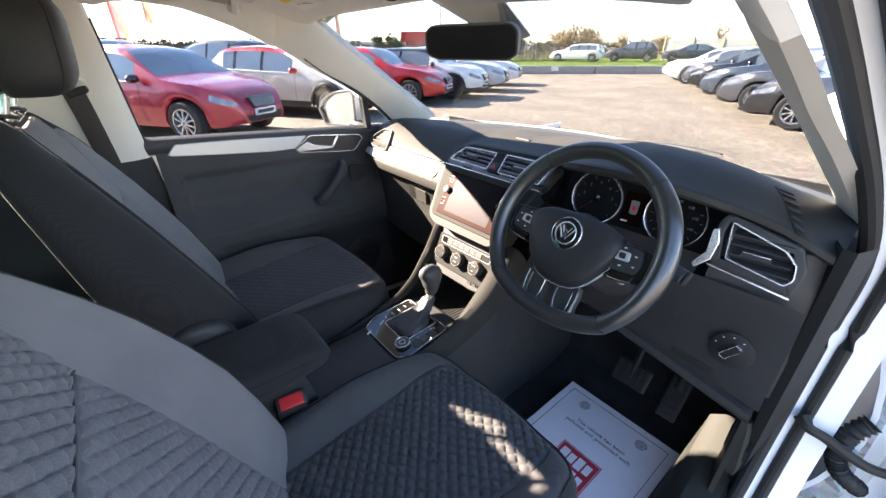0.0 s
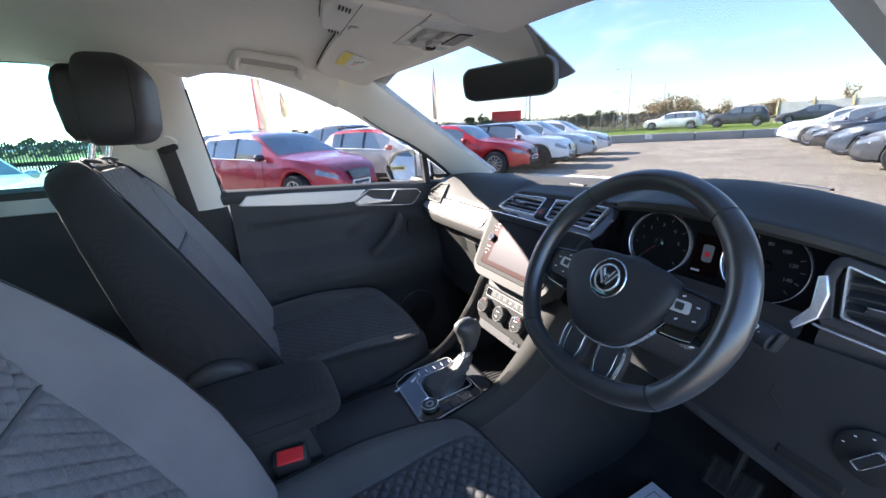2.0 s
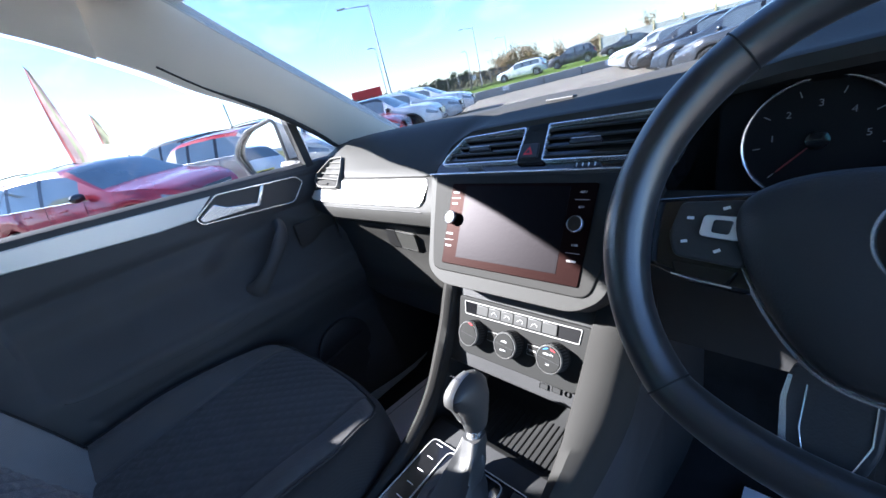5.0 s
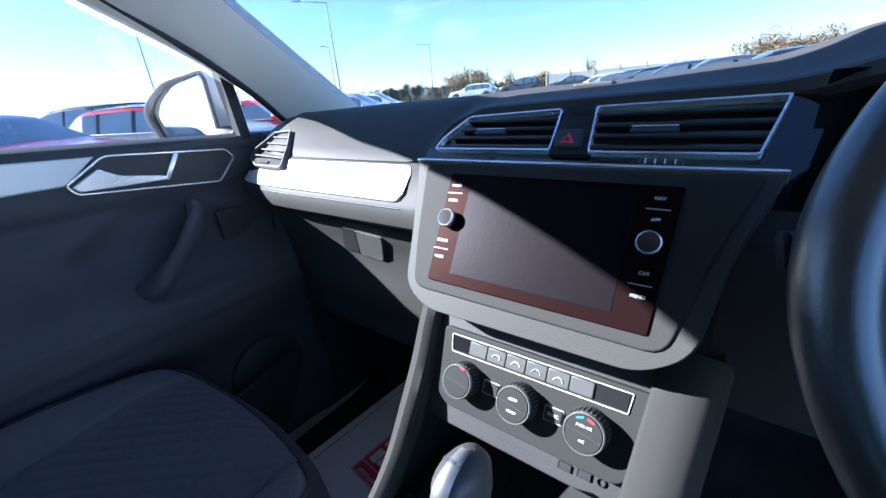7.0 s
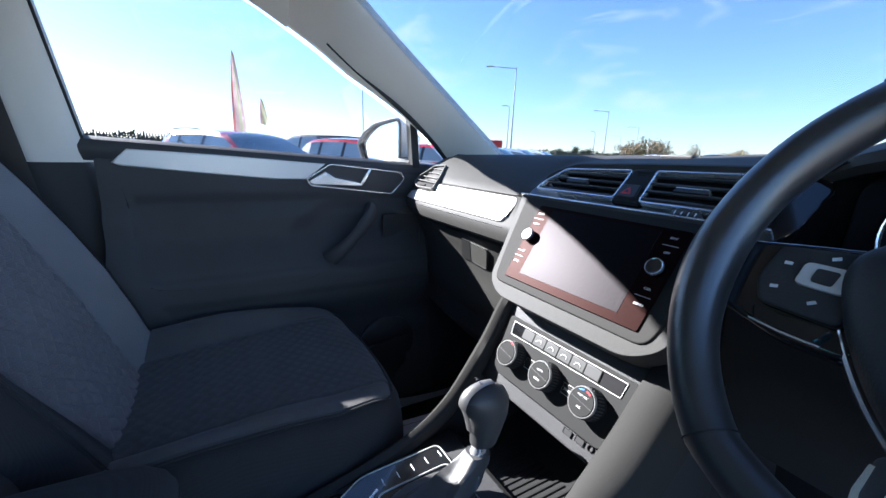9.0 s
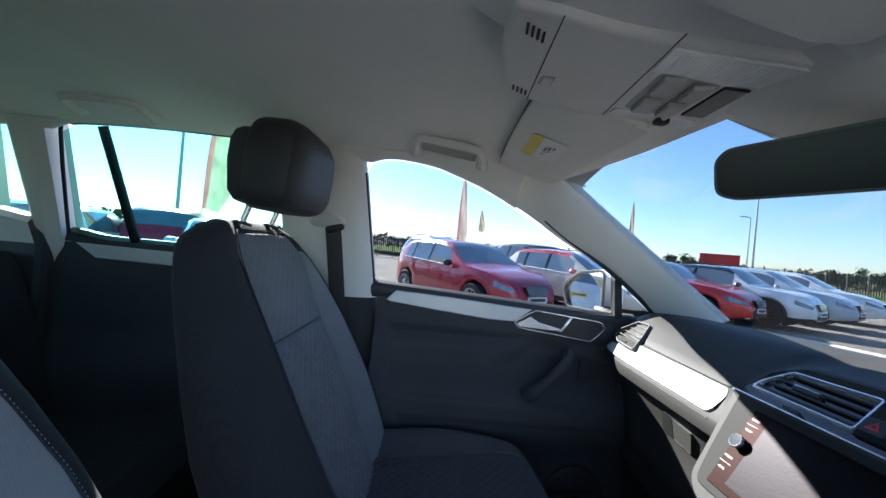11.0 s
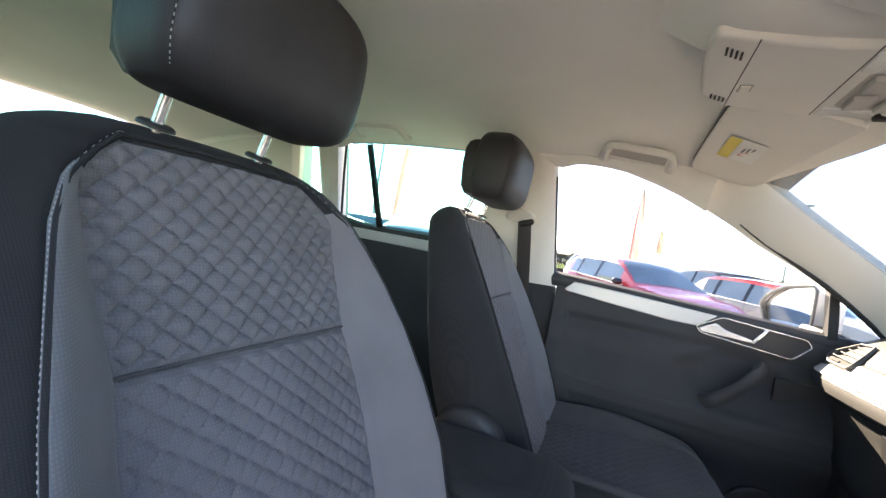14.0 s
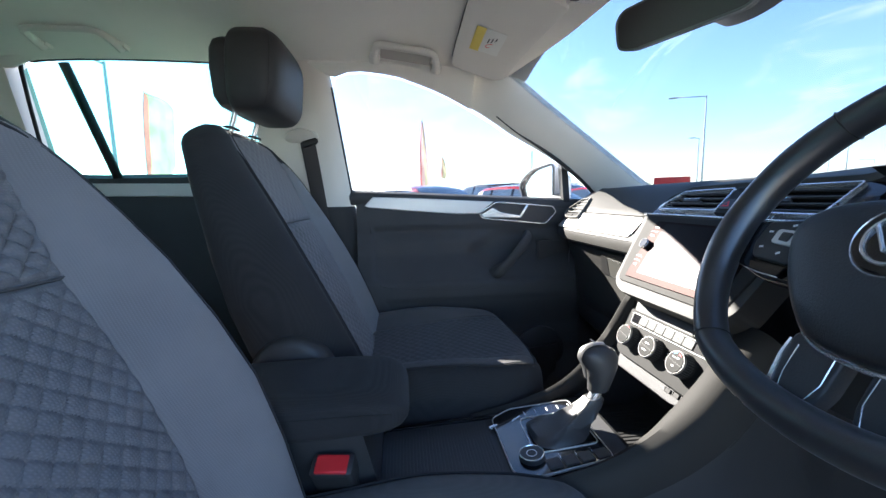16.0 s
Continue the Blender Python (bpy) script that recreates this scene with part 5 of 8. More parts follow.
for s in (1, -1):
    sp = rounded([(0.060 * s, 0.034), (0.110 * s, 0.030), (0.166 * s, 0.024), (0.168 * s, -0.024), (0.150 * s, -0.030), (0.120 * s, -0.040), (0.080 * s, -0.042)], 0.008)
    part("side_spoke", plate(SW, sp, -0.026, -0.008, 0.005, 3), GLOSS, wheel, "gloss black side spoke")
    pod = part("button_pod", plate(SW, rounded([(0.080 * s, 0.026), (0.134 * s, 0.022), (0.140 * s, -0.004), (0.134 * s, -0.020), (0.090 * s, -0.024)], 0.005), -0.010, -0.001, 0.002), HARD, wheel, "black button pod")
    part("rocker", plate(SW, rounded([(0.089 * s, 0.012), (0.117 * s, 0.013), (0.119 * s, -0.003), (0.093 * s, -0.005)], 0.004), -0.002, 0.0018, 0.001), SILVER, pod, "silver rocker key")
    part("rocker_key", plate(SW, rounded([(0.098 * s, 0.009), (0.110 * s, 0.0095), (0.111 * s, 0.000), (0.100 * s, -0.001)], 0.002), 0.001, 0.0028, 0.0006), HARD, pod)
    for k, (x, y) in enumerate(((0.126, 0.010), (0.128, -0.008), (0.104, 0.0185), (0.106, -0.0130))):
        part("key_mark", box(SW @ pose(x * s, y, -0.0006, 0, 0, 10 * k), 0.0045, 0.0022, 0.0005, 0), PRINT_WHITE, pod)
    part("lower_key", plate(SW, rounded([(0.092 * s, -0.026), (0.136 * s, -0.023), (0.132 * s, -0.034), (0.098 * s, -0.038)], 0.003), -0.012, -0.003, 0.0015), GLOSS, pod, "gloss black lower key")
    part("key_chrome", tube([SW @ Vector((x * s, y, -0.0026)) for x, y in ((0.094, -0.0380), (0.116, -0.0365), (0.134, -0.0335))], 0.0009, 6), CHROME, pod, "chrome line under the keys")
    prong = rounded([(0.010 * s, -0.084), (0.056 * s, -0.080), (0.0595 * s, -0.104), (0.054 * s, -0.152), (0.020 * s, -0.152), (0.011 * s, -0.122)], 0.006)
    pr = part("lower_spoke", plate(SW, prong, -0.026, -0.010, 0.0025, 3), HARD, wheel, "satin black lower spoke")
    part("spoke_band", loft([[SW @ Vector((x * s, y, -0.013)), SW @ Vector((x * s, y, -0.0088)), SW @ Vector(((x - w_) * s, y, -0.0086)), SW @ Vector(((x - w_) * s, y, -0.013))] for x, y, w_ in ((0.0575, -0.088, 0.0024), (0.0595, -0.104, 0.0032), (0.0575, -0.128, 0.0040), (0.0540, -0.150, 0.0044))]), CHROME, pr, "satin chrome outer band")
    part("spoke_chrome", tube([SW @ Vector((x * s, y, -0.0095)) for x, y in ((0.0475, -0.092), (0.0480, -0.120), (0.0440, -0.140), (0.0235, -0.1425), (0.0155, -0.118), (0.0160, -0.092))], 0.0006, 6), CHROME, pr, "thin chrome outline")
part("hub_back", lathe(SW @ pose(0, -0.01, -0.05), [(0.06, 0), (0.065, 0.02), (0.06, 0.03)], 24), HARD, wheel)

# ---- centre console ----
con = thing("centre_console", "dark centre console with gear selector tray and cup holder lid", "centre console")
part("tunnel_body", loft([[(-0.128, y, 0.36), (-0.126, y, z - 0.03), (-0.118, y, z - 0.006), (-0.105, y, z), (0.105, y, z), (0.118, y, z - 0.006), (0.126, y, z - 0.03), (0.130, y, 0.36)] for y, z in ((-0.35, 0.66), (0.10, 0.682), (0.30, 0.692), (0.42, 0.704), (0.52, 0.716), (0.585, 0.726))], caps=True), HARD, con)
# raised padded rails that climb to the heating panel, broad on the driver's side
for s in (1, -1):
    broad = 0.024 if s > 0 else 0.008
    pts = [(0.104, 0.36, 0.700), (0.106, 0.44, 0.716), (0.109, 0.52, 0.740), (0.112, 0.575, 0.772), (0.115, 0.615, 0.812), (0.119, 0.655, 0.862), (0.123, 0.685, 0.909), (0.126, 0.712, 0.945)]
    rail, cheek = [], []
    for x, y, z in smooth_path(pts, 5):
        w_ = 0.010 + broad * ease((z - 0.715) / 0.13)
        rail.append([(s * px, py, pz) for px, py, pz in ((x - 0.004, y + 0.016, z - 0.014), (x - 0.004, y + 0.003, z - 0.003), (x - 0.001, y, z), (x + w_ * 0.5, y - 0.003, z + 0.002), (x + w_, y + 0.001, z - 0.001), (x + w_ + 0.007, y + 0.005, z - 0.005), (x + w_ + 0.013, y + 0.012, z - 0.013), (x + w_ + 0.016, y + 0.022, z - 0.026), (x + w_ + 0.016, y + 0.038, z - 0.048))])
        cheek.append([(s * (x + w_ + 0.016), y + 0.036, z - 0.046), (s * (x + w_ * 0.8 + 0.014), y + 0.036, max(0.60, z - 0.13)), (s * 0.135, y + 0.036, 0.56), (s * 0.130, y + 0.03, 0.33)])
    part("side_rail", loft(rail), GREY_PLASTIC, con, "grained padded side rail")
    cheek += [[(0.160 * s, 0.80, 0.92), (0.150 * s, 0.85, 0.80), (0.138 * s, 0.88, 0.60), (0.125 * s, 0.9, 0.33)], [(0.165 * s, 0.98, 0.92), (0.160 * s, 1.0, 0.80), (0.152 * s, 1.09, 0.60), (0.150 * s, 1.10, 0.33)]]
    part("side_cheek", loft(cheek), HARD, con)
part("tray_back", loft([[(-0.115, y, z), (0.115, y, z)] for y, z in ((0.583, 0.727), (0.592, 0.722), (0.600, 0.696), (0.700, 0.696), (0.735, 0.712), (0.748, 0.80), (0.752, 0.88))]), RUBBER, con, "ribbed storage tray")
for k in range(18):
    part("tray_rib", box(pose(-0.085 + 0.010 * k, 0.650, 0.6965), 0.0040, 0.080, 0.002, 0.0008), RUBBER, con)
for x, y in ((0.054, -0.053), (0.073, -0.052)):
    us = part("usb_socket", box(HV @ pose(x, y, -0.0058), 0.013, 0.0075, 0.003, 0.0006), RUBBER, con, "small data socket")
    part("socket_rim", ring(HV @ pose(x, y, -0.0045), [(-0.0065, -0.0038), (0.0065, -0.0038), (0.0065, 0.0038), (-0.0065, 0.0038)], 0.0006, 0, 0.0008, 0.0001), DARK_GREY, us)
ax = part("audio_socket", lathe(HV @ pose(0.089, -0.051, -0.006), [(0.0042, 0), (0.0042, 0.0022), (0.0034, 0.0024), (0.0034, 0.0)], 20), DARK_GREY, con, "round audio socket")
GP = axes((0.0, 0.475, 0.7165), (1, 0, 0), (0, 1, 0.125))
gs = rounded([(-0.088, 0.075), (-0.096, -0.045), (-0.075, -0.085), (0.080, -0.085), (0.098, -0.060), (0.090, 0.075)], 0.012)
gp = part("selector_panel", plate(GP, gs, -0.010, 0.003, 0.002), GLOSS, con, "gloss black selector panel")
part("selector_rim", ring(GP, gs, 0.0014, 0.0, 0.0042), SILVER, gp, "chrome outline")
part("boot_rim", ring(GP, rounded([(-0.050, 0.070), (-0.056, -0.036), (0.048, -0.040), (0.052, 0.070)], 0.012), 0.0016, 0.0, 0.0050), SILVER, gp, "satin chrome boot frame")
rows = []
for k, (cy, cz, sx, sy, fold) in enumerate(((0.492, 0.720, 0.046, 0.050, 0.0), (0.494, 0.727, 0.045, 0.049, 0.10), (0.504, 0.731, 0.040, 0.042, 0.16), (0.516, 0.739, 0.031, 0.034, 0.22), (0.528, 0.747, 0.027, 0.029, 0.14), (0.540, 0.758, 0.0205, 0.022, 0.20), (0.550, 0.768, 0.0180, 0.019, 0.10), (0.558, 0.780, 0.0135, 0.0145, 0.0))):
    ringed = []
    for a in np.linspace(0, 2 * math.pi, 40, endpoint=False):
        c, s_ = math.cos(a), math.sin(a)
        crease = 1 - fold * abs(math.sin(2 * a + 0.25 * k)) ** 0.6
        ringed.append((sx * crease * math.copysign(abs(c) ** 0.55, c), cy + sy * crease * math.copysign(abs(s_) ** 0.55, s_), cz + 0.004 * fold / 0.2 * math.sin(4 * a + k)))
    rows.append(ringed)
part("selector_boot", loft(rows, closed=True, caps=True), LEATHER, gp, "creased black leather boot")
lever = part("selector_lever", tube([(0.0, 0.556, 0.776), (0.0, 0.566, 0.800)], 0.010, 12), CHROME, gp, "chrome selector stem")
rows = []
for k, (yy, zz, sx, sy) in enumerate(((0.565, 0.795, 0.017, 0.018), (0.568, 0.812, 0.020, 0.021), (0.571, 0.832, 0.0215, 0.026), (0.566, 0.850, 0.0215, 0.033), (0.560, 0.864, 0.019, 0.031), (0.556, 0.872, 0.012, 0.020), (0.555, 0.875, 0.003, 0.006))):
    rows.append([(sx * math.cos(a), yy + sy * math.sin(a), zz + 0.10 * sy * math.sin(a)) for a in np.linspace(0, 2 * math.pi, 22, endpoint=False)])
part("selector_knob", loft(rows, closed=True, caps=True), LEATHER, gp, "black leather selector knob")
inlay = smooth_path([(0.006, 0.5425, 0.815), (0.008, 0.5365, 0.838), (0.0085, 0.5295, 0.854), (0.008, 0.5365, 0.8700), (0.0065, 0.556, 0.8780), (0.005, 0.574, 0.8775)], 6)
part("knob_inlay", loft([[(w_ * c, y_ - 0.0025 * (1 - c * c), z_ + 0.0025 * (1 - c * c)) for c in np.linspace(1, -1, 9)] for w_, y_, z_ in inlay]), KNOB_SILVER, gp, "silver inlay on the knob")
part("knob_legend", text_bm(pose(0.0, 0.552, 0.8835, 0, 0, 0), "P R N D", 0.005), INK, gp)
dl = part("drive_dial", lathe(GP @ pose(0.052, -0.046, 0.003), [(0.021, 0), (0.0205, 0.006), (0.019, 0.008), (0.0, 0.0075)], 32), HARD, gp, "round drive mode dial")
part("dial_rim", lathe(GP @ pose(0.052, -0.046, 0.003), [(0.0195, 0.006), (0.0205, 0.0085), (0.0185, 0.0095), (0.0175, 0.0075)], 32), CHROME, dl, "chrome rim")
part("dial_mark", lathe(GP @ pose(0.052, -0.046, 0.0106), [(0.0085, 0), (0.0085, 0.0006), (0.0075, 0.0006), (0.0075, 0)], 20), PRINT_WHITE, dl)
for k in range(4):
    bt = part("button", box(GP @ pose(0.077, -0.018 + 0.026 * k, 0.004, 0, 0, 3), 0.022, 0.022, 0.004, 0.0012), HARD, gp, "square switch")
    part("button_mark", box(GP @ pose(0.064, -0.030 + 0.026 * k, 0.0045), 0.012, 0.0008, 0.0006, 0), CHROME, gp)
for k in range(5):
    part("gate_mark", box(GP @ pose(-0.070, -0.02 + 0.022 * k, 0.0036), 0.012, 0.0012, 0.0006, 0), PRINT_WHITE, gp)
part("gate_light", box(GP @ pose(-0.058, -0.040, 0.004, 0, 0, 30), 0.004, 0.022, 0.003, 0.001), CHROME, gp)
CP = axes((-0.005, 0.295, 0.6965), (1, 0, 0), (0, 1, 0.05))
lid = part("cup_holder_shutter", plate(CP, rounded([(-0.082, -0.11), (-0.082, 0.105), (0.082, 0.105), (0.082, -0.11)], 0.012), -0.01, 0.0, 0.001), HARD, con, "slatted dark cup holder shutter")
for k in range(34):
    part("slat", box(CP @ pose(0, -0.104 + 0.0057 * k, -0.0004), 0.150, 0.0046, 0.002, 0.0006), HARD, lid)
part("shutter_rim", ring(CP, rounded([(-0.088, -0.115), (-0.088, 0.112), (0.088, 0.112), (0.088, -0.115)], 0.014), 0.005, -0.002, 0.004), GLOSS, con)
part("shutter_grip", box(CP @ pose(-0.045, 0.094, 0.006, 0, 0, 20), 0.005, 0.020, 0.008, 0.002), CHROME, lid, "chrome shutter grip")

arm = thing("armrest", "dark cloth centre armrest with a grey stitched seam", "armrest")
rows = []
for y, zt, zb, w in ((-0.30, 0.815, 0.80, 0.070), (-0.295, 0.838, 0.788, 0.084), (-0.27, 0.856, 0.780, 0.090), (-0.15, 0.866, 0.780, 0.092), (0.0, 0.871, 0.784, 0.093), (0.12, 0.873, 0.788, 0.093), (0.175, 0.871, 0.791, 0.092), (0.205, 0.866, 0.795, 0.089), (0.222, 0.857, 0.802, 0.083), (0.231, 0.845, 0.812, 0.074), (0.235, 0.834, 0.822, 0.060)):
    zt -= 0.022
    mid, hh = (zt + zb) / 2, (zt - zb) / 2
    rows.append([(w * math.copysign(abs(math.cos(a)) ** 0.32, math.cos(a)), y, mid + hh * math.copysign(abs(math.sin(a)) ** 0.42, math.sin(a)) + 0.004 * math.sin(a) * (1 - math.cos(a) ** 2)) for a in np.linspace(0, 2 * math.pi, 44, endpoint=False)])
part("cushion", loft(rows, closed=True, caps=True), CLOTH_DARK, arm)
for s in (1, -1):
    part("seam", tube([(0.0925 * s, -0.25, 0.822), (0.0940 * s, 0.0, 0.8290), (0.0940 * s, 0.12, 0.8305), (0.0930 * s, 0.175, 0.8295), (0.0890 * s, 0.207, 0.8270)], 0.0009, 5), DARK_GREY, arm, "grey stitched seam")
part("bin", loft([[(-0.085, y, 0.60), (-0.088, y, z), (0.088, y, z), (0.085, y, 0.60)] for y, z in ((-0.30, 0.79), (0.10, 0.795), (0.165, 0.80), (0.185, 0.72))], caps=True), HARD, arm)

# ---- roof fittings ----
oh = thing("overhead_console", "grey-beige overhead console with lamps, switches and vent slots", "overhead console")
TIP = pose(0, 0.35, 1.513) @ pose(0, 0, 0, -2.6) @ pose(0, -0.35, -1.513)
OH = TIP @ axes((0, 0, 1.513), (1, 0, 0), (0, -1, 0.0))
oh_poly = rounded([(-0.166, -0.632), (-0.158, -0.48), (-0.136, -0.365), (-0.098, -0.318), (0.040, -0.296), (0.092, -0.300), (0.084, -0.34), (0.068, -0.42), (0.064, -0.632)], [0.018, 0.02, 0.02, 0.022, 0.02, 0.012, 0.02, 0.03, 0.018], 5)
part("housing", plate(OH, oh_poly, -0.075, 0.0, 0.016, 4), CONSOLE_BEIGE, oh)
part("edge_gap", tube([OH @ Vector((x * 1.010, y * 1.003, -0.020)) for x, y in oh_poly], 0.0022, 6, closed=True), RUBBER, oh)
part("edge_bead", tube([OH @ Vector((x * 1.02, y * 1.008, -0.030)) for x, y in oh_poly], 0.0050, 6, closed=True), CONSOLE_BEIGE, oh)


def fairing(u, v):
    """A soft swelling of the headliner that runs from the console towards the driver's visor."""
    x, y = 0.02 + 0.28 * u, 0.190 + 0.465 * v
    low = 1.5300 - 0.045 * (y - 0.35)
    k = (1 - ease((x - 0.100) / 0.175)) * ease((y - 0.205) / 0.125)
    z = roof_z(x, y) + 0.0015
    return (x, y, z + min(0.0, low - z) * k - 0.004 * ease(k / 0.1))


part("fairing", sheet(fairing, 40, 40, 0.003), HEADLINER, oh, "pale cloth swelling beside the console")
for x0, y0 in ((0.054, 0.328), (-0.092, 0.342)):
    for k in range(4):
        part("vent_slot", box(TIP @ pose(x0 - 0.004 * k, y0 - 0.0085 + 0.0066 * k, 1.5122, 0, 0, -8), 0.0200 if x0 > 0 else 0.0150, 0.0030, 0.0024, 0.0008), RUBBER, oh, "dark slot")
for x0, back in ((0.026, 0.2995), (-0.052, 0.3122)):
    for k in range(4):
        part("vent_slot", box(TIP @ pose(x0 + 0.0070 * (k - 1.5), back - 0.15 * 0.0070 * (k - 1.5), 1.5365, 0), 0.0026, 0.0040, 0.012, 0.0006), RUBBER, oh, "dark slot")


def oh_line(pts):
    return tube([TIP @ Vector((x, y, 1.5131)) for x, y in pts], 0.0008, 5)
part("lid_gap", oh_line([(-0.130, 0.361), (0.082, 0.349)]), RUBBER, oh)
part("lid_gap", oh_line([(-0.146, 0.484), (0.082, 0.469)]), RUBBER, oh)
part("lid_key", box(TIP @ pose(-0.058, 0.371, 1.5116, 0, 0, -4), 0.020, 0.013, 0.003, 0.001), CONSOLE_BEIGE, oh)
part("key_gap", tube([TIP @ Vector((-0.058 + 0.0115 * a, 0.371 + 0.008 * b, 1.5131)) for a, b in ((-1, -1), (1, -1), (1, 1), (-1, 1))], 0.0006, 5, closed=True), RUBBER, oh)
LENS = mat("frosted_lens", (0.78, 0.78, 0.76), 0.10, grain=0.6, grain_size=0.002, spec=0.7)
for pts, cx in (([(0.008, -0.476), (0.058, -0.472), (0.054, -0.622), (0.002, -0.622)], 0.031), ([(-0.112, -0.488), (-0.143, -0.490), (-0.158, -0.612), (-0.118, -0.612)], -0.132)):
    lens = part("lamp_lens", plate(OH, rounded(pts, 0.006), -0.004, 0.0025, 0.001), LENS, oh, "clear ribbed lamp lens")
    wide = 0.044 if cx > 0 else 0.024
    for k in range(22):
        part("lens_rib", box(TIP @ pose(cx - 0.00 * k, 0.488 + 0.0052 * k, 1.5104, 0, 0, -4), wide, 0.0014, 0.0010, 0), LENS, lens)
part("switch_recess", plate(OH, rounded([(0.004, -0.490), (-0.108, -0.498), (-0.112, -0.574), (-0.006, -0.570)], 0.008), -0.004, 0.0006, 0.0003), SWITCH_GREY, oh, "darker switch recess")
for x, y in ((-0.020, 0.511), (-0.028, 0.552), (-0.083, 0.518), (-0.087, 0.555)):
    part("lamp_switch", box(TIP @ pose(x, y, 1.5095, 6, 0, -4), 0.040, 0.026, 0.009, 0.003), SWITCH_GREY, oh)
part("microphone_grille", box(TIP @ pose(-0.055, 0.593, 1.5122, 0, 0, -4), 0.096, 0.032, 0.003, 0.001), GREY_PLASTIC, oh, "dark microphone grille")
for k in range(9):
    part("grille_slat", box(TIP @ pose(-0.055, 0.580 + 0.0033 * k, 1.5104, 0, 0, -4), 0.090, 0.0015, 0.0012, 0), SWITCH_GREY, oh)

for s, nm in ((1, "passenger"), (-1, "driver")):
    vz = thing("sun_visor", "pale grey-beige folded sun visor" + (" with a white and yellow sticker" if s == 1 else " above the steering wheel"), "sun visor", group="sun visors")
    def vis(u, v):
        x = -0.535 + 0.395 * u
        cut = 0.20 * (1 - math.sqrt(max(0.0, 1 - max(0.0, 1 - u / 0.09, 1 - (1 - u) / 0.06) ** 2)))
        y = 0.385 + (0.150 + 0.035 * u) * (cut + (1 - 2 * cut) * v)
        return (x * s, y, roof_z(x, y) - (0.020 if s == 1 else 0.040) - 0.008 * v + 0.004 * (2 * u - 1) ** 2)
    part("panel", soften(sheet(vis, 40, 8, 0.014), 0.004, 2, 60), CONSOLE_BEIGE, vz)
    rim = [vis(k / 30, 0) for k in range(31)] + [vis(1, k / 6) for k in range(1, 6)] + [vis(1 - k / 30, 1) for k in range(31)] + [vis(0, 1 - k / 6) for k in range(1, 6)]
    part("edge_piping", tube(rim, 0.0016, 6, closed=True), GREY_PLASTIC, vz, "thin dark edge piping")
    part("pivot", tube([(-0.16 * s, 0.558, 1.500), (-0.125 * s, 0.565, 1.500), (-0.115 * s, 0.565, 1.505)], 0.006, 8), CONSOLE_BEIGE, vz)
    part("clip", box((-0.128 * s, 0.566, 1.500), 0.018, 0.020, 0.014, 0.004), RUBBER, vz)
    if s == 1:
        def lab(x0, x1, y0, y1):
            return sheet(lambda u, v: (x0 + (x1 - x0) * u, y0 + (y1 - y0) * v, vis((x0 + (x1 - x0) * u + 0.535) / 0.395, (y0 + (y1 - y0) * v - 0.385) / 0.165)[2] - 0.0165), 4, 4, 0.0006)
        lb = part("sticker", lab(-0.410, -0.300, 0.415, 0.485), LABEL, vz, "white airbag warning sticker")
        part("sticker_band", sheet(lambda u, v: (-0.410 + 0.11 * u, 0.415 + 0.022 * v, vis((-0.410 + 0.11 * u + 0.535) / 0.395, (0.03 + 0.022 * v) / 0.165)[2] - 0.0172), 4, 2, 0.0004), LABEL_YELLOW, lb, "yellow band")
        zz = vis(0.42, 0.45)[2] - 0.0174
        part("warning_ring", lathe(pose(-0.370, 0.458, zz, 180), [(0.011, 0), (0.011, 0.0005), (0.009, 0.0005), (0.009, 0)], 24), RED_MARK, lb)
        for k in range(3):
            part("print_bar", box((-0.340, 0.449 + 0.009 * k, zz), 0.024, 0.003, 0.0005, 0), INK, lb)

# Darker grey that paints the shade behind a grab handle's bar.
RECESS_SHADE = mat("painted_shade_grey", (0.42, 0.40, 0.37), 0.7, vary=0.05, spec=0.2)


def grab(a, b, out):
    g = thing("grab_handle", "grey-beige fold-down roof grab handle above the side window", "grab handle", group="roof grab handles")
    a, b, out = Vector(a), Vector(b), Vector(out)
    d = b - a
    pts = [a, a + out * 0.55 + d * 0.015, a + out + d * 0.10, a.lerp(b, 0.5) + out * 1.04, b + out - d * 0.10, b + out * 0.55 - d * 0.015, b]
    part("bar", tube(smooth_path(pts, 6), lambda t: 0.0085 + 0.0035 * abs(2 * t - 1) ** 3, 12, flat=1.2), CONSOLE_BEIGE, g)
    n = out.cross(d).normalized()
    n = n if n.z > 0 else -n
    part("recess", box(axes(a.lerp(b, 0.5) + out * 0.45 + n * 0.009, d, out), d.length * 0.80, out.length * 0.72, 0.006, 0.002), RECESS_SHADE, g, "plate painted as the shade behind the bar")
    for p in (a, b):
        part("hinge", box(axes(p + n * 0.004, d, out), 0.030, 0.026, 0.020, 0.006), CONSOLE_BEIGE, g)
    return g
grab((-0.528, 0.172, 1.512), (-0.533, 0.342, 1.490), (0.052, 0, 0.024))
grab((-0.515, -0.642, 1.530), (-0.515, -0.462, 1.528), (0.068, 0, 0.017))

mir = thing("rear_view_mirror", "black-backed rear-view mirror hanging from the windscreen", "rear-view mirror")
MI = axes((0.025, 0.668, 1.413), (0.93, 0.365, 0.0), (-0.0, -0.18, 1))
mp = rounded([(-0.112, -0.026), (-0.112, 0.020), (-0.095, 0.034), (0.095, 0.036), (0.112, 0.022), (0.110, -0.024), (0.090, -0.036), (-0.085, -0.036)], 0.016, 4)
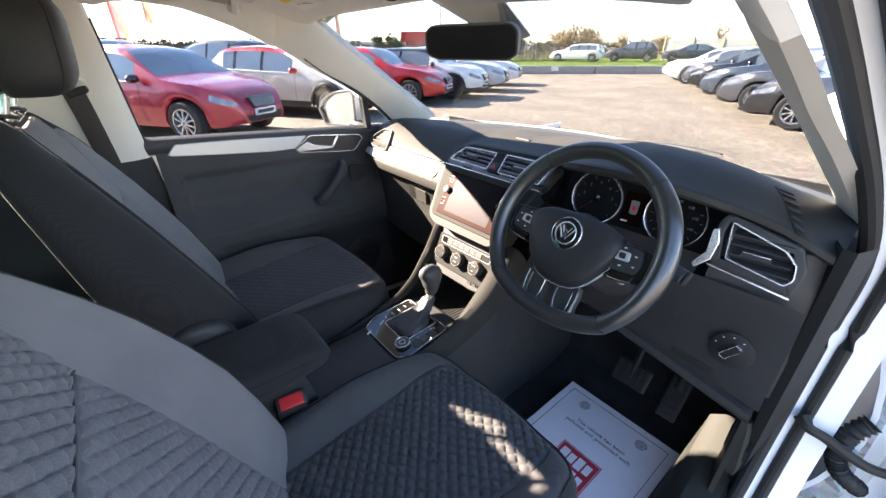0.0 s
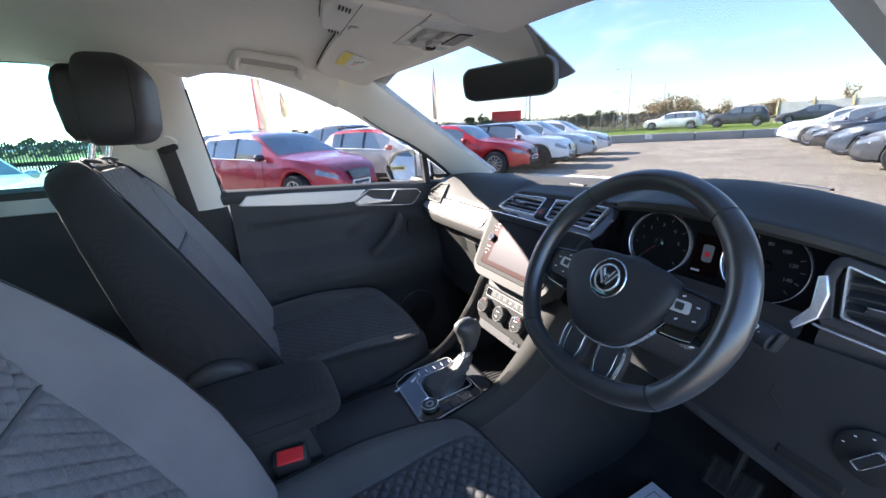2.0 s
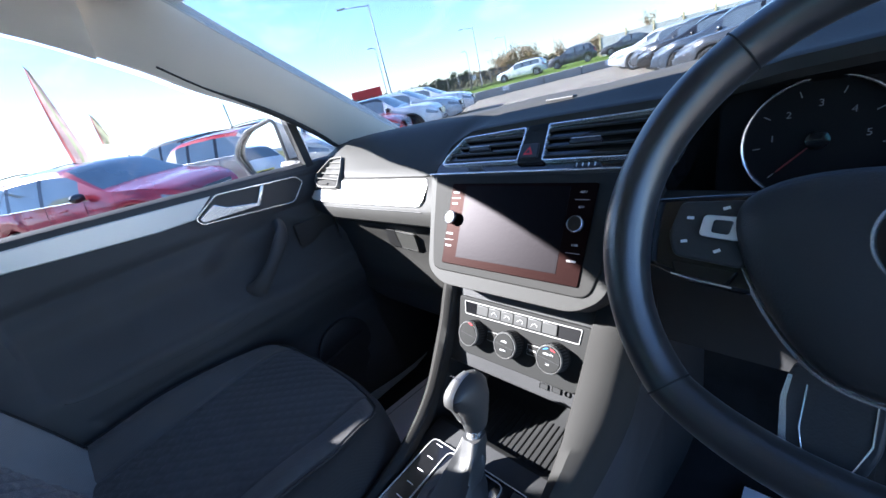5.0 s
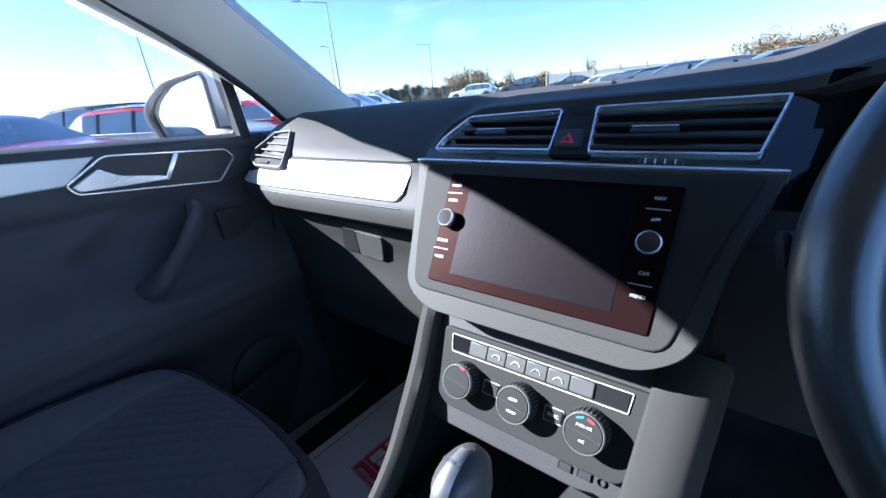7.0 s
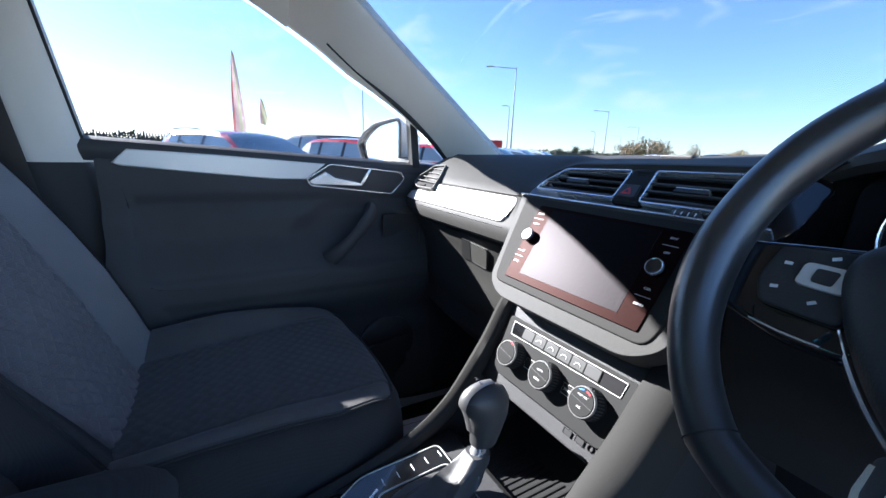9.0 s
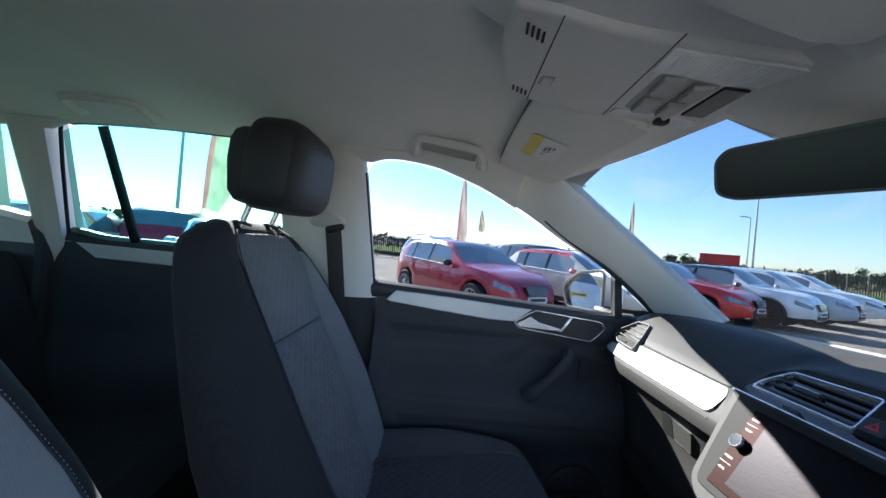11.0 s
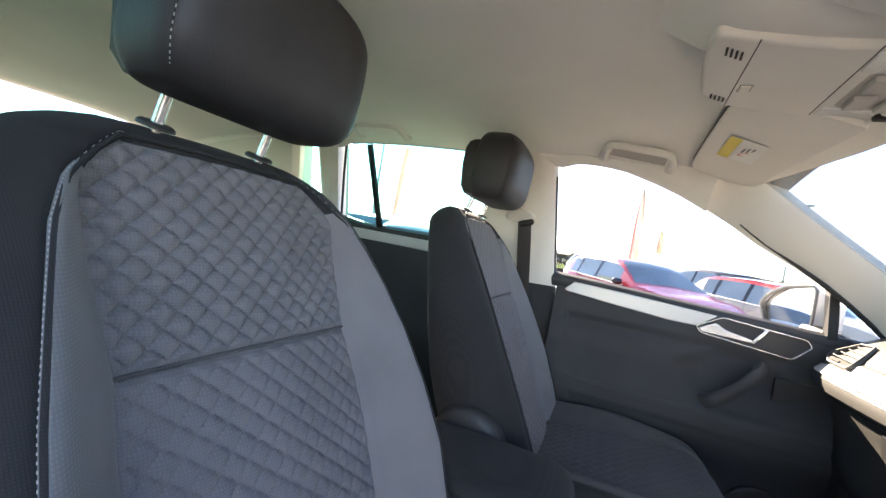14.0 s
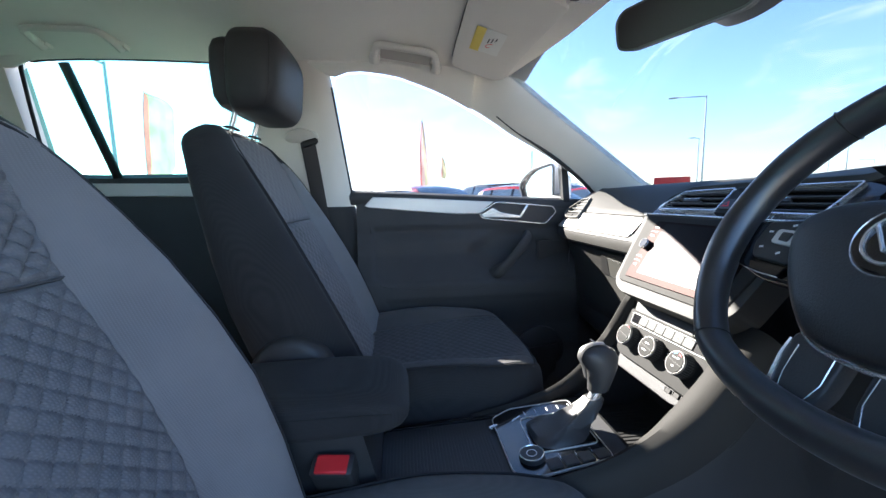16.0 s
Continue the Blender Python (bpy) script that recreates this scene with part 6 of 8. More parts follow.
rows = [[MI @ Vector((x * k, y * k, d)) for x, y in mp] for k, d in ((0.96, 0.010), (1.0, 0.007), (1.0, -0.004), (0.92, -0.018), (0.70, -0.028), (0.3, -0.032), (0.02, -0.033))]
part("housing", loft(rows, closed=True), HARD, mir)
part("mirror_rim", ring(MI, mp, 0.0035, 0.004, 0.0112), MIRROR_RIM, mir, "grey rim round the glass")
part("mirror_glass", plate(MI, [(x * 0.965, y * 0.93) for x, y in mp], 0.006, 0.0105, 0.001), DIM_MIRROR, mir, "dark reflecting glass")
part("stem", tube([MI @ Vector((0.0, 0.01, -0.03)), (0.03, 0.735, 1.435), (0.02, 0.765, 1.450)], 0.012, 10), HARD, mir)
def shroud(u, v):
    x = -0.115 + 0.23 * u
    c = 1 - (2 * u - 1) ** 2
    y = 0.60 + 0.22 * v
    base = 1.498 - (y - 0.60) * 0.45
    return (x * (1 - 0.45 * v), y, base - 0.022 * c * (1 - v * 0.6) + 0.03)
part("sensor_cover", sheet(shroud, 16, 12, 0.004), CONSOLE_BEIGE, mir, "grey sensor cover at the windscreen top")

# ---- front seats ----
LEAN = 0.49
N_Y, N_Z = 1 / math.hypot(1, LEAN), LEAN / math.hypot(1, LEAN)
#            height, edge half width, outer half width, edge rise, depth
BACK = [(0.64, 0.192, 0.208, 0.012, 0.140), (0.72, 0.205, 0.228, 0.028, 0.148), (0.80, 0.216, 0.246, 0.038, 0.150), (0.88, 0.226, 0.264, 0.043, 0.148), (0.96, 0.224, 0.266, 0.042, 0.138), (1.04, 0.215, 0.260, 0.038, 0.120),
        (1.10, 0.203, 0.253, 0.032, 0.104), (1.16, 0.189, 0.245, 0.024, 0.088), (1.20, 0.172, 0.235, 0.017, 0.078), (1.23, 0.150, 0.220, 0.010, 0.072), (1.25, 0.130, 0.202, 0.006, 0.068), (1.265, 0.112, 0.180, 0.002, 0.064),
        (1.276, 0.100, 0.154, 0.0, 0.060), (1.284, 0.06, 0.120, 0.0, 0.058)]
PANEL = [(0.70, 0.108), (0.78, 0.120), (0.86, 0.140), (0.94, 0.150), (1.00, 0.150), (1.061, 0.145), (1.12, 0.152), (1.165, 0.157), (1.190, 0.160), (1.204, 0.157), (1.2345, 0.132), (1.252, 0.112)]
SEAM, PANEL_TOP = 1.061, 1.251


def seat_back(x, z, b, off=(0.0, 0.0)):
    """A point of the leaning backrest: x across, z up the panel, b proud of it."""
    return Vector((x, -0.113 - LEAN * (z - SEAM) + b * N_Y + off[0], z + b * N_Z + off[1]))


def dome(z):
    d = max(0.0, min(1.0, (z - 1.236) / 0.050))
    return math.sqrt(max(0.0, 1 - d * d))


FULL = {"bolster": 1.0}


def rise(x, z):
    """How far the front cloth stands off the flat panel."""
    xe, xo, be, deep = lerp_rows(BACK, z)
    be *= FULL["bolster"]
    pw = min(lerp_rows(PANEL, z)[0], xe - 0.010)
    a = abs(x)
    b = 0.006 * max(0.0, 1 - (a / pw) ** 2) - 0.004
    b += (be + 0.004) * ease((a - pw * 0.90) / (xe - pw * 0.90)) ** 1.15
    if a > xe:
        k = min(1.0, (a - xe) / (xo - xe))
        b -= (be * 0.55 + 0.042) * (1 - math.sqrt(max(0.0, 1 - k * k)))
    return b * dome(z) + (dome(z) - 1) * 0.030


def quilt(p, q, w_=0.0290, h_=0.0245):
    """Depth of the stitched diamonds at p across, q along."""
    a = (p / w_ + q / h_) % 1.0
    b = (p / w_ - q / h_) % 1.0
    a, b = abs(2 * a - 1), abs(2 * b - 1)
    return (1 - a ** 3.2) * (1 - b ** 3.2)


def stitches(pts, length, wide, skip=2):
    bm = bmesh.new()
    for i in range(0, len(pts) - 1, skip):
        a, b = Vector(pts[i]), Vector(pts[i + 1])
        seg = box(axes((a + b) / 2, b - a, (1, 0.01, 0)), (b - a).length * length, wide, wide, 0)
        me = bpy.data.meshes.new("stitch")
        seg.to_mesh(me)
        seg.free()
        bm.from_mesh(me)
        bpy.data.meshes.remove(me)
    return bm


def front_seat(label, at_x, off, cush_off, near, pipe=0.0019, deep_quilt=1.0):
    """off, cush_off: y and z by which the backrest and the cushion are set; near: the side that shows its stitching."""
    st = thing("front_seat", label, "car seat", group="front seats", at=(0, 0, 0.36))

    def at(x, z, b):
        return seat_back(x, z, b, off)
    # charcoal shell
    rows = []
    for j in range(73):
        z = 0.66 + (1.2855 - 0.66) * (1 - (1 - j / 72) ** 1.5)
        xe, xo, be, deep = lerp_rows(BACK, z)
        r = [at(x, z, rise(x, z) - 0.004) for x in np.linspace(-xo, xo, 61)]
        edge_b = rise(xo, z) - 0.004
        back = min(-deep * (0.35 + 0.65 * dome(z)), edge_b - 0.030)
        for k in range(1, 8):
            a = k / 8 * math.pi / 2
            r.append(at(xo - (0.030 * (1 - math.cos(a)) if xo > 0.12 else 0.0) + 0.006 * math.sin(2 * a), z, edge_b + (back - edge_b) * math.sin(a)))
        for x in np.linspace(xo - 0.034, -xo + 0.034, 21):
            r.append(at(x, z, back - 0.006 * (1 - (x / xo) ** 2)))
        for k in range(7, 0, -1):
            a = k / 8 * math.pi / 2
            r.append(at(-xo + (0.030 * (1 - math.cos(a)) if xo > 0.12 else 0.0) - 0.006 * math.sin(2 * a), z, edge_b + (back - edge_b) * math.sin(a)))
        rows.append(r)
    part("backrest_shell", loft(rows, closed=True, caps=True), CLOTH_DARK, st, "charcoal cloth side and back of the backrest")

    def panel(xa, xb, z0, z1, nu, nv, lift, pattern=0.0, tuck=0.03):
        def f(a, b):
            z = z0 + (z1 - z0) * b
            x = xa(z) + (xb(z) - xa(z)) * a
            e = min(1.0, min(a, 1 - a) / tuck, min(b, 1 - b) / tuck)
            h = rise(x, z) + lift - 0.0045 * (1 - e) ** 2
            if pattern:
                h += pattern * (quilt(x, z) - 0.4) * e
            return at(x, z, h)
        return sheet(f, nu, nv, 0.003)
    pw = lambda z: lerp_rows(PANEL, z)[0]
    xe_ = lambda z: lerp_rows(BACK, z)[0] - 0.004
    part("upper_panel", panel(lambda z: -pw(z), pw, SEAM + 0.001, PANEL_TOP, 160, 110, 0.0022, 0.0075 * deep_quilt), CLOTH_QUILT, st, "grey quilted upper back panel with diamond stitching")
    part("lower_panel", panel(lambda z: -pw(z), pw, 0.71, SEAM - 0.002, 140, 170, 0.0012, 0.0042), CLOTH_QUILT, st, "grey quilted lower back panel")
    for s in (1, -1):
        lo, hi = (pw, xe_) if s > 0 else ((lambda z: -xe_(z)), (lambda z: -pw(z)))
        # The passenger seat's inner bolster takes charcoal, the other three are grey.
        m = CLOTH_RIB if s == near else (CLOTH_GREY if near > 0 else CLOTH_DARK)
        part("back_bolster", panel(lo, hi, 0.70, 1.212, 18, 70, 0.0006, 0, 0.10), m, st, "plain cloth side bolster")
    part("seam_fold", tube([at(x, SEAM - 0.0005, rise(x, SEAM) - 0.0010) for x in np.linspace(-pw(SEAM), pw(SEAM), 60)], 0.0018, 6), CLOTH_SEAT_SHADED, st)
    # piping round the front, from one side over the shoulders to the other
    run = [(xe_(z), z) for z in np.linspace(0.70, 1.188, 40)] + [(0.168, 1.198), (0.158, 1.2105), (0.136, 1.2345), (0.116, 1.2525), (0.108, 1.2570)]
    line = [(x, z) for x, z in run] + [(x, 1.2580) for x in np.linspace(0.098, -0.098, 16)] + [(-x, z) for x, z in run[::-1]]
    part("piping", tube([at(x, z, rise(x, z) + 0.0008) for x, z in line], pipe, 7), CLOTH_DARK, st, "charcoal piping round the front")
    fine = smooth_path([at(x * 1.006 + math.copysign(0.0012, x), z + 0.0015, rise(x * 1.012, min(z + 0.002, 1.262)) + 0.0004) for x, z in line], 6)
    if near > 0:
        tagged(part("stitching", stitches(fine, 0.75, 0.00045), THREAD, st, "pale dashed stitching along the piping"), kind="stuff")

    # cushion
    cy, cz = cush_off

    def cw(y):
        return lerp_rows([(-0.10, 0.225), (0.05, 0.250), (0.25, 0.262), (0.38, 0.258), (0.45, 0.240), (0.49, 0.214), (0.515, 0.180), (0.528, 0.14)], y)[0]

    def front(u):
        return 0.530 - 0.040 * abs(u) ** 3

    def top(u, t):
        """Height of the cushion by the share u of its half width and t from rear to front."""
        y = -0.06 + (front(u) + 0.06) * t
        a = abs(u)
        z = 0.690 + 0.022 * ease((y - 0.05) / 0.30)
        z += (0.036 - 0.022 * ease((y - 0.18) / 0.28)) * ease((a - 0.50) / 0.30)
        z -= 0.055 * (1 - math.sqrt(max(0.0, 1 - max(0.0, (a - 0.82) / 0.18) ** 2)))
        f = max(0.0, (y - (front(u) - 0.085)) / 0.085)
        z -= 0.070 * (1 - math.sqrt(max(0.0, 1 - min(1.0, f) ** 2.2)))
        return y, z

    def on(u, t, lift=0.0):
        y, z = top(u, t)
        return Vector((u * cw(y), y + cy, z + cz + lift))
    ts = [1 - (1 - k / 40) ** 1.6 for k in range(41)]
    rows = []
    for t in ts:
        r = [on(u, t, -0.004) for u in np.linspace(-1, 1, 41)]
        for u in np.linspace(1, -1, 41):
            y, z = top(u, t)
            low = 0.560 + 0.045 * ease((y - 0.30) / 0.23)
            r.append(Vector((u * cw(y) * 0.975, y + cy - 0.012 * t, low + cz)))
        rows.append(r)
    part("cushion_shell", loft(rows, closed=True, caps=True), CLOTH_DARK, st, "charcoal cloth cushion side")

    def wide(t):
        return 0.56 + 0.10 * ease((t - 0.55) / 0.4)

    def cpanel(ua, ub, t1, nu, nv, lift, pattern):
        def f(a, b):
            t = 0.06 + (t1 - 0.06) * b
            u = ua(t) + (ub(t) - ua(t)) * a
            p = on(u, t)
            e = min(1.0, min(a, 1 - a) / 0.04, min(b, 1 - b) / 0.03)
            h = lift - 0.004 * (1 - e) ** 2
            if pattern:
                h += pattern * (quilt(p.x, p.y - cy) - 0.4) * e
            return p + Vector((0, 0, h))
        return sheet(f, nu, nv, 0.003)
    # Panel and bolsters carry the cushion's shade in their cloth colour.
    part("cushion_panel", cpanel(lambda t: -wide(t), wide, 0.955, 130, 150, 0.0015, 0.0055 * deep_quilt), CLOTH_SEAT_SHADED, st, "quilted cushion panel with diamond stitching, shade in its colour")
    for s in (1, -1):
        lo, hi = (wide, lambda t: 0.865) if s > 0 else (lambda t: -0.865, lambda t: -wide(t))
        part("cushion_bolster", cpanel(lo, hi, 0.945, 18, 60, 0.0006, 0), CLOTH_SIDE_SHADED, st, "plain grey cloth cushion bolster, shade in its colour")
    rim = [on(0.875, t, 0.0005) for t in np.linspace(0.05, 0.93, 36)] + [on(u, 0.955, 0.0010) for u in np.linspace(0.84, -0.84, 34)] + [on(-0.875, t, 0.0005) for t in np.linspace(0.93, 0.05, 36)]
    part("cushion_piping", tube(rim, 0.0021, 7), CLOTH_DARK, st, "charcoal piping round the cushion")
    for s in (-1, 1):
        part("recliner_cover", lathe(axes((s * (0.276 if s == -near and near < 0 else 0.250), -0.022 + cy, 0.752 + cz), (0, s, 0), (0, 0, 1)), [(0.078, -0.04), (0.078, -0.008), (0.075, 0.0), (0.069, 0.006), (0.060, 0.009), (0.03, 0.012), (0.0, 0.013)], 40), HARD, st, "dark plastic recliner cover")
        part("rail", box((s * 0.19, 0.16 + cy, 0.355), 0.04, 0.62, 0.06, 0.008), HARD, st)
    part("base_frame", box((0, 0.16 + cy, 0.455 + cz * 0.5), 0.43, 0.48, 0.22, 0.03), HARD, st)

    # headrest: a full front cushion and a lower shell behind it
    oy, oz = off[0] + (0.014 if near < 0 else 0.0), off[1] - (0.006 if near < 0 else 0.0)
    HEAD = [(1.304, 0.080, -0.166, -0.210), (1.3065, 0.108, -0.148, -0.220), (1.316, 0.122, -0.130, -0.226), (1.338, 0.131, -0.117, -0.230), (1.370, 0.132, -0.112, -0.230), (1.405, 0.132, -0.109, -0.229), (1.434, 0.128, -0.108, -0.227), (1.454, 0.121, -0.114, -0.224),
            (1.468, 0.108, -0.124, -0.220), (1.477, 0.092, -0.138, -0.214), (1.4815, 0.070, -0.155, -0.206), (1.483, 0.03, -0.175, -0.196)]
    HEAD = [(p.x, p.y, q.x, q.y) for p, q in zip(smooth_path([(row[0], row[1], 0) for row in HEAD], 5), smooth_path([(row[2], row[3], 0) for row in HEAD], 5))]

    def head_ring(z, w_, yf, yb, n=48):
        r = []
        for a in np.linspace(0, 2 * math.pi, n, endpoint=False):
            c, s_ = math.cos(a), math.sin(a)
            x = w_ * math.copysign(abs(c) ** 0.34, c)
            yy = (yf + yb) / 2 + (yf - yb) / 2 * math.copysign(abs(s_) ** 0.42, s_)
            if s_ > 0:
                yy -= 0.010 * max(0.0, abs(x) / 0.134 - 0.35)
            r.append((x, yy + oy, z + oz))
        return r
    head = part("headrest", loft([head_ring(*row) for row in HEAD], closed=True, caps=True), HEADREST, st, "dark leatherette headrest")
    for e in head.data.edges:
        e.use_edge_sharp = False
    for p in head.data.polygons:
        p.use_smooth = True
    shell = [(1.313, 0.085, -0.205, -0.240), (1.318, 0.104, -0.200, -0.250), (1.335, 0.114, -0.200, -0.258), (1.39, 0.116, -0.200, -0.262), (1.43, 0.113, -0.200, -0.260), (1.448, 0.106, -0.200, -0.254), (1.456, 0.094, -0.204, -0.246), (1.458, 0.07, -0.21, -0.238)]
    part("headrest_back", loft([head_ring(*row) for row in shell], closed=True, caps=True), HEADREST, head, "lower rear shell of the headrest")
    for s in (-1, 1):
        seam = smooth_path([(s * (w_ * 0.955 + 0.0003), (yf + yb) / 2 + (yf - yb) / 2 * 0.739 - 0.010 * max(0.0, 0.955 * w_ / 0.134 - 0.35) + oy, z + oz) for z, w_, yf, yb in HEAD[10:46:5]], 10)
        part("headrest_seam", tube(seam, 0.0011, 5), RUBBER, head)
        if s == near:
            tagged(part("stitching", stitches([p + Vector((0.0008 * s, 0.0022, 0)) for p in seam], 0.85, 0.0007), THREAD, head, "pale dashed stitching"), kind="stuff")
        part("headrest_post", tube([(s * 0.067, -0.247 + oy, 1.23 + oz), (s * 0.067, -0.236 + oy, 1.282 + oz), (s * 0.067, -0.218 + oy, 1.335 + oz)], 0.0060, 14), CHROME, st, "chrome headrest post")
        part("post_sleeve", lathe(pose(s * 0.067, -0.238 + oy, 1.274 + oz, -16), [(0.0180, 0), (0.0180, 0.003), (0.0150, 0.0055), (0.0075, 0.006)], 22), HARD, st, "black post sleeve")
    st.location.x = at_x
    return st


FULL["bolster"] = 1.55
driver_seat = front_seat("grey quilted cloth driver's seat with charcoal sides", 0.334, (0.0, 0.0), (0.0, 0.004), 1)
FULL["bolster"] = 0.80
passenger_seat = front_seat("grey quilted cloth passenger seat with charcoal sides", -0.379, (0.090, 0.024), (0.040, 0.052), -1, 0.0010, 0.32)

# ---- belts and buckle ----
bk = thing("belt_buckle", "black seat belt buckle with a red release button", "seat belt buckle")
BK = pose(0.086, 0.128, 0.734, 30, 0, 82)
part("body", box(BK, 0.060, 0.032, 0.090, 0.006), HARD, bk)
part("release_button", box(BK @ pose(0, -0.001, 0.040, 0), 0.046, 0.026, 0.013, 0.003), RED_PLASTIC, bk, "bright red release button")
part("stalk", tube([(0.080, 0.12, 0.72), (0.090, 0.08, 0.60), (0.095, 0.06, 0.52)], 0.012, 8, flat=0.5), HARD, bk)
sb = thing("seat_belt", "dark webbing seat belt hanging from a pillar guide", "seat belt")
G = Vector((-0.632, -0.058, 1.318))
part("guide", loft([[(G.x + 0.024 * math.cos(a) * k + 0.004 + dx, G.y + 0.050 * math.sin(a) * k + 0.006 * math.cos(a), G.z + 0.003 + 0.024 * math.cos(a) * k) for a in np.linspace(0, 2 * math.pi, 24, endpoint=False)] for k, dx in ((0.9, -0.03), (1.0, -0.006), (1.0, 0.004), (0.85, 0.014), (0.3, 0.018))], closed=True, caps=True), PILLAR, sb, "cream plastic belt guide")
part("guide_slot", box(pose(G.x + 0.008, G.y + 0.024, G.z - 0.012, 18), 0.022, 0.050, 0.020, 0.008), RUBBER, sb, "black slot of the belt guide")
part("webbing", loft([[(x, y - 0.022, z), (x + 0.003, y, z), (x, y + 0.022, z)] for x, y, z in smooth_path([(-0.626, -0.042, 1.315), (-0.634, -0.034, 1.25), (-0.660, -0.020, 1.10), (-0.682, 0.000, 0.90), (-0.690, 0.01, 0.60)], 5)]), BELT, sb, "dark woven webbing")
part("slider_cover", plate(axes((-0.650, -0.062, 1.33), (0, 1, 0), (0.33, 0, 1)), rounded([(-0.030, -0.14), (-0.030, 0.10), (0.030, 0.10), (0.030, -0.14)], 0.02), -0.006, 0.007, 0.003), PILLAR, sb, "cream plastic height slider")

# ---- rear bench ----
rb = thing("rear_bench", "dark cloth rear bench seat with three headrests", "rear seat")
part("backrest", loft([[(x, y + 0.02 * math.cos(x * 9), z) for y, z in ((-0.80, 0.72), (-0.86, 0.95), (-0.93, 1.13), (-0.96, 1.16), (-1.02, 1.16), (-1.06, 1.05), (-1.04, 0.55))] for x in np.linspace(-0.66, 0.66, 40)], caps=True), CLOTH_DARK, rb)
part("cushion", loft([[(x, y, z + 0.012 * math.cos(x * 9)) for y, z in ((-0.85, 0.70), (-0.55, 0.735), (-0.38, 0.74), (-0.32, 0.70), (-0.31, 0.58))] for x in np.linspace(-0.66, 0.66, 40)]), CLOTH_DARK, rb)
for x in (-0.40, 0.0, 0.40):
    part("headrest", box(pose(x, -1.0, 1.245, 12), 0.25, 0.085, 0.16 if x else 0.11, 0.03, 4), CLOTH_DARK, rb)
    for s in (-1, 1):
        part("headrest_post", tube([(x + 0.05 * s, -1.0, 1.13), (x + 0.05 * s, -1.0, 1.20)], 0.006, 8), CHROME, rb, "chrome headrest post")
solo("parcel_shelf", box((0, -1.45, 1.06), 1.30, 0.80, 0.02, 0.006), CARPET, "black parcel shelf behind the rear seat", "parcel shelf")

# ---- papers on the floor ----
def paper(name, m, label):
    m = m @ Matrix.Diagonal((0.84, 0.84, 1, 1))
    pa = thing(name, label, "paper mat", group="paper floor mats")
    part("sheet", plate(m, [(-0.21, -0.30), (0.21, -0.30), (0.21, 0.30), (-0.21, 0.30)], 0, 0.0012, 0), PAPER, pa)
    part("border", ring(m, [(-0.185, -0.275), (0.185, -0.275), (0.185, 0.275), (-0.185, 0.275)], 0.0016, 0.001, 0.0020, 0.0001), INK, pa, "thin printed border")
    part("print_line", text_bm(m @ pose(0, 0.150, 0.0016), "This vehicle has been\npolished and protected with", 0.0215), INK, pa, "printed words")
    lg = part("red_panel", plate(m, [(-0.072, -0.115), (0.072, -0.115), (0.072, 0.058), (-0.072, 0.058)], 0.001, 0.0018, 0), PAPER_RED, pa, "red printed panel")
    part("panel_rim", ring(m, [(-0.069, -0.112), (0.069, -0.112), (0.069, 0.055), (-0.069, 0.055)], 0.0016, 0.0016, 0.0022, 0.0001), PAPER, lg)
    for y in (0.016, -0.042):
        for k, (wd, ht) in enumerate(((0.026, 0.044), (0.022, 0.036), (0.025, 0.046), (0.021, 0.038))):
            x = -0.0435 + 0.029 * k
            part("logo_bar", plate(m, [(x - wd / 2, y - ht / 2), (x + wd / 2, y - ht / 2), (x + wd / 2, y + ht / 2), (x - wd / 2, y + ht / 2)], 0.0016, 0.0024, 0), PAPER, lg)
    part("panel_divider", box(m @ pose(0, -0.076, 0.002), 0.136, 0.0016, 0.0008, 0), PAPER, lg)
    part("panel_words", text_bm(m @ pose(0, -0.101, 0.0022), "PROFESSIONAL", 0.0155), PAPER, lg)
    for x in (-0.11, 0.11):
        part("crest", lathe(m @ pose(x, 0.235, 0.001), [(0.022, 0), (0.020, 0.0008), (0.0, 0.0008)], 7), INK_GREY, pa, "small grey crest")
    return pa
paper("floor_paper", axes((0.422, 0.727, 0.366), (0.999, -0.012, 0), (0.012, 0.985, 0.05)), "white printed paper mat on the driver's footwell carpet")
paper("floor_paper", axes((-0.400, 0.822, 0.376), (0.99, -0.12, 0), (0.12, 0.985, 0.05)), "white printed paper mat on the passenger's footwell carpet")
# pedals
pd = thing("brake_pedal", "dark rubber brake pedal in the footwell", "pedal")
part("pad", box(pose(0.420, 0.985, 0.54, -35), 0.105, 0.014, 0.072, 0.008), RUBBER, pd)
for k in range(5):
    part("pad_rib", box(pose(0.420, 0.985, 0.54, -35) @ pose(-0.040 + 0.020 * k, -0.008, 0), 0.008, 0.004, 0.060, 0.001), RUBBER, pd)
part("arm", tube([(0.420, 0.99, 0.55), (0.415, 1.06, 0.64), (0.41, 1.08, 0.80)], 0.010, 8), RUBBER, pd)
pd = thing("accelerator_pedal", "dark rubber accelerator pedal in the footwell", "pedal")
part("pad", box(pose(0.54, 0.985, 0.545, -35), 0.052, 0.014, 0.125, 0.006), RUBBER, pd)
for k in range(6):
    part("pad_rib", box(pose(0.54, 0.985, 0.545, -35) @ pose(0, -0.008, -0.050 + 0.020 * k), 0.040, 0.004, 0.007, 0.001), RUBBER, pd)
part("arm", tube([(0.54, 0.99, 0.57), (0.54, 1.08, 0.68)], 0.010, 8), RUBBER, pd)

# ---- outside: ground ----
GRAVEL = mat("pale_gravel", (0.255, 0.225, 0.18), 0.95, grain=0.9, grain_size=0.03, vary=0.22, vary_size=1.6, spec=0.2)
gn, gl = GRAVEL.node_tree.nodes, GRAVEL.node_tree.links
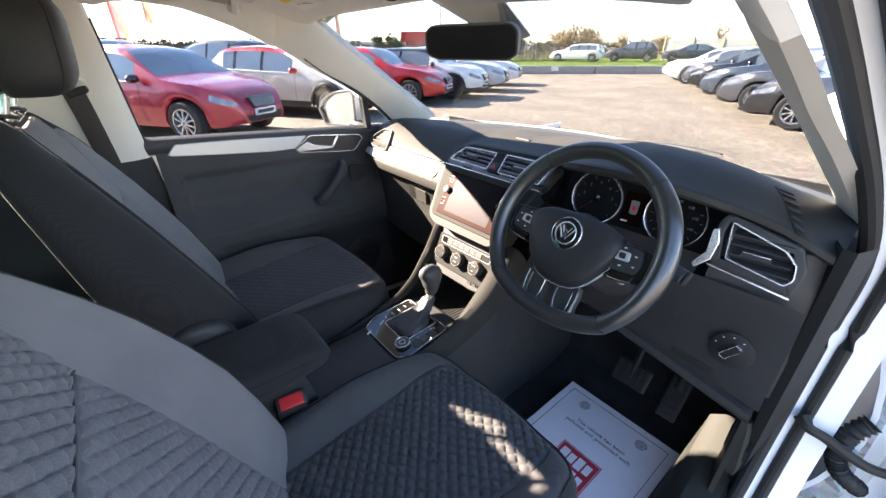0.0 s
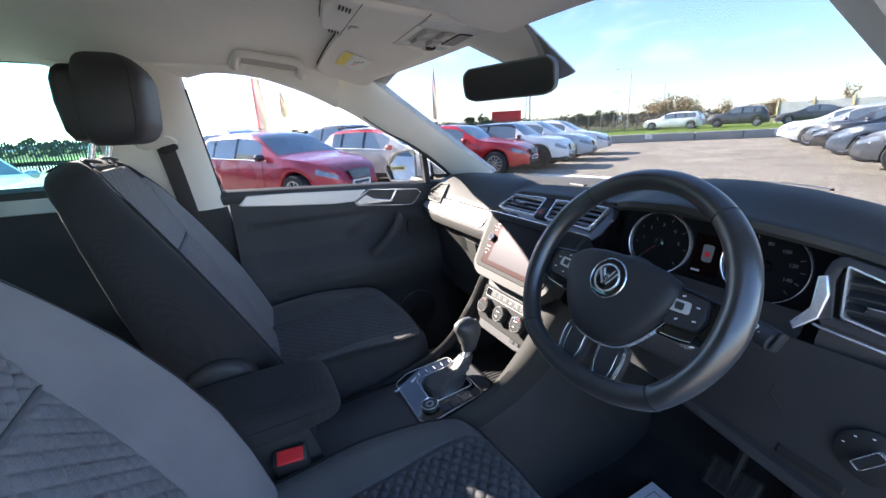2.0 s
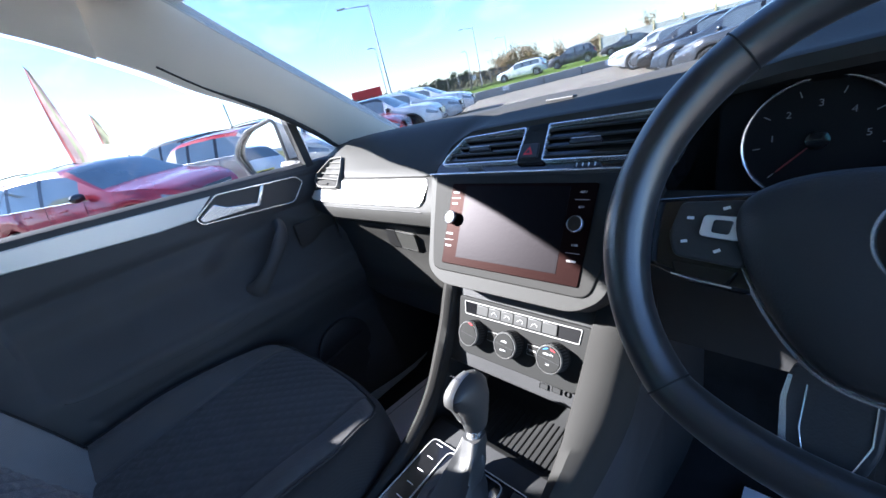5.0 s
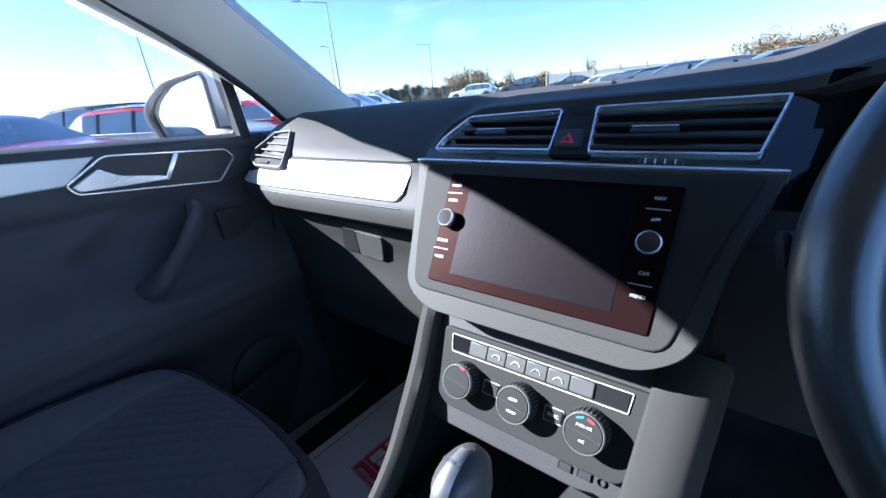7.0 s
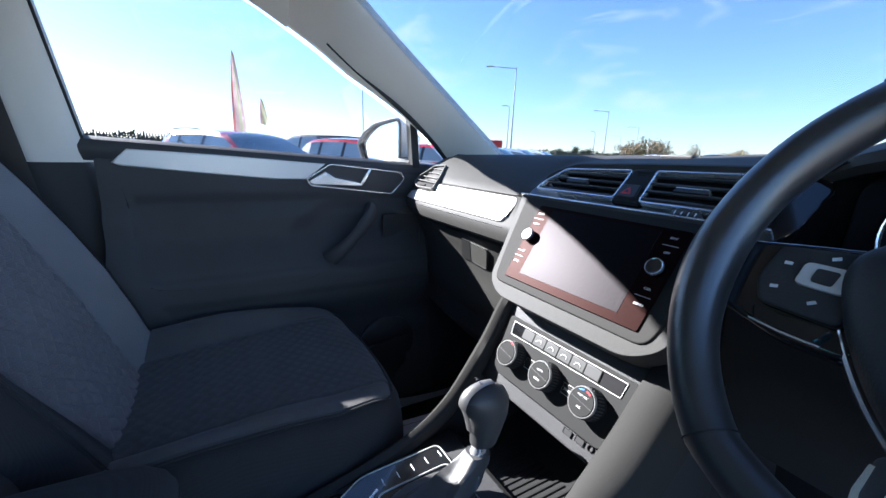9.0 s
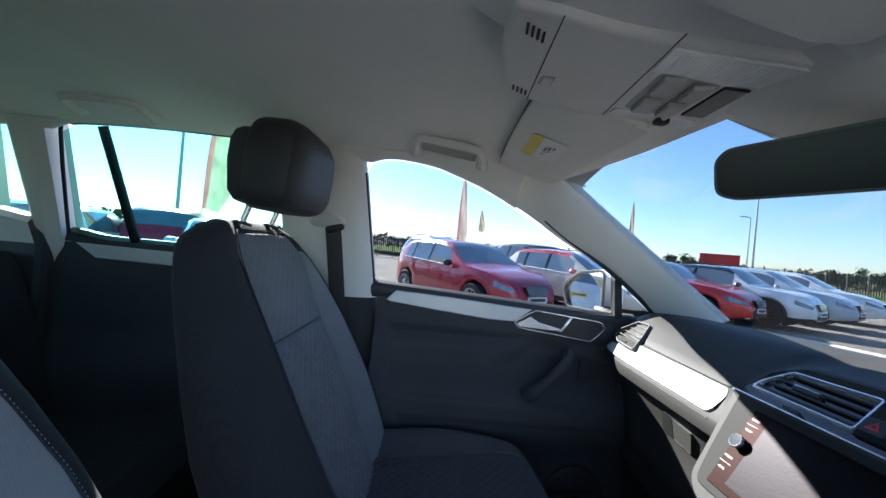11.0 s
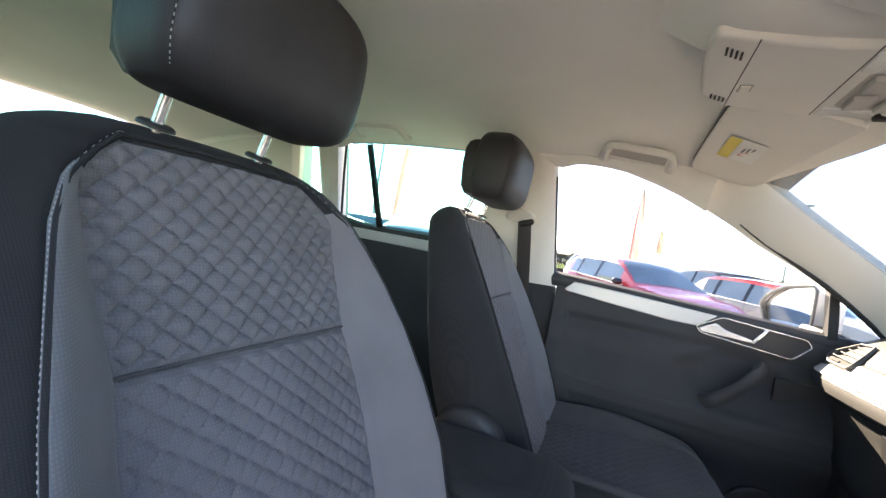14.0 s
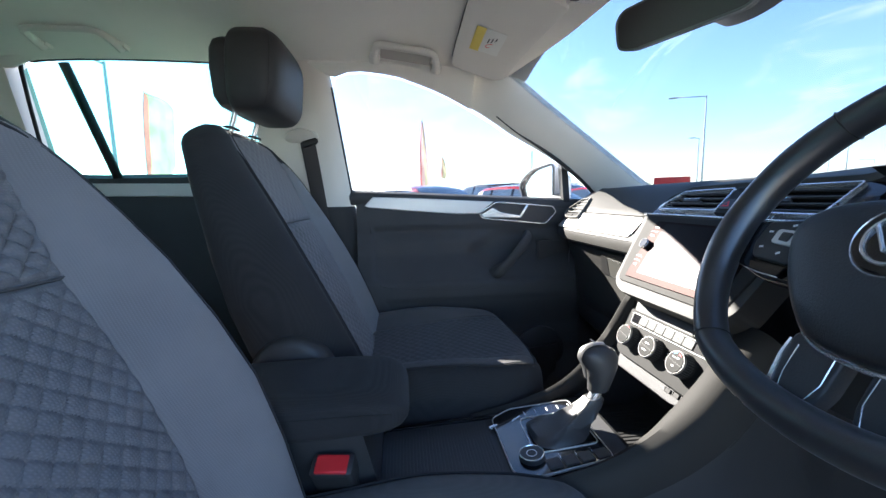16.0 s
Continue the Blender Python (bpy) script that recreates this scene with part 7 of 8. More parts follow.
gt = gn.new("ShaderNodeTexCoord")
gv = gn.new("ShaderNodeTexVoronoi")
gv.inputs["Scale"].default_value = 28.0
gl.new(gt.outputs["Object"], gv.inputs["Vector"])
gm = gn.new("ShaderNodeMixRGB")
gm.blend_type = "MULTIPLY"
gm.inputs[0].default_value = 0.85
gb = gn["Principled BSDF"]
gsrc = gb.inputs["Base Color"].links[0].from_socket
ghs = gn.new("ShaderNodeHueSaturation")
ghs.inputs["Saturation"].default_value = 0.25
ghs.inputs["Value"].default_value = 1.9
gl.new(gv.outputs["Color"], ghs.inputs["Color"])
gl.new(gsrc, gm.inputs[1])
gl.new(ghs.outputs["Color"], gm.inputs[2])
# Darkens towards stone edges: shade of the gaps put into the colour.
gw = gn.new("ShaderNodeTexVoronoi")
gw.inputs["Scale"].default_value = 15.0
gl.new(gt.outputs["Object"], gw.inputs["Vector"])
gr = gn.new("ShaderNodeMapRange")
gr.inputs["From Min"].default_value, gr.inputs["From Max"].default_value = 0.15, 0.75
gr.inputs["To Min"].default_value, gr.inputs["To Max"].default_value = 1.18, 0.42
gl.new(gw.outputs["Distance"], gr.inputs["Value"])
g2 = gn.new("ShaderNodeMixRGB")
g2.blend_type = "MULTIPLY"
g2.inputs[0].default_value = 0.38
gl.new(gm.outputs["Color"], g2.inputs[1])
gl.new(gr.outputs["Result"], g2.inputs[2])
gl.new(g2.outputs["Color"], gb.inputs["Base Color"])
GRASS = mat("rough_grass", (0.13, 0.19, 0.035), 0.95, grain=0.9, grain_size=0.06, vary=0.3, vary_size=1.2, spec=0.1)
CONCRETE = mat("weathered_concrete", (0.30, 0.30, 0.29), 0.9, grain=0.6, grain_size=0.01, vary=0.15, vary_size=0.3)
# Distance haze over the hills is put into this blue-grey.
HILL = mat("haze_tinted_hills", (0.20, 0.24, 0.27), 1.0, vary=0.2, vary_size=60.0, spec=0.0)
FIELD = mat("far_fields", (0.17, 0.17, 0.10), 1.0, vary=0.35, vary_size=25.0, spec=0.0)
STEEL = mat("galvanised_steel", (0.42, 0.43, 0.44), 0.5, metal=0.6, vary=0.1)
FENCE = mat("dark_fence_steel", (0.05, 0.05, 0.05), 0.6, vary=0.15)
TIMBER = mat("pale_fence_timber", (0.42, 0.36, 0.22), 0.85, grain=0.5, grain_size=0.01, vary=0.2, vary_size=0.3)

bm = bmesh.new()
rings = [0.0, 3, 6, 10, 16, 26, 45, 90, 200, 500, 1400, 2600]
prev = None
for r in rings:
    row = [bm.verts.new((r * math.cos(a) + random.uniform(-0.02, 0.02) * min(r, 1), r * math.sin(a), -0.02 * (r > 1) * random.random())) for a in np.linspace(0, 2 * math.pi, 48, endpoint=False)] if r else [bm.verts.new((0, 0, 0))]
    if prev is not None:
        for i in range(48):
            if len(prev) == 1:
                bm.faces.new((prev[0], row[i], row[(i + 1) % 48]))
            else:
                bm.faces.new((prev[i], prev[(i + 1) % 48], row[(i + 1) % 48], row[i]))
    prev = row
solo("ground", bm, GRAVEL, "pale loose gravel car park surface", "ground", kind="structure")

# raised grass beyond the concrete kerb blocks
A, B = Vector((-17.6, 19.4)), Vector((-9.6, 29.1))
along_wall = (B - A).normalized()
away = Vector((-along_wall.y, along_wall.x))
bm = bmesh.new()
g0, g1 = A - along_wall * 60, B + along_wall * 60
rows = []
for d, z in ((0.5, 0.36), (6, 0.30), (14, 0.32), (26, 0.35), (27, -0.05)):
    rows.append([(p.x, p.y, z) for p in [(g0 + (g1 - g0) * k / 20 + away * d) for k in range(21)]])
solo("ground_grass_bank", loft(rows), GRASS, "bright rough grass bank behind the concrete blocks", "grass", kind="structure")
rows = [[(r * math.sin(a), r * math.cos(a), z) for a in np.linspace(-2.6, 1.0, 60)] for r, z in ((62, -0.02), (64, 0.05), (180, 0.1), (700, 0.6))]
solo("ground_far_fields", loft(rows), FIELD, "dull winter fields in the distance", "field", kind="structure")
rows = []
for r, f in ((1500, 0), (1560, 0.6), (1700, 1)):
    rows.append([(r * math.sin(a), r * math.cos(a), -1 + f * (18 + 14 * noise.noise((a * 3, 0, 0)) + 8 * noise.noise((a * 9, 3, 0)))) for a in np.linspace(-3.1, 1.4, 140)])
solo("backdrop_hills", loft(rows), HILL, "low hills on the horizon, haze in their colour", "hills", kind="structure")

blk = solo("concrete_block", box((0, 0, 0.22), 2.4, 0.55, 0.46, 0.03), CONCRETE, "grey weathered concrete barrier block on the gravel", "barrier block", group="barrier blocks")
ang = math.degrees(math.atan2(along_wall.y, along_wall.x))
n_blk = 16
for k in range(n_blk):
    p = A + along_wall * (-10 + 2.45 * k)
    if k == 0:
        blk.matrix_basis = pose(p.x, p.y, 0, 0, 0, ang)
    else:
        copy_thing(blk, pose(p.x, p.y, 0, 0, 0, ang + random.uniform(-1, 1)))
sign = solo("block_sign", box((0, -0.285, 0.30), 0.42, 0.012, 0.24, 0.004), LABEL, "small white sign fixed to a barrier block", "sign", group="block signs")
for i, k in enumerate((5.5, 8.2, 11.4)):
    p = A + along_wall * (-10 + 2.45 * k)
    m = pose(p.x, p.y, 0, 0, 0, ang)
    if i == 0:
        sign.matrix_basis = m
    else:
        copy_thing(sign, m)

# ---- parked cars ----
CAR_GLASS = mat("dark_car_glass", (0.21, 0.25, 0.265), 0.03, metal=0.6, vary=0.15, vary_size=0.5, spec=0.7)
TYRE = mat("tyre_rubber", (0.022, 0.022, 0.022), 0.8, vary=0.15, vary_size=0.1)
ALLOY = mat("alloy_wheel", (0.55, 0.55, 0.56), 0.3, metal=0.8)
DARK_ALLOY = mat("black_alloy_wheel", (0.05, 0.05, 0.055), 0.3, metal=0.5)
LAMP_CLEAR = mat("headlamp_lens", (0.26, 0.28, 0.30), 0.08, metal=0.5, vary=0.6, vary_size=0.12)
LAMP_RED = mat("tail_lamp_lens", (0.35, 0.01, 0.015), 0.12, vary=0.15, vary_size=0.1)
PLATE_W = mat("number_plate_white", (0.75, 0.75, 0.72), 0.5)
PLATE_Y = mat("number_plate_yellow", (0.75, 0.55, 0.05), 0.5)
PAINTS = {}


def paint(name, color):
    if name not in PAINTS:
        PAINTS[name] = mat("paint_" + name, color, 0.28, metal=0.15, vary=0.04, vary_size=0.8, spec=0.5, coat=0.8)
    return PAINTS[name]


SHAPES = {
    "hatch": dict(L=4.25, W=1.80, top=[(0, 0.50), (0.012, 0.80), (0.03, 0.98), (0.06, 1.12), (0.12, 1.36), (0.17, 1.425), (0.28, 1.455), (0.40, 1.455), (0.50, 1.425), (0.55, 1.385), (0.715, 0.985), (0.76, 0.955), (0.86, 0.90), (0.94, 0.80), (0.98, 0.68), (1.0, 0.50)],
                  belt=[(0, 0.90), (0.15, 0.98), (0.40, 0.945), (0.70, 0.90), (0.85, 0.84), (1, 0.6)], roof=(0.19, 0.53), cowl=0.70, tail=(0.05, 0.13), wins=[(0.16, 0.23), (0.25, 0.405), (0.425, 0.60)]),
    "suv": dict(L=4.40, W=1.84, top=[(0, 0.55), (0.012, 0.90), (0.03, 1.08), (0.06, 1.24), (0.11, 1.52), (0.16, 1.60), (0.28, 1.635), (0.42, 1.635), (0.51, 1.60), (0.56, 1.55), (0.705, 1.13), (0.75, 1.09), (0.86, 1.04), (0.94, 0.94), (0.98, 0.78), (1.0, 0.55)],
                belt=[(0, 1.02), (0.15, 1.12), (0.40, 1.08), (0.70, 1.03), (0.85, 0.96), (1, 0.7)], roof=(0.18, 0.535), cowl=0.69, tail=(0.05, 0.12), wins=[(0.15, 0.23), (0.25, 0.41), (0.43, 0.60)]),
    "estate": dict(L=4.70, W=1.82, top=[(0, 0.50), (0.012, 0.84), (0.03, 1.02), (0.05, 1.16), (0.09, 1.36), (0.14, 1.43), (0.28, 1.465), (0.44, 1.465), (0.53, 1.43), (0.57, 1.39), (0.715, 0.99), (0.76, 0.96), (0.86, 0.90), (0.94, 0.80), (0.98, 0.68), (1.0, 0.50)],
                   belt=[(0, 0.92), (0.15, 0.98), (0.40, 0.95), (0.70, 0.91), (0.85, 0.84), (1, 0.6)], roof=(0.16, 0.55), cowl=0.70, tail=(0.045, 0.10), wins=[(0.11, 0.25), (0.27, 0.42), (0.44, 0.61)]),
    "saloon": dict(L=4.65, W=1.84, top=[(0, 0.50), (0.012, 0.86), (0.03, 0.98), (0.10, 1.04), (0.20, 1.24), (0.28, 1.38), (0.36, 1.425), (0.44, 1.43), (0.52, 1.405), (0.56, 1.37), (0.71, 0.985), (0.75, 0.955), (0.86, 0.90), (0.94, 0.80), (0.98, 0.68), (1.0, 0.50)],
                   belt=[(0, 0.92), (0.15, 0.98), (0.40, 0.95), (0.70, 0.91), (0.85, 0.84), (1, 0.6)], roof=(0.33, 0.54), cowl=0.695, tail=(0.12, 0.29), wins=[(0.23, 0.42), (0.44, 0.60)]),
    "mini": dict(L=3.85, W=1.73, top=[(0, 0.50), (0.012, 0.80), (0.03, 0.98), (0.06, 1.12), (0.10, 1.33), (0.14, 1.385), (0.30, 1.415), (0.45, 1.415), (0.53, 1.385), (0.56, 1.35), (0.68, 0.99), (0.72, 0.965), (0.86, 0.92), (0.94, 0.84), (0.98, 0.70), (1.0, 0.50)],
                 belt=[(0, 0.90), (0.15, 0.95), (0.40, 0.94), (0.68, 0.92), (0.85, 0.86), (1, 0.6)], roof=(0.16, 0.545), cowl=0.67, tail=(0.05, 0.11), wins=[(0.12, 0.33), (0.35, 0.585)]),
}


def parked_car(x, y, turn, shape, body, label, z=0.0, roof=None, mirrors=None, cladding=False, rim=ALLOY, spokes=5, rails=False):
    S = SHAPES[shape]
    L, W = S["L"], S["W"]
    car = thing("parked_car", label, "car", group="parked cars", at=(0, 0, 0))
    wz, ra = 0.325, 0.375
    fw, rw = L * 0.5 - 0.86, -L * 0.5 + 0.80
    st = set(np.round(np.linspace(0, 1, 34), 4))
    for wx in (fw, rw):
        for k in np.linspace(-1, 1, 11):
            st.add(round((wx + ra * k) / L + 0.5, 4))
    for a, b in S["wins"]:
        st.update((a, b))
    st.update((S["roof"][0], S["roof"][1], S["cowl"], S["tail"][0], S["tail"][1], 0.905, 0.985, 0.05, 0.99, 0.01))
    st = sorted(st)
    grid = []
    for f in st:
        s = (f - 0.5) * L
        zt = lerp_rows(S["top"], f)[0]
        zb = 0.24 + 0.06 * ease((abs(f - 0.5) - 0.42) / 0.08)
        for wx in (fw, rw):
            d = abs(s - wx)
            if d < ra:
                zb = max(zb, wz + math.sqrt(ra * ra - d * d) * 0.98)
        belt = min(lerp_rows(S["belt"], f)[0], zt - 0.02)
        zb = min(zb, belt - 0.06)
        gh = zt - belt
        e = abs(f - 0.5) * 2
        w = W / 2 * (1 - (0.44 * e ** 5 if f > 0.5 else 0.20 * e ** 7) - 0.03 * e ** 2)
        x6 = w * (0.965 - 0.26 * min(1, gh / 0.5))
        half = [(w * 0.93, zb), (w * 0.985, zb + 0.18 * (belt - zb)), (w * 1.0, zb + 0.50 * (belt - zb)), (w * 0.985, zb + 0.80 * (belt - zb)), (w * 0.95, belt),
                (w * 0.95 + (x6 - w * 0.95) * 0.42 + 0.012 * min(1, gh / 0.4), belt + gh * 0.42), (w * 0.95 + (x6 - w * 0.95) * 0.80 + 0.010 * min(1, gh / 0.4), zt - 0.105 * min(1, gh / 0.5)),
                (x6 * 0.97, zt - 0.035 * min(1, gh / 0.3)), (x6 * 0.62, zt - 0.004), (0, zt + 0.012)]
        grid.append([(s, yy, zz) for yy, zz in half] + [(s, -yy, zz) for yy, zz in half[-2::-1]])
    buckets = {}
    nc = len(grid[0])

    def kind(i, c):
        f = (st[i] + st[i + 1]) / 2
        cc = c if c < 9 else 17 - c
        side = "l" if c < 9 else "r"
        if cc in (4, 5):
            for k, (a, b) in enumerate(S["wins"]):
                if a < f < b:
                    return ("side_window", side + str(k))
            if S["wins"][0][0] < f < S["wins"][-1][1]:
                return ("door_pillar", side)
        if cc in (7, 8):
            if S["roof"][1] < f < S["cowl"]:
                return ("windscreen", "")
            if S["tail"][0] < f < S["tail"][1]:
                return ("tail_window", "")
        if cc == 3 and 0.905 < f < 0.985:
            return ("headlamp", side)
        if cc in (3,) and 0.01 < f < 0.05:
            return ("tail_lamp", side)
        if roof and cc in (7, 8) and S["tail"][0] < f < S["roof"][1] + 0.02:
            return ("roof_panel", "")
        if roof and cc == 6 and S["tail"][0] < f < S["roof"][1] + 0.02:
            return ("roof_panel", "")
        if cladding and cc == 0:
            return ("cladding", side)
        return ("body", "")
    for i in range(len(st) - 1):
        for c in range(nc - 1):
            buckets.setdefault(kind(i, c), []).append((i, c))
    mats = {"door_pillar": GLOSS, "side_window": CAR_GLASS, "windscreen": CAR_GLASS, "tail_window": CAR_GLASS, "headlamp": LAMP_CLEAR, "tail_lamp": LAMP_RED, "body": body, "roof_panel": roof or body, "cladding": RUBBER}
    M = pose(x, y, z, 0, 0, turn)
    for (nm, tag), cells in buckets.items():
        bm = bmesh.new()
        vs = {}
        def vert(i, c):
            if (i, c) not in vs:
                vs[(i, c)] = bm.verts.new(grid[i][c])
            return vs[(i, c)]
        for i, c in cells:
            bm.faces.new((vert(i, c), vert(i, c + 1), vert(i + 1, c + 1), vert(i + 1, c)))
        if nm == "body":
            bm.faces.new([vert(0, c) for c in range(nc)])
            bm.faces.new([vert(len(st) - 1, c) for c in range(nc)][::-1])
        bmesh.ops.remove_doubles(bm, verts=bm.verts[:], dist=1e-5)
        bm.transform(M)
        part(nm, bm, mats[nm], car)
    # dark lower inside, grille, intake, plates
    def add(nm, bm, m_, parent=car, lab=""):
        bm.transform(M)
        return part(nm, bm, m_, parent, lab)
    add("underside", box((0, 0, 0.45), L * 0.86, W * 0.72, 0.36, 0.05), RUBBER)
    add("grille", plate(axes((L / 2 - 0.020, 0, 0.60), (0, 1, 0), (-0.22, 0, 1)), rounded([(-0.30, 0.10), (0.30, 0.10), (0.24, -0.08), (-0.24, -0.08)], 0.04), -0.05, 0.03, 0.006), GLOSS, lab="black front grille")
    for k in range(4):
        add("grille_bar", box((L / 2 + 0.012 - 0.02 * (k - 1.5) * 0.4, 0, 0.548 + 0.036 * k), 0.012, 0.46 + 0.03 * k, 0.004, 0.001), CHROME)
    add("intake", plate(axes((L / 2 - 0.02, 0, 0.37), (0, 1, 0), (-0.05, 0, 1)), rounded([(-0.44, 0.05), (0.44, 0.05), (0.38, -0.06), (-0.38, -0.06)], 0.03), -0.05, 0.025, 0.006), RUBBER)
    add("number_plate", box((L / 2 + 0.020, 0, 0.455), 0.012, 0.50, 0.11, 0.004), PLATE_W, lab="white front number plate")
    add("plate_bar", box((L / 2 + 0.027, 0, 0.455), 0.003, 0.40, 0.055, 0), INK)
    add("number_plate", box((-L / 2 + 0.015, 0, 0.76), 0.012, 0.50, 0.11, 0.004), PLATE_Y, lab="yellow rear number plate")
    add("plate_bar", box((-L / 2 + 0.008, 0, 0.76), 0.003, 0.40, 0.055, 0), INK)
    mz = lerp_rows(S["belt"], 0.62)[0] + 0.06
    mx = (0.625 - 0.5) * L
    for s in (1, -1):
        bmm = lathe(pose(0, 0, 0), [(0.02, -0.10), (0.075, -0.07), (0.09, 0.0), (0.075, 0.07), (0.02, 0.10)], 12)
        bmm.transform(pose(mx, s * (W / 2 + 0.045), mz, 90) @ Matrix.Diagonal((0.8, 0.75, 1.0, 1)))
        add("mirror", bmm, mirrors or body, lab="door mirror")
        for k in (0.33, 0.51):
            add("door_handle", box(((k - 0.5) * L, s * (W / 2 * 0.985), lerp_rows(S["belt"], k)[0] - 0.10), 0.16, 0.03, 0.025, 0.008), body)
        for k in (0.425, 0.615):
            bl = lerp_rows(S["belt"], k)[0]
            wk = W / 2 * (1 - 0.03 * (abs(k - 0.5) * 2) ** 2)
            add("door_gap", tube([((k - 0.5) * L, s * wk * q, 0.24 + (bl - 0.24) * h) for q, h in ((0.975, 0.12), (0.986, 0.18), (1.0, 0.50), (0.986, 0.80), (0.952, 0.99))], 0.004, 5), RUBBER)
        add("window_line", tube([((f - 0.5) * L, s * (W / 2 * (1 - 0.20 * (abs(f - 0.5) * 2) ** 7 - 0.03 * (abs(f - 0.5) * 2) ** 2)) * 0.955, lerp_rows(S["belt"], f)[0] + 0.004) for f in np.linspace(S["wins"][0][0], S["wins"][-1][1] + 0.04, 12)], 0.010, 6), CHROME if shape != "suv" else RUBBER)
        if rails:
            add("roof_rail", tube([((f - 0.5) * L, s * W * 0.34, lerp_rows(S["top"], f)[0] + 0.03) for f in np.linspace(0.18, 0.50, 8)], 0.018, 6), GLOSS)
        for wx in (fw, rw):
            wm = pose(wx, s * (W / 2 - 0.115), wz, -90 * s)
            wheel_ = add("wheel", lathe(wm, [(0.20, -0.10), (0.30, -0.105), (0.325, -0.085), (0.328, 0.0), (0.325, 0.085), (0.30, 0.105), (0.225, 0.100), (0.222, 0.02)], 32), TYRE, lab="black tyre")
            r_ = lathe(wm, [(0.226, 0.095), (0.222, 0.105), (0.205, 0.100), (0.200, 0.02), (0.0, 0.02)], 32)
            rr = add("rim", r_, rim, wheel_, "alloy rim")
            dk = lathe(wm, [(0.198, 0.024), (0.198, 0.030), (0.0, 0.030)], 24)
            add("brake_disc", dk, RUBBER, wheel_)
            for k in range(spokes):
                a = 360 / spokes * k + 17
                add("spoke", box(wm @ pose(0, 0, 0.080, 0, 0, a) @ pose(0.115, 0, 0, 0, 6), 0.195, 0.050 if spokes < 8 else 0.026, 0.030, 0.006), rim, wheel_)
            if cladding:
                add("arch_trim", tube([(wx + (ra + 0.02) * math.cos(t), s * (W / 2 * 0.985), wz + (ra + 0.02) * math.sin(t)) for t in np.linspace(-0.15, math.pi + 0.15, 18)], 0.045, 6), RUBBER)
    return car


RED = paint("metallic_red", (0.31, 0.008, 0.030))
RED2 = paint("bright_red", (0.45, 0.010, 0.012))
PEARL = paint("pale_beige_white", (0.55, 0.52, 0.47))
WHITE = paint("white", (0.74, 0.75, 0.76))
ICE = paint("pale_silver_blue", (0.42, 0.48, 0.54))
GREY = paint("dark_grey", (0.06, 0.065, 0.075))
SLATE = paint("slate_blue", (0.05, 0.065, 0.09))
BLACK = paint("black", (0.012, 0.012, 0.014))
BLUE = paint("bright_blue", (0.02, 0.16, 0.50))
NAVY = paint("navy_blue", (0.02, 0.06, 0.22))
SILVER_P = paint("silver", (0.40, 0.41, 0.42))
H = 33.0
parked_car(-8.49, 1.01, H, "hatch", RED, "dark red five-door hatchback parked on gravel", mirrors=BLACK, spokes=10)
parked_car(-9.40, 3.90, H, "hatch", PEARL, "pale crossover with red roof and red mirrors", roof=RED2, mirrors=RED2, cladding=True, rails=True)
parked_car(-10.3, 6.45, H, "saloon", RED2, "bright red saloon with silver alloy wheels", spokes=10)
parked_car(-10.35, 8.50, H, "mini", WHITE, "small white hatchback with a black roof", roof=BLACK, mirrors=BLACK, cladding=True, rim=DARK_ALLOY, spokes=10)
parked_car(-11.64, 10.6, H, "hatch", ICE, "pale silver-blue hatchback with bright wheels", spokes=10)
parked_car(-13.05, 13.0, H, "hatch", WHITE, "white hatchback at the end of the row", spokes=5)
parked_car(-14.6, 0.6, H, "suv", NAVY, "navy blue off-roader in the second row", rails=True)
parked_car(-14.2, 3.3, H + 180, "suv", BLUE, "bright blue car with a black roof in the second row", roof=BLACK)
parked_car(-15.2, 5.9, H + 180, "suv", SILVER_P, "silver crossover in the second row", rails=True)
for x, y, shp, col, lab, rm in ((-1.30, 14.14, "saloon", GREY, "dark grey saloon with large alloy wheels", ALLOY), (-2.50, 16.3, "estate", SLATE, "slate blue estate with silver wheels", ALLOY), (-3.61, 18.15, "saloon", BLACK, "black saloon parked in the row", ALLOY),
                            (-4.74, 20.05, "hatch", GREY, "dark grey hatchback parked in the row", ALLOY), (-5.9, 22.0, "estate", SILVER_P, "silver estate parked in the row", ALLOY), (-7.1, 24.0, "saloon", WHITE, "white saloon at the far end of the row", ALLOY),
                            (-0.1, 12.1, "saloon", BLACK, "black saloon near the start of the row", ALLOY), (1.1, 10.1, "hatch", WHITE, "white hatchback at the start of the row", ALLOY), (3.2, 23.0, "suv", GREY, "tall grey off-roader behind the row", ALLOY)):
    parked_car(x + 0.35, y - 0.90, 189, shp, col, lab, spokes=10, rim=rm)
parked_car(-22.5, 35.0, 200, "estate", WHITE, "white estate on the grass bank", z=0.30)
parked_car(-19.2, 38.6, 203, "suv", GREY, "dark blue-grey off-roader on the grass bank", z=0.31)
parked_car(-15.6, 42.3, 206, "saloon", GREY, "dark grey saloon on the grass bank", z=0.32)
parked_car(-10.6, -7.0, 205, "suv", RED, "dark red crossover with its tail to the row", spokes=5)
parked_car(-7.3, -3.75, H, "saloon", ICE, "pale silver-blue saloon parked beside the row")
parked_car(-8.2, -7.6, 200, "hatch", WHITE, "white hatchback further along the row")

# ---- poles, flags, fences, far things ----
def at_bearing(deg, dist):
    return (0.74 + dist * math.sin(radians(deg)), 0.1 + dist * math.cos(radians(deg)))


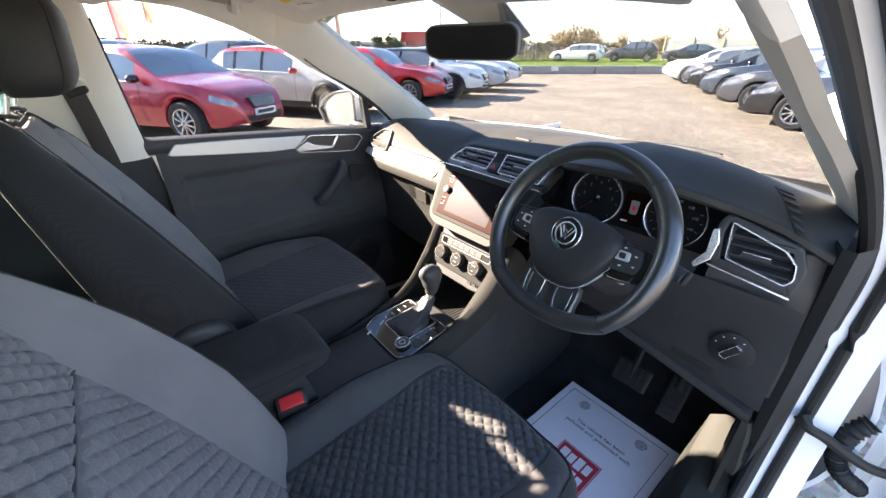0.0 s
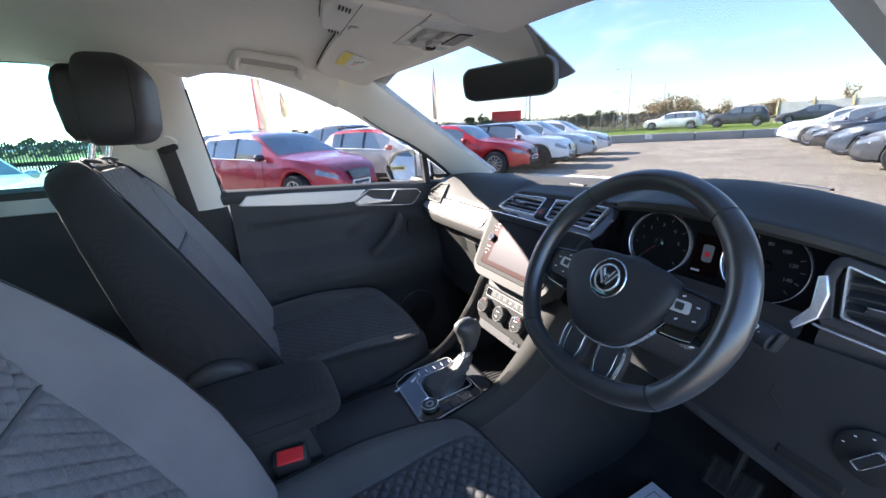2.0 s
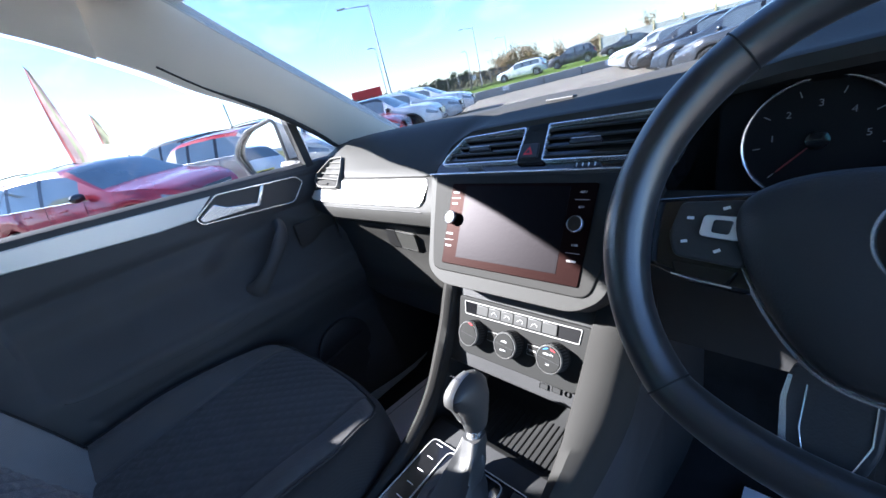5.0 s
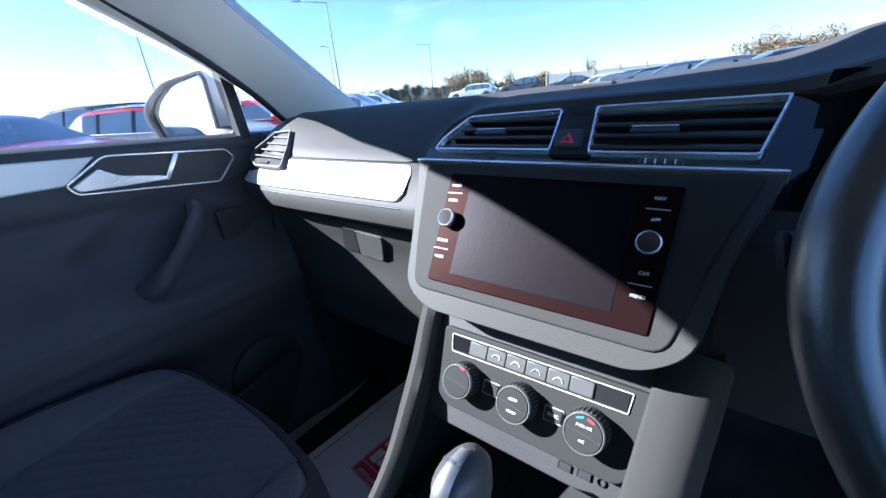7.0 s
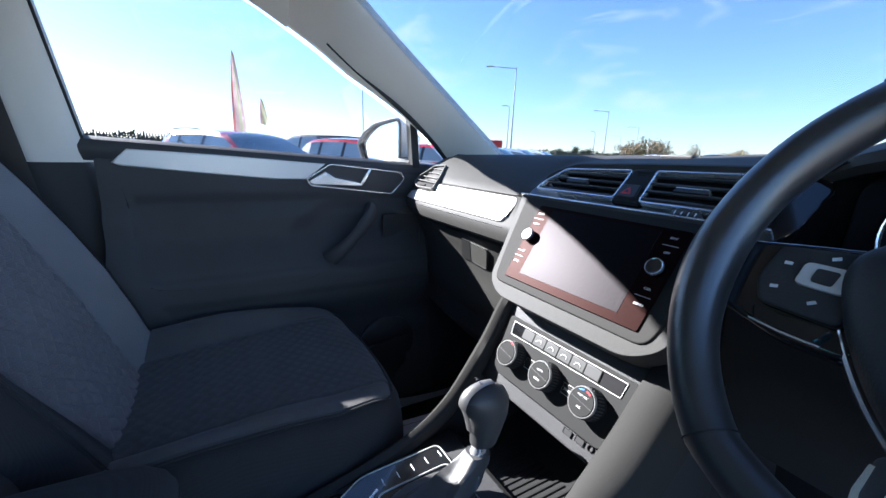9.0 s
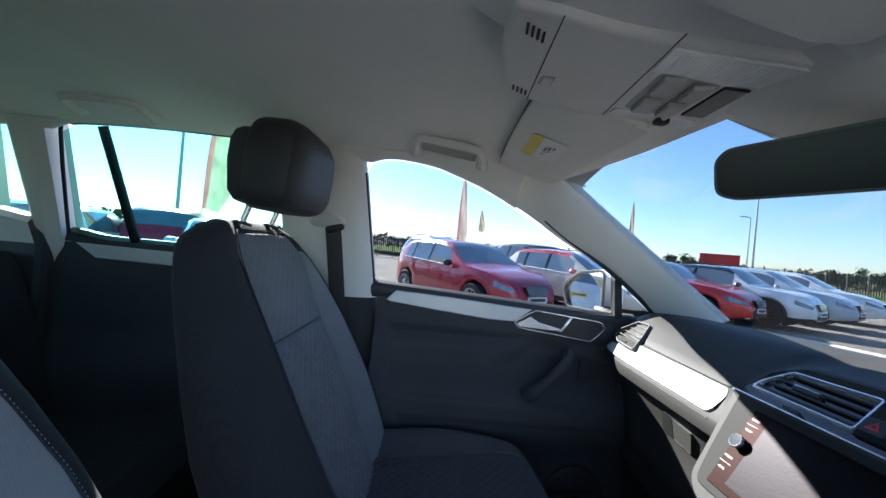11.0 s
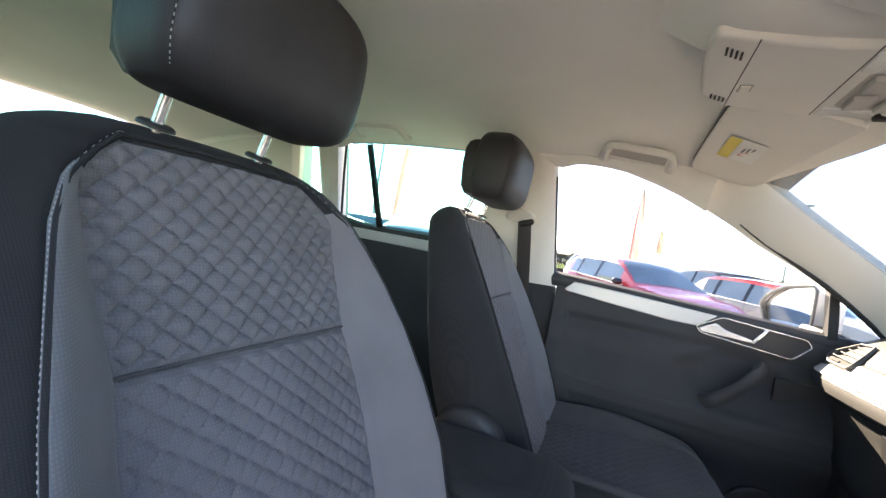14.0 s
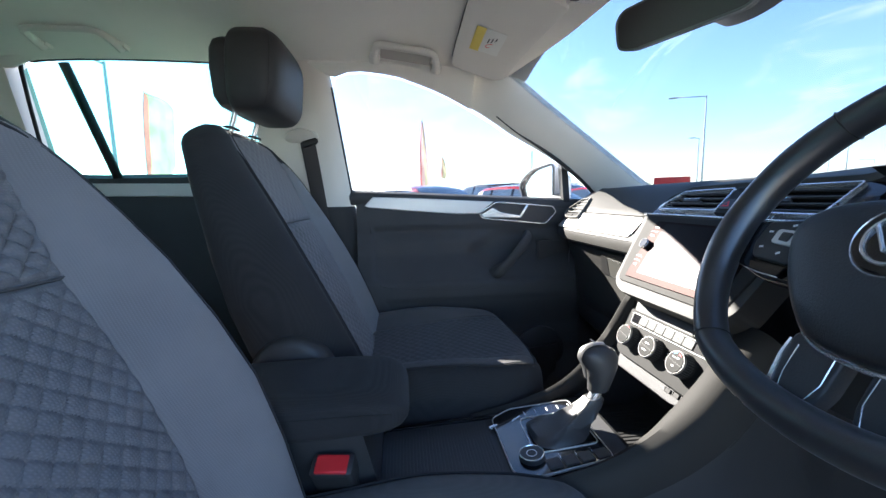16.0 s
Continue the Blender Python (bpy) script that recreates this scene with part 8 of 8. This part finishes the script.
def lamp_post(deg, dist, h, arm, heads=1):
    x, y = at_bearing(deg, dist)
    lp = thing("street_lamp", "tall galvanised street lamp post", "street lamp", group="street lamps", at=(x, y, 0))
    part("pole", tube([(x, y, 0), (x, y, h * 0.5), (x, y, h)], lambda t: 0.10 - 0.05 * t, 10), STEEL, lp)
    for k in range(heads):
        s = -1 if k % 2 == 0 else 1
        d = Vector((math.cos(radians(deg)), -math.sin(radians(deg)), 0)) * s
        part("arm", tube([(x, y, h - 0.1), (x + d.x * arm, y + d.y * arm, h + 0.1 - 0.1 * (k // 2))], 0.04, 8), STEEL, lp)
        part("lantern", box(pose(x + d.x * (arm + 0.3), y + d.y * (arm + 0.3), h + 0.1 - 0.1 * (k // 2), 0, 0, -deg), 0.7, 0.25, 0.12, 0.03), STEEL, lp)


lamp_post(-50.9, 42, 9.5, 2.2)
lamp_post(-51.4, 60, 8.0, 0.4)
lamp_post(-38.7, 78, 9.4, 1.8)
lamp_post(-40.0, 95, 7.0, 0.4)
lamp_post(-34.9, 115, 9.4, 2.0)
lamp_post(-36.8, 150, 9.0, 2.0)
lamp_post(-71.2, 46, 9.2, 0.5, heads=4)
lamp_post(-122.5, 22, 7.0, 0.5)

FLAG_R = mat("faded_pink_flag", (0.44, 0.33, 0.32), 0.8, vary=0.3, vary_size=0.6)
FLAG_RED = mat("red_flag_print", (0.42, 0.14, 0.13), 0.8, vary=0.2, vary_size=0.4)
FLAG_GREEN = mat("green_flag_print", (0.36, 0.38, 0.24), 0.8, vary=0.2, vary_size=0.4)
FLAG_G = mat("green_yellow_flag", (0.38, 0.34, 0.25), 0.8, vary=0.3, vary_size=0.5)


def let_light_through(m, share):
    """Thin cloth: part of the light passes to the far side."""
    nt = m.node_tree
    out = [n for n in nt.nodes if n.type == "OUTPUT_MATERIAL"][0]
    bsdf = [n for n in nt.nodes if n.type == "BSDF_PRINCIPLED"][0]
    through_cloth = nt.nodes.new("ShaderNodeBsdfTranslucent")
    mix = nt.nodes.new("ShaderNodeMixShader")
    mix.inputs[0].default_value = share
    if bsdf.inputs["Base Color"].links:
        nt.links.new(bsdf.inputs["Base Color"].links[0].from_socket, through_cloth.inputs["Color"])
    nt.links.new(bsdf.outputs[0], mix.inputs[1])
    nt.links.new(through_cloth.outputs[0], mix.inputs[2])
    nt.links.new(mix.outputs[0], out.inputs["Surface"])
for m in (FLAG_R, FLAG_G, FLAG_RED, FLAG_GREEN):
    let_light_through(m, 0.60)


def feather_flag(deg, dist, h, w, m, label, start=0.22, sail=True):
    x, y = at_bearing(deg, dist)
    f = thing("feather_flag", label, "flag", group="feather flags", at=(x, y, 0))
    d = Vector((math.cos(radians(deg)), -math.sin(radians(deg)), 0))
    n = Vector((-d.y, d.x, 0))

    def pole_at(t):
        return Vector((x, y, h * t)) + d * (0.03 * h * t ** 4)
    part("pole", tube([pole_at(k / 12) for k in range(13)], lambda t: 0.018 - 0.011 * t, 8), STEEL, f)

    def cloth(u, v):
        round_top = math.sqrt(max(0.0, 1 - max(0.0, (v - 0.80) / 0.20) ** 2))
        if sail:
            round_top = (1 - v) ** 0.62
        ww = w * (0.05 + 0.95 * round_top) * (0.65 + 0.35 * ease(v / 0.25))
        return pole_at(start + (1 - start) * v) + d * ww * u + n * (0.05 * math.sin(u * 5 + v * 7)) + Vector((0, 0, -0.10 * u))
    for a, b, ink, nm in ((0.0, 0.18, FLAG_RED, "edge_band"), (0.18, 0.52, m, "cloth"), (0.52, 0.72, FLAG_GREEN, "print_band"), (0.72, 1.0, m, "cloth")):
        part(nm, sheet(lambda u, v: cloth(a + (b - a) * u, v), 4, 30), ink, f, "printed cloth")
    return f


feather_flag(-86.8, 24, 5.8, 0.70, FLAG_R, "faded red and white sail flag on a slim pole")
feather_flag(-83.9, 30, 4.3, 0.55, FLAG_G, "small pale green pointed flag", start=0.62)
feather_flag(-64.0, 36, 6.3, 0.50, FLAG_R, "thin red and white sail flag on a pole", start=0.35)
feather_flag(-119.6, 14, 4.25, 0.70, FLAG_G, "cream feather flag with green print and a red edge", start=0.42, sail=False)

# palisade fence behind the left row
f0, f1 = Vector((-34.0, -16.0)), Vector((-24.0, 40.0))
fen = thing("fence", "dark steel palisade fence round the car park", "fence")
nf = 44
fd = (f1 - f0)
for k in range(nf + 1):
    p = f0 + fd * k / nf
    part("post", box((p.x, p.y, 0.95), 0.09, 0.09, 1.9, 0.01), FENCE, fen)
for zz in (0.4, 1.6):
    part("rail", tube([(f0.x, f0.y, zz), (f1.x, f1.y, zz)], 0.03, 6), FENCE, fen)
rowsv, facesv = [], []
for k in range(nf * 8):
    p = f0 + fd * k / (nf * 8)
    t_ = fd.normalized() * 0.035
    b_ = len(rowsv)
    rowsv += [(p.x - t_.x, p.y - t_.y, 0.1), (p.x + t_.x, p.y + t_.y, 0.1), (p.x + t_.x, p.y + t_.y, 1.75), (p.x, p.y, 1.85), (p.x - t_.x, p.y - t_.y, 1.75)]
    facesv.append(tuple(range(b_, b_ + 5)))
me = bpy.data.meshes.new("pales")
me.from_pydata(rowsv, [], facesv)
me.materials.append(FENCE)
pl_ = new("pale_run", me)
pl_.parent = fen
tagged(pl_, "dark steel pales", kind="stuff")

# pale panel fence with timber posts beyond the bank
pf = thing("panel_fence", "pale mesh panel fence with timber posts", "fence")
q0, q1 = Vector(at_bearing(-24, 50)), Vector(at_bearing(14, 56))
PANEL = mat("pale_mesh_panel", (0.42, 0.43, 0.42), 0.8, vary=0.15, vary_size=0.4)
for k in range(15):
    p = q0.lerp(q1, k / 14)
    part("post", box((p.x, p.y, 1.25), 0.16, 0.16, 2.5, 0.02), TIMBER, pf)
    if k < 14:
        p2 = q0.lerp(q1, (k + 1) / 14)
        mid_ = (p + p2) / 2
        a_ = math.degrees(math.atan2((p2 - p).y, (p2 - p).x))
        part("panel", box(pose(mid_.x, mid_.y, 1.15, 0, 0, a_), (p2 - p).length - 0.2, 0.05, 2.0, 0.01), PANEL, pf)

# A lorry driving by on the road, held still at one bearing.
LORRY = mat("red_lorry_paint", (0.50, 0.03, 0.03), 0.5, vary=0.1, vary_size=1.0)
for deg, d_, ln, up in ((-54.0, 62, 4.2, 0.0),):
    x, y = at_bearing(deg, d_)
    t_ = thing("trailer", "passing red box lorry, fixed at one spot", "trailer", at=(x, y, 0))
    part("box_body", box(pose(x, y, 2.35 + up, 0, 0, -deg), ln, 2.4, 2.1, 0.06), LORRY, t_)
    for k in range(6):
        part("rib", box(pose(x, y, 2.35 + up, 0, 0, -deg) @ pose(-ln / 2 + ln * (k + 0.5) / 6, -1.21, 0), 0.08, 0.04, 2.0, 0.01), LORRY, t_)
    part("chassis", box(pose(x, y, 0.95 + up / 2, 0, 0, -deg), ln * 0.95, 1.2, 0.6 + up, 0.05), RUBBER, t_)
    for k in (-0.3, 0.3):
        part("wheel", lathe(pose(x, y, 0.5, 0, 0, -deg) @ pose(ln * k, -0.8, 0, 90), [(0.3, -0.15), (0.5, -0.12), (0.5, 0.12), (0.3, 0.15)], 20), TYRE, t_)

TWIG = mat("bare_twigs", (0.30, 0.22, 0.13), 0.95, vary=0.35, vary_size=0.5, spec=0.1)
BARK = mat("bark", (0.14, 0.11, 0.08), 0.95, grain=0.6, grain_size=0.03, vary=0.2)
LEAF = mat("evergreen_leaves", (0.045, 0.065, 0.028), 0.9, vary=0.35, vary_size=0.4, spec=0.15)


def tree(deg, dist, h, w, leaf, label, n=900, stems=5, base=0.3):
    rnd = random.Random(int(deg * 100 + dist))
    x, y = at_bearing(deg, dist)
    t = thing("tree", label, "tree", group="trees on the horizon", at=(x, y, 0))
    bm = bmesh.new()
    tips = []
    def limb(p, d, ln, r, lvl):
        pts = [p]
        for k in range(4):
            d = (d + Vector((rnd.uniform(-.25, .25), rnd.uniform(-.25, .25), rnd.uniform(-.08, .18)))).normalized()
            pts.append(pts[-1] + d * ln / 4)
        tb = tube(pts, lambda s: r * (1 - 0.7 * s), 5)
        me_ = bpy.data.meshes.new("limb")
        tb.to_mesh(me_)
        tb.free()
        bm.from_mesh(me_)
        bpy.data.meshes.remove(me_)
        tips.extend(pts[2:])
        if lvl:
            for k in range(4):
                a = rnd.uniform(0, 6.28)
                limb(pts[rnd.choice((1, 2, 3))], (d + Vector((math.cos(a), math.sin(a), rnd.uniform(0.1, 0.6)))).normalized(), ln * 0.62, r * 0.5, lvl - 1)
    for k in range(stems):
        a = 6.283 * k / stems
        limb(Vector((x + w * 0.22 * math.cos(a) * (stems > 1), y + w * 0.22 * math.sin(a) * (stems > 1), base)), Vector((0.45 * math.cos(a) * (stems > 1), 0.45 * math.sin(a) * (stems > 1), 1)).normalized(), h * 0.55, 0.05 + h * 0.012, 2)
    part("trunk", bm, BARK, t, "bare brown limbs")
    vs, fs = [], []
    for k in range(n):
        p = rnd.choice(tips) + Vector((rnd.gauss(0, w * 0.07), rnd.gauss(0, w * 0.07), rnd.gauss(0, h * 0.06)))
        p.z = max(p.z, 0.2)
        s = rnd.uniform(0.10, 0.30) * (w / 5) ** 0.5
        d1 = Vector((rnd.uniform(-1, 1), rnd.uniform(-1, 1), rnd.uniform(-0.3, 1))).normalized()
        d2 = d1.orthogonal().normalized()
        b_ = len(vs)
        thin = 0.16 if leaf is TWIG else 0.5
        vs += [p - d1 * s, p + d2 * s * thin, p + d1 * s, p - d2 * s * thin]
        fs.append((b_, b_ + 1, b_ + 2, b_ + 3))
    me_ = bpy.data.meshes.new("crown")
    me_.from_pydata(vs, [], fs)
    me_.materials.append(leaf)
    c = new("crown", me_)
    c.parent = t
    c.location = (-x, -y, 0)
    return t


tree(-34.0, 58, 4.4, 6.0, TWIG, "broad bare bush with tan twigs", n=3500, stems=7)
tree(0.5, 52, 4.6, 7.5, TWIG, "broad bare bush with ochre twigs", n=4200, stems=8)
tree(-24.5, 60, 3.0, 4.0, TWIG, "low bare bush beside the fence", n=1200)
tree(-18.5, 64, 5.0, 3.0, TWIG, "thin bare tree beyond the fence", n=500, stems=1)
tree(-28.5, 72, 5.5, 3.0, TWIG, "thin bare tree beyond the bank", n=500, stems=1)
tree(-41.5, 85, 3.6, 3.0, LEAF, "small dark evergreen shrub on the horizon", n=1500, stems=3)
tree(-44.0, 70, 2.8, 3.5, LEAF, "small dark evergreen shrub on the horizon", n=1500, stems=3)
tree(-57.5, 60, 3.2, 3.5, LEAF, "small dark evergreen shrub on the horizon", n=1200, stems=3)
rnd0 = random.Random(5)
vs, fs = [], []
for k in range(5200):
    deg = rnd0.uniform(-140, 35)
    d_ = rnd0.uniform(95, 170)
    hgt = 1.6 + 1.6 * (0.5 + 0.5 * noise.noise((deg * 0.25, 0, 0))) + 1.2 * max(0, noise.noise((deg * 0.9, 5, 0)))
    x, y = at_bearing(deg, d_)
    zc = rnd0.uniform(0, hgt * d_ / 110)
    s = rnd0.uniform(0.4, 1.1)
    a = rnd0.uniform(0, 3.14)
    b_ = len(vs)
    vs += [(x - s * math.cos(a), y - s * math.sin(a), zc - s * 0.4), (x + s * math.cos(a), y + s * math.sin(a), zc - s * 0.3), (x + s * 0.5, y, zc + s * 0.5), (x - s * 0.4, y + s * 0.3, zc + s * 0.6)]
    fs.append((b_, b_ + 1, b_ + 2, b_ + 3))
me = bpy.data.meshes.new("hedge")
me.from_pydata(vs, [], fs)
HEDGE = mat("winter_hedge", (0.10, 0.09, 0.05), 0.95, vary=0.4, vary_size=4.0, spec=0.1)
me.materials.append(HEDGE)
tagged(new("hedgerow", me), "dull brown-green winter hedges on the horizon", "hedge", kind="stuff")
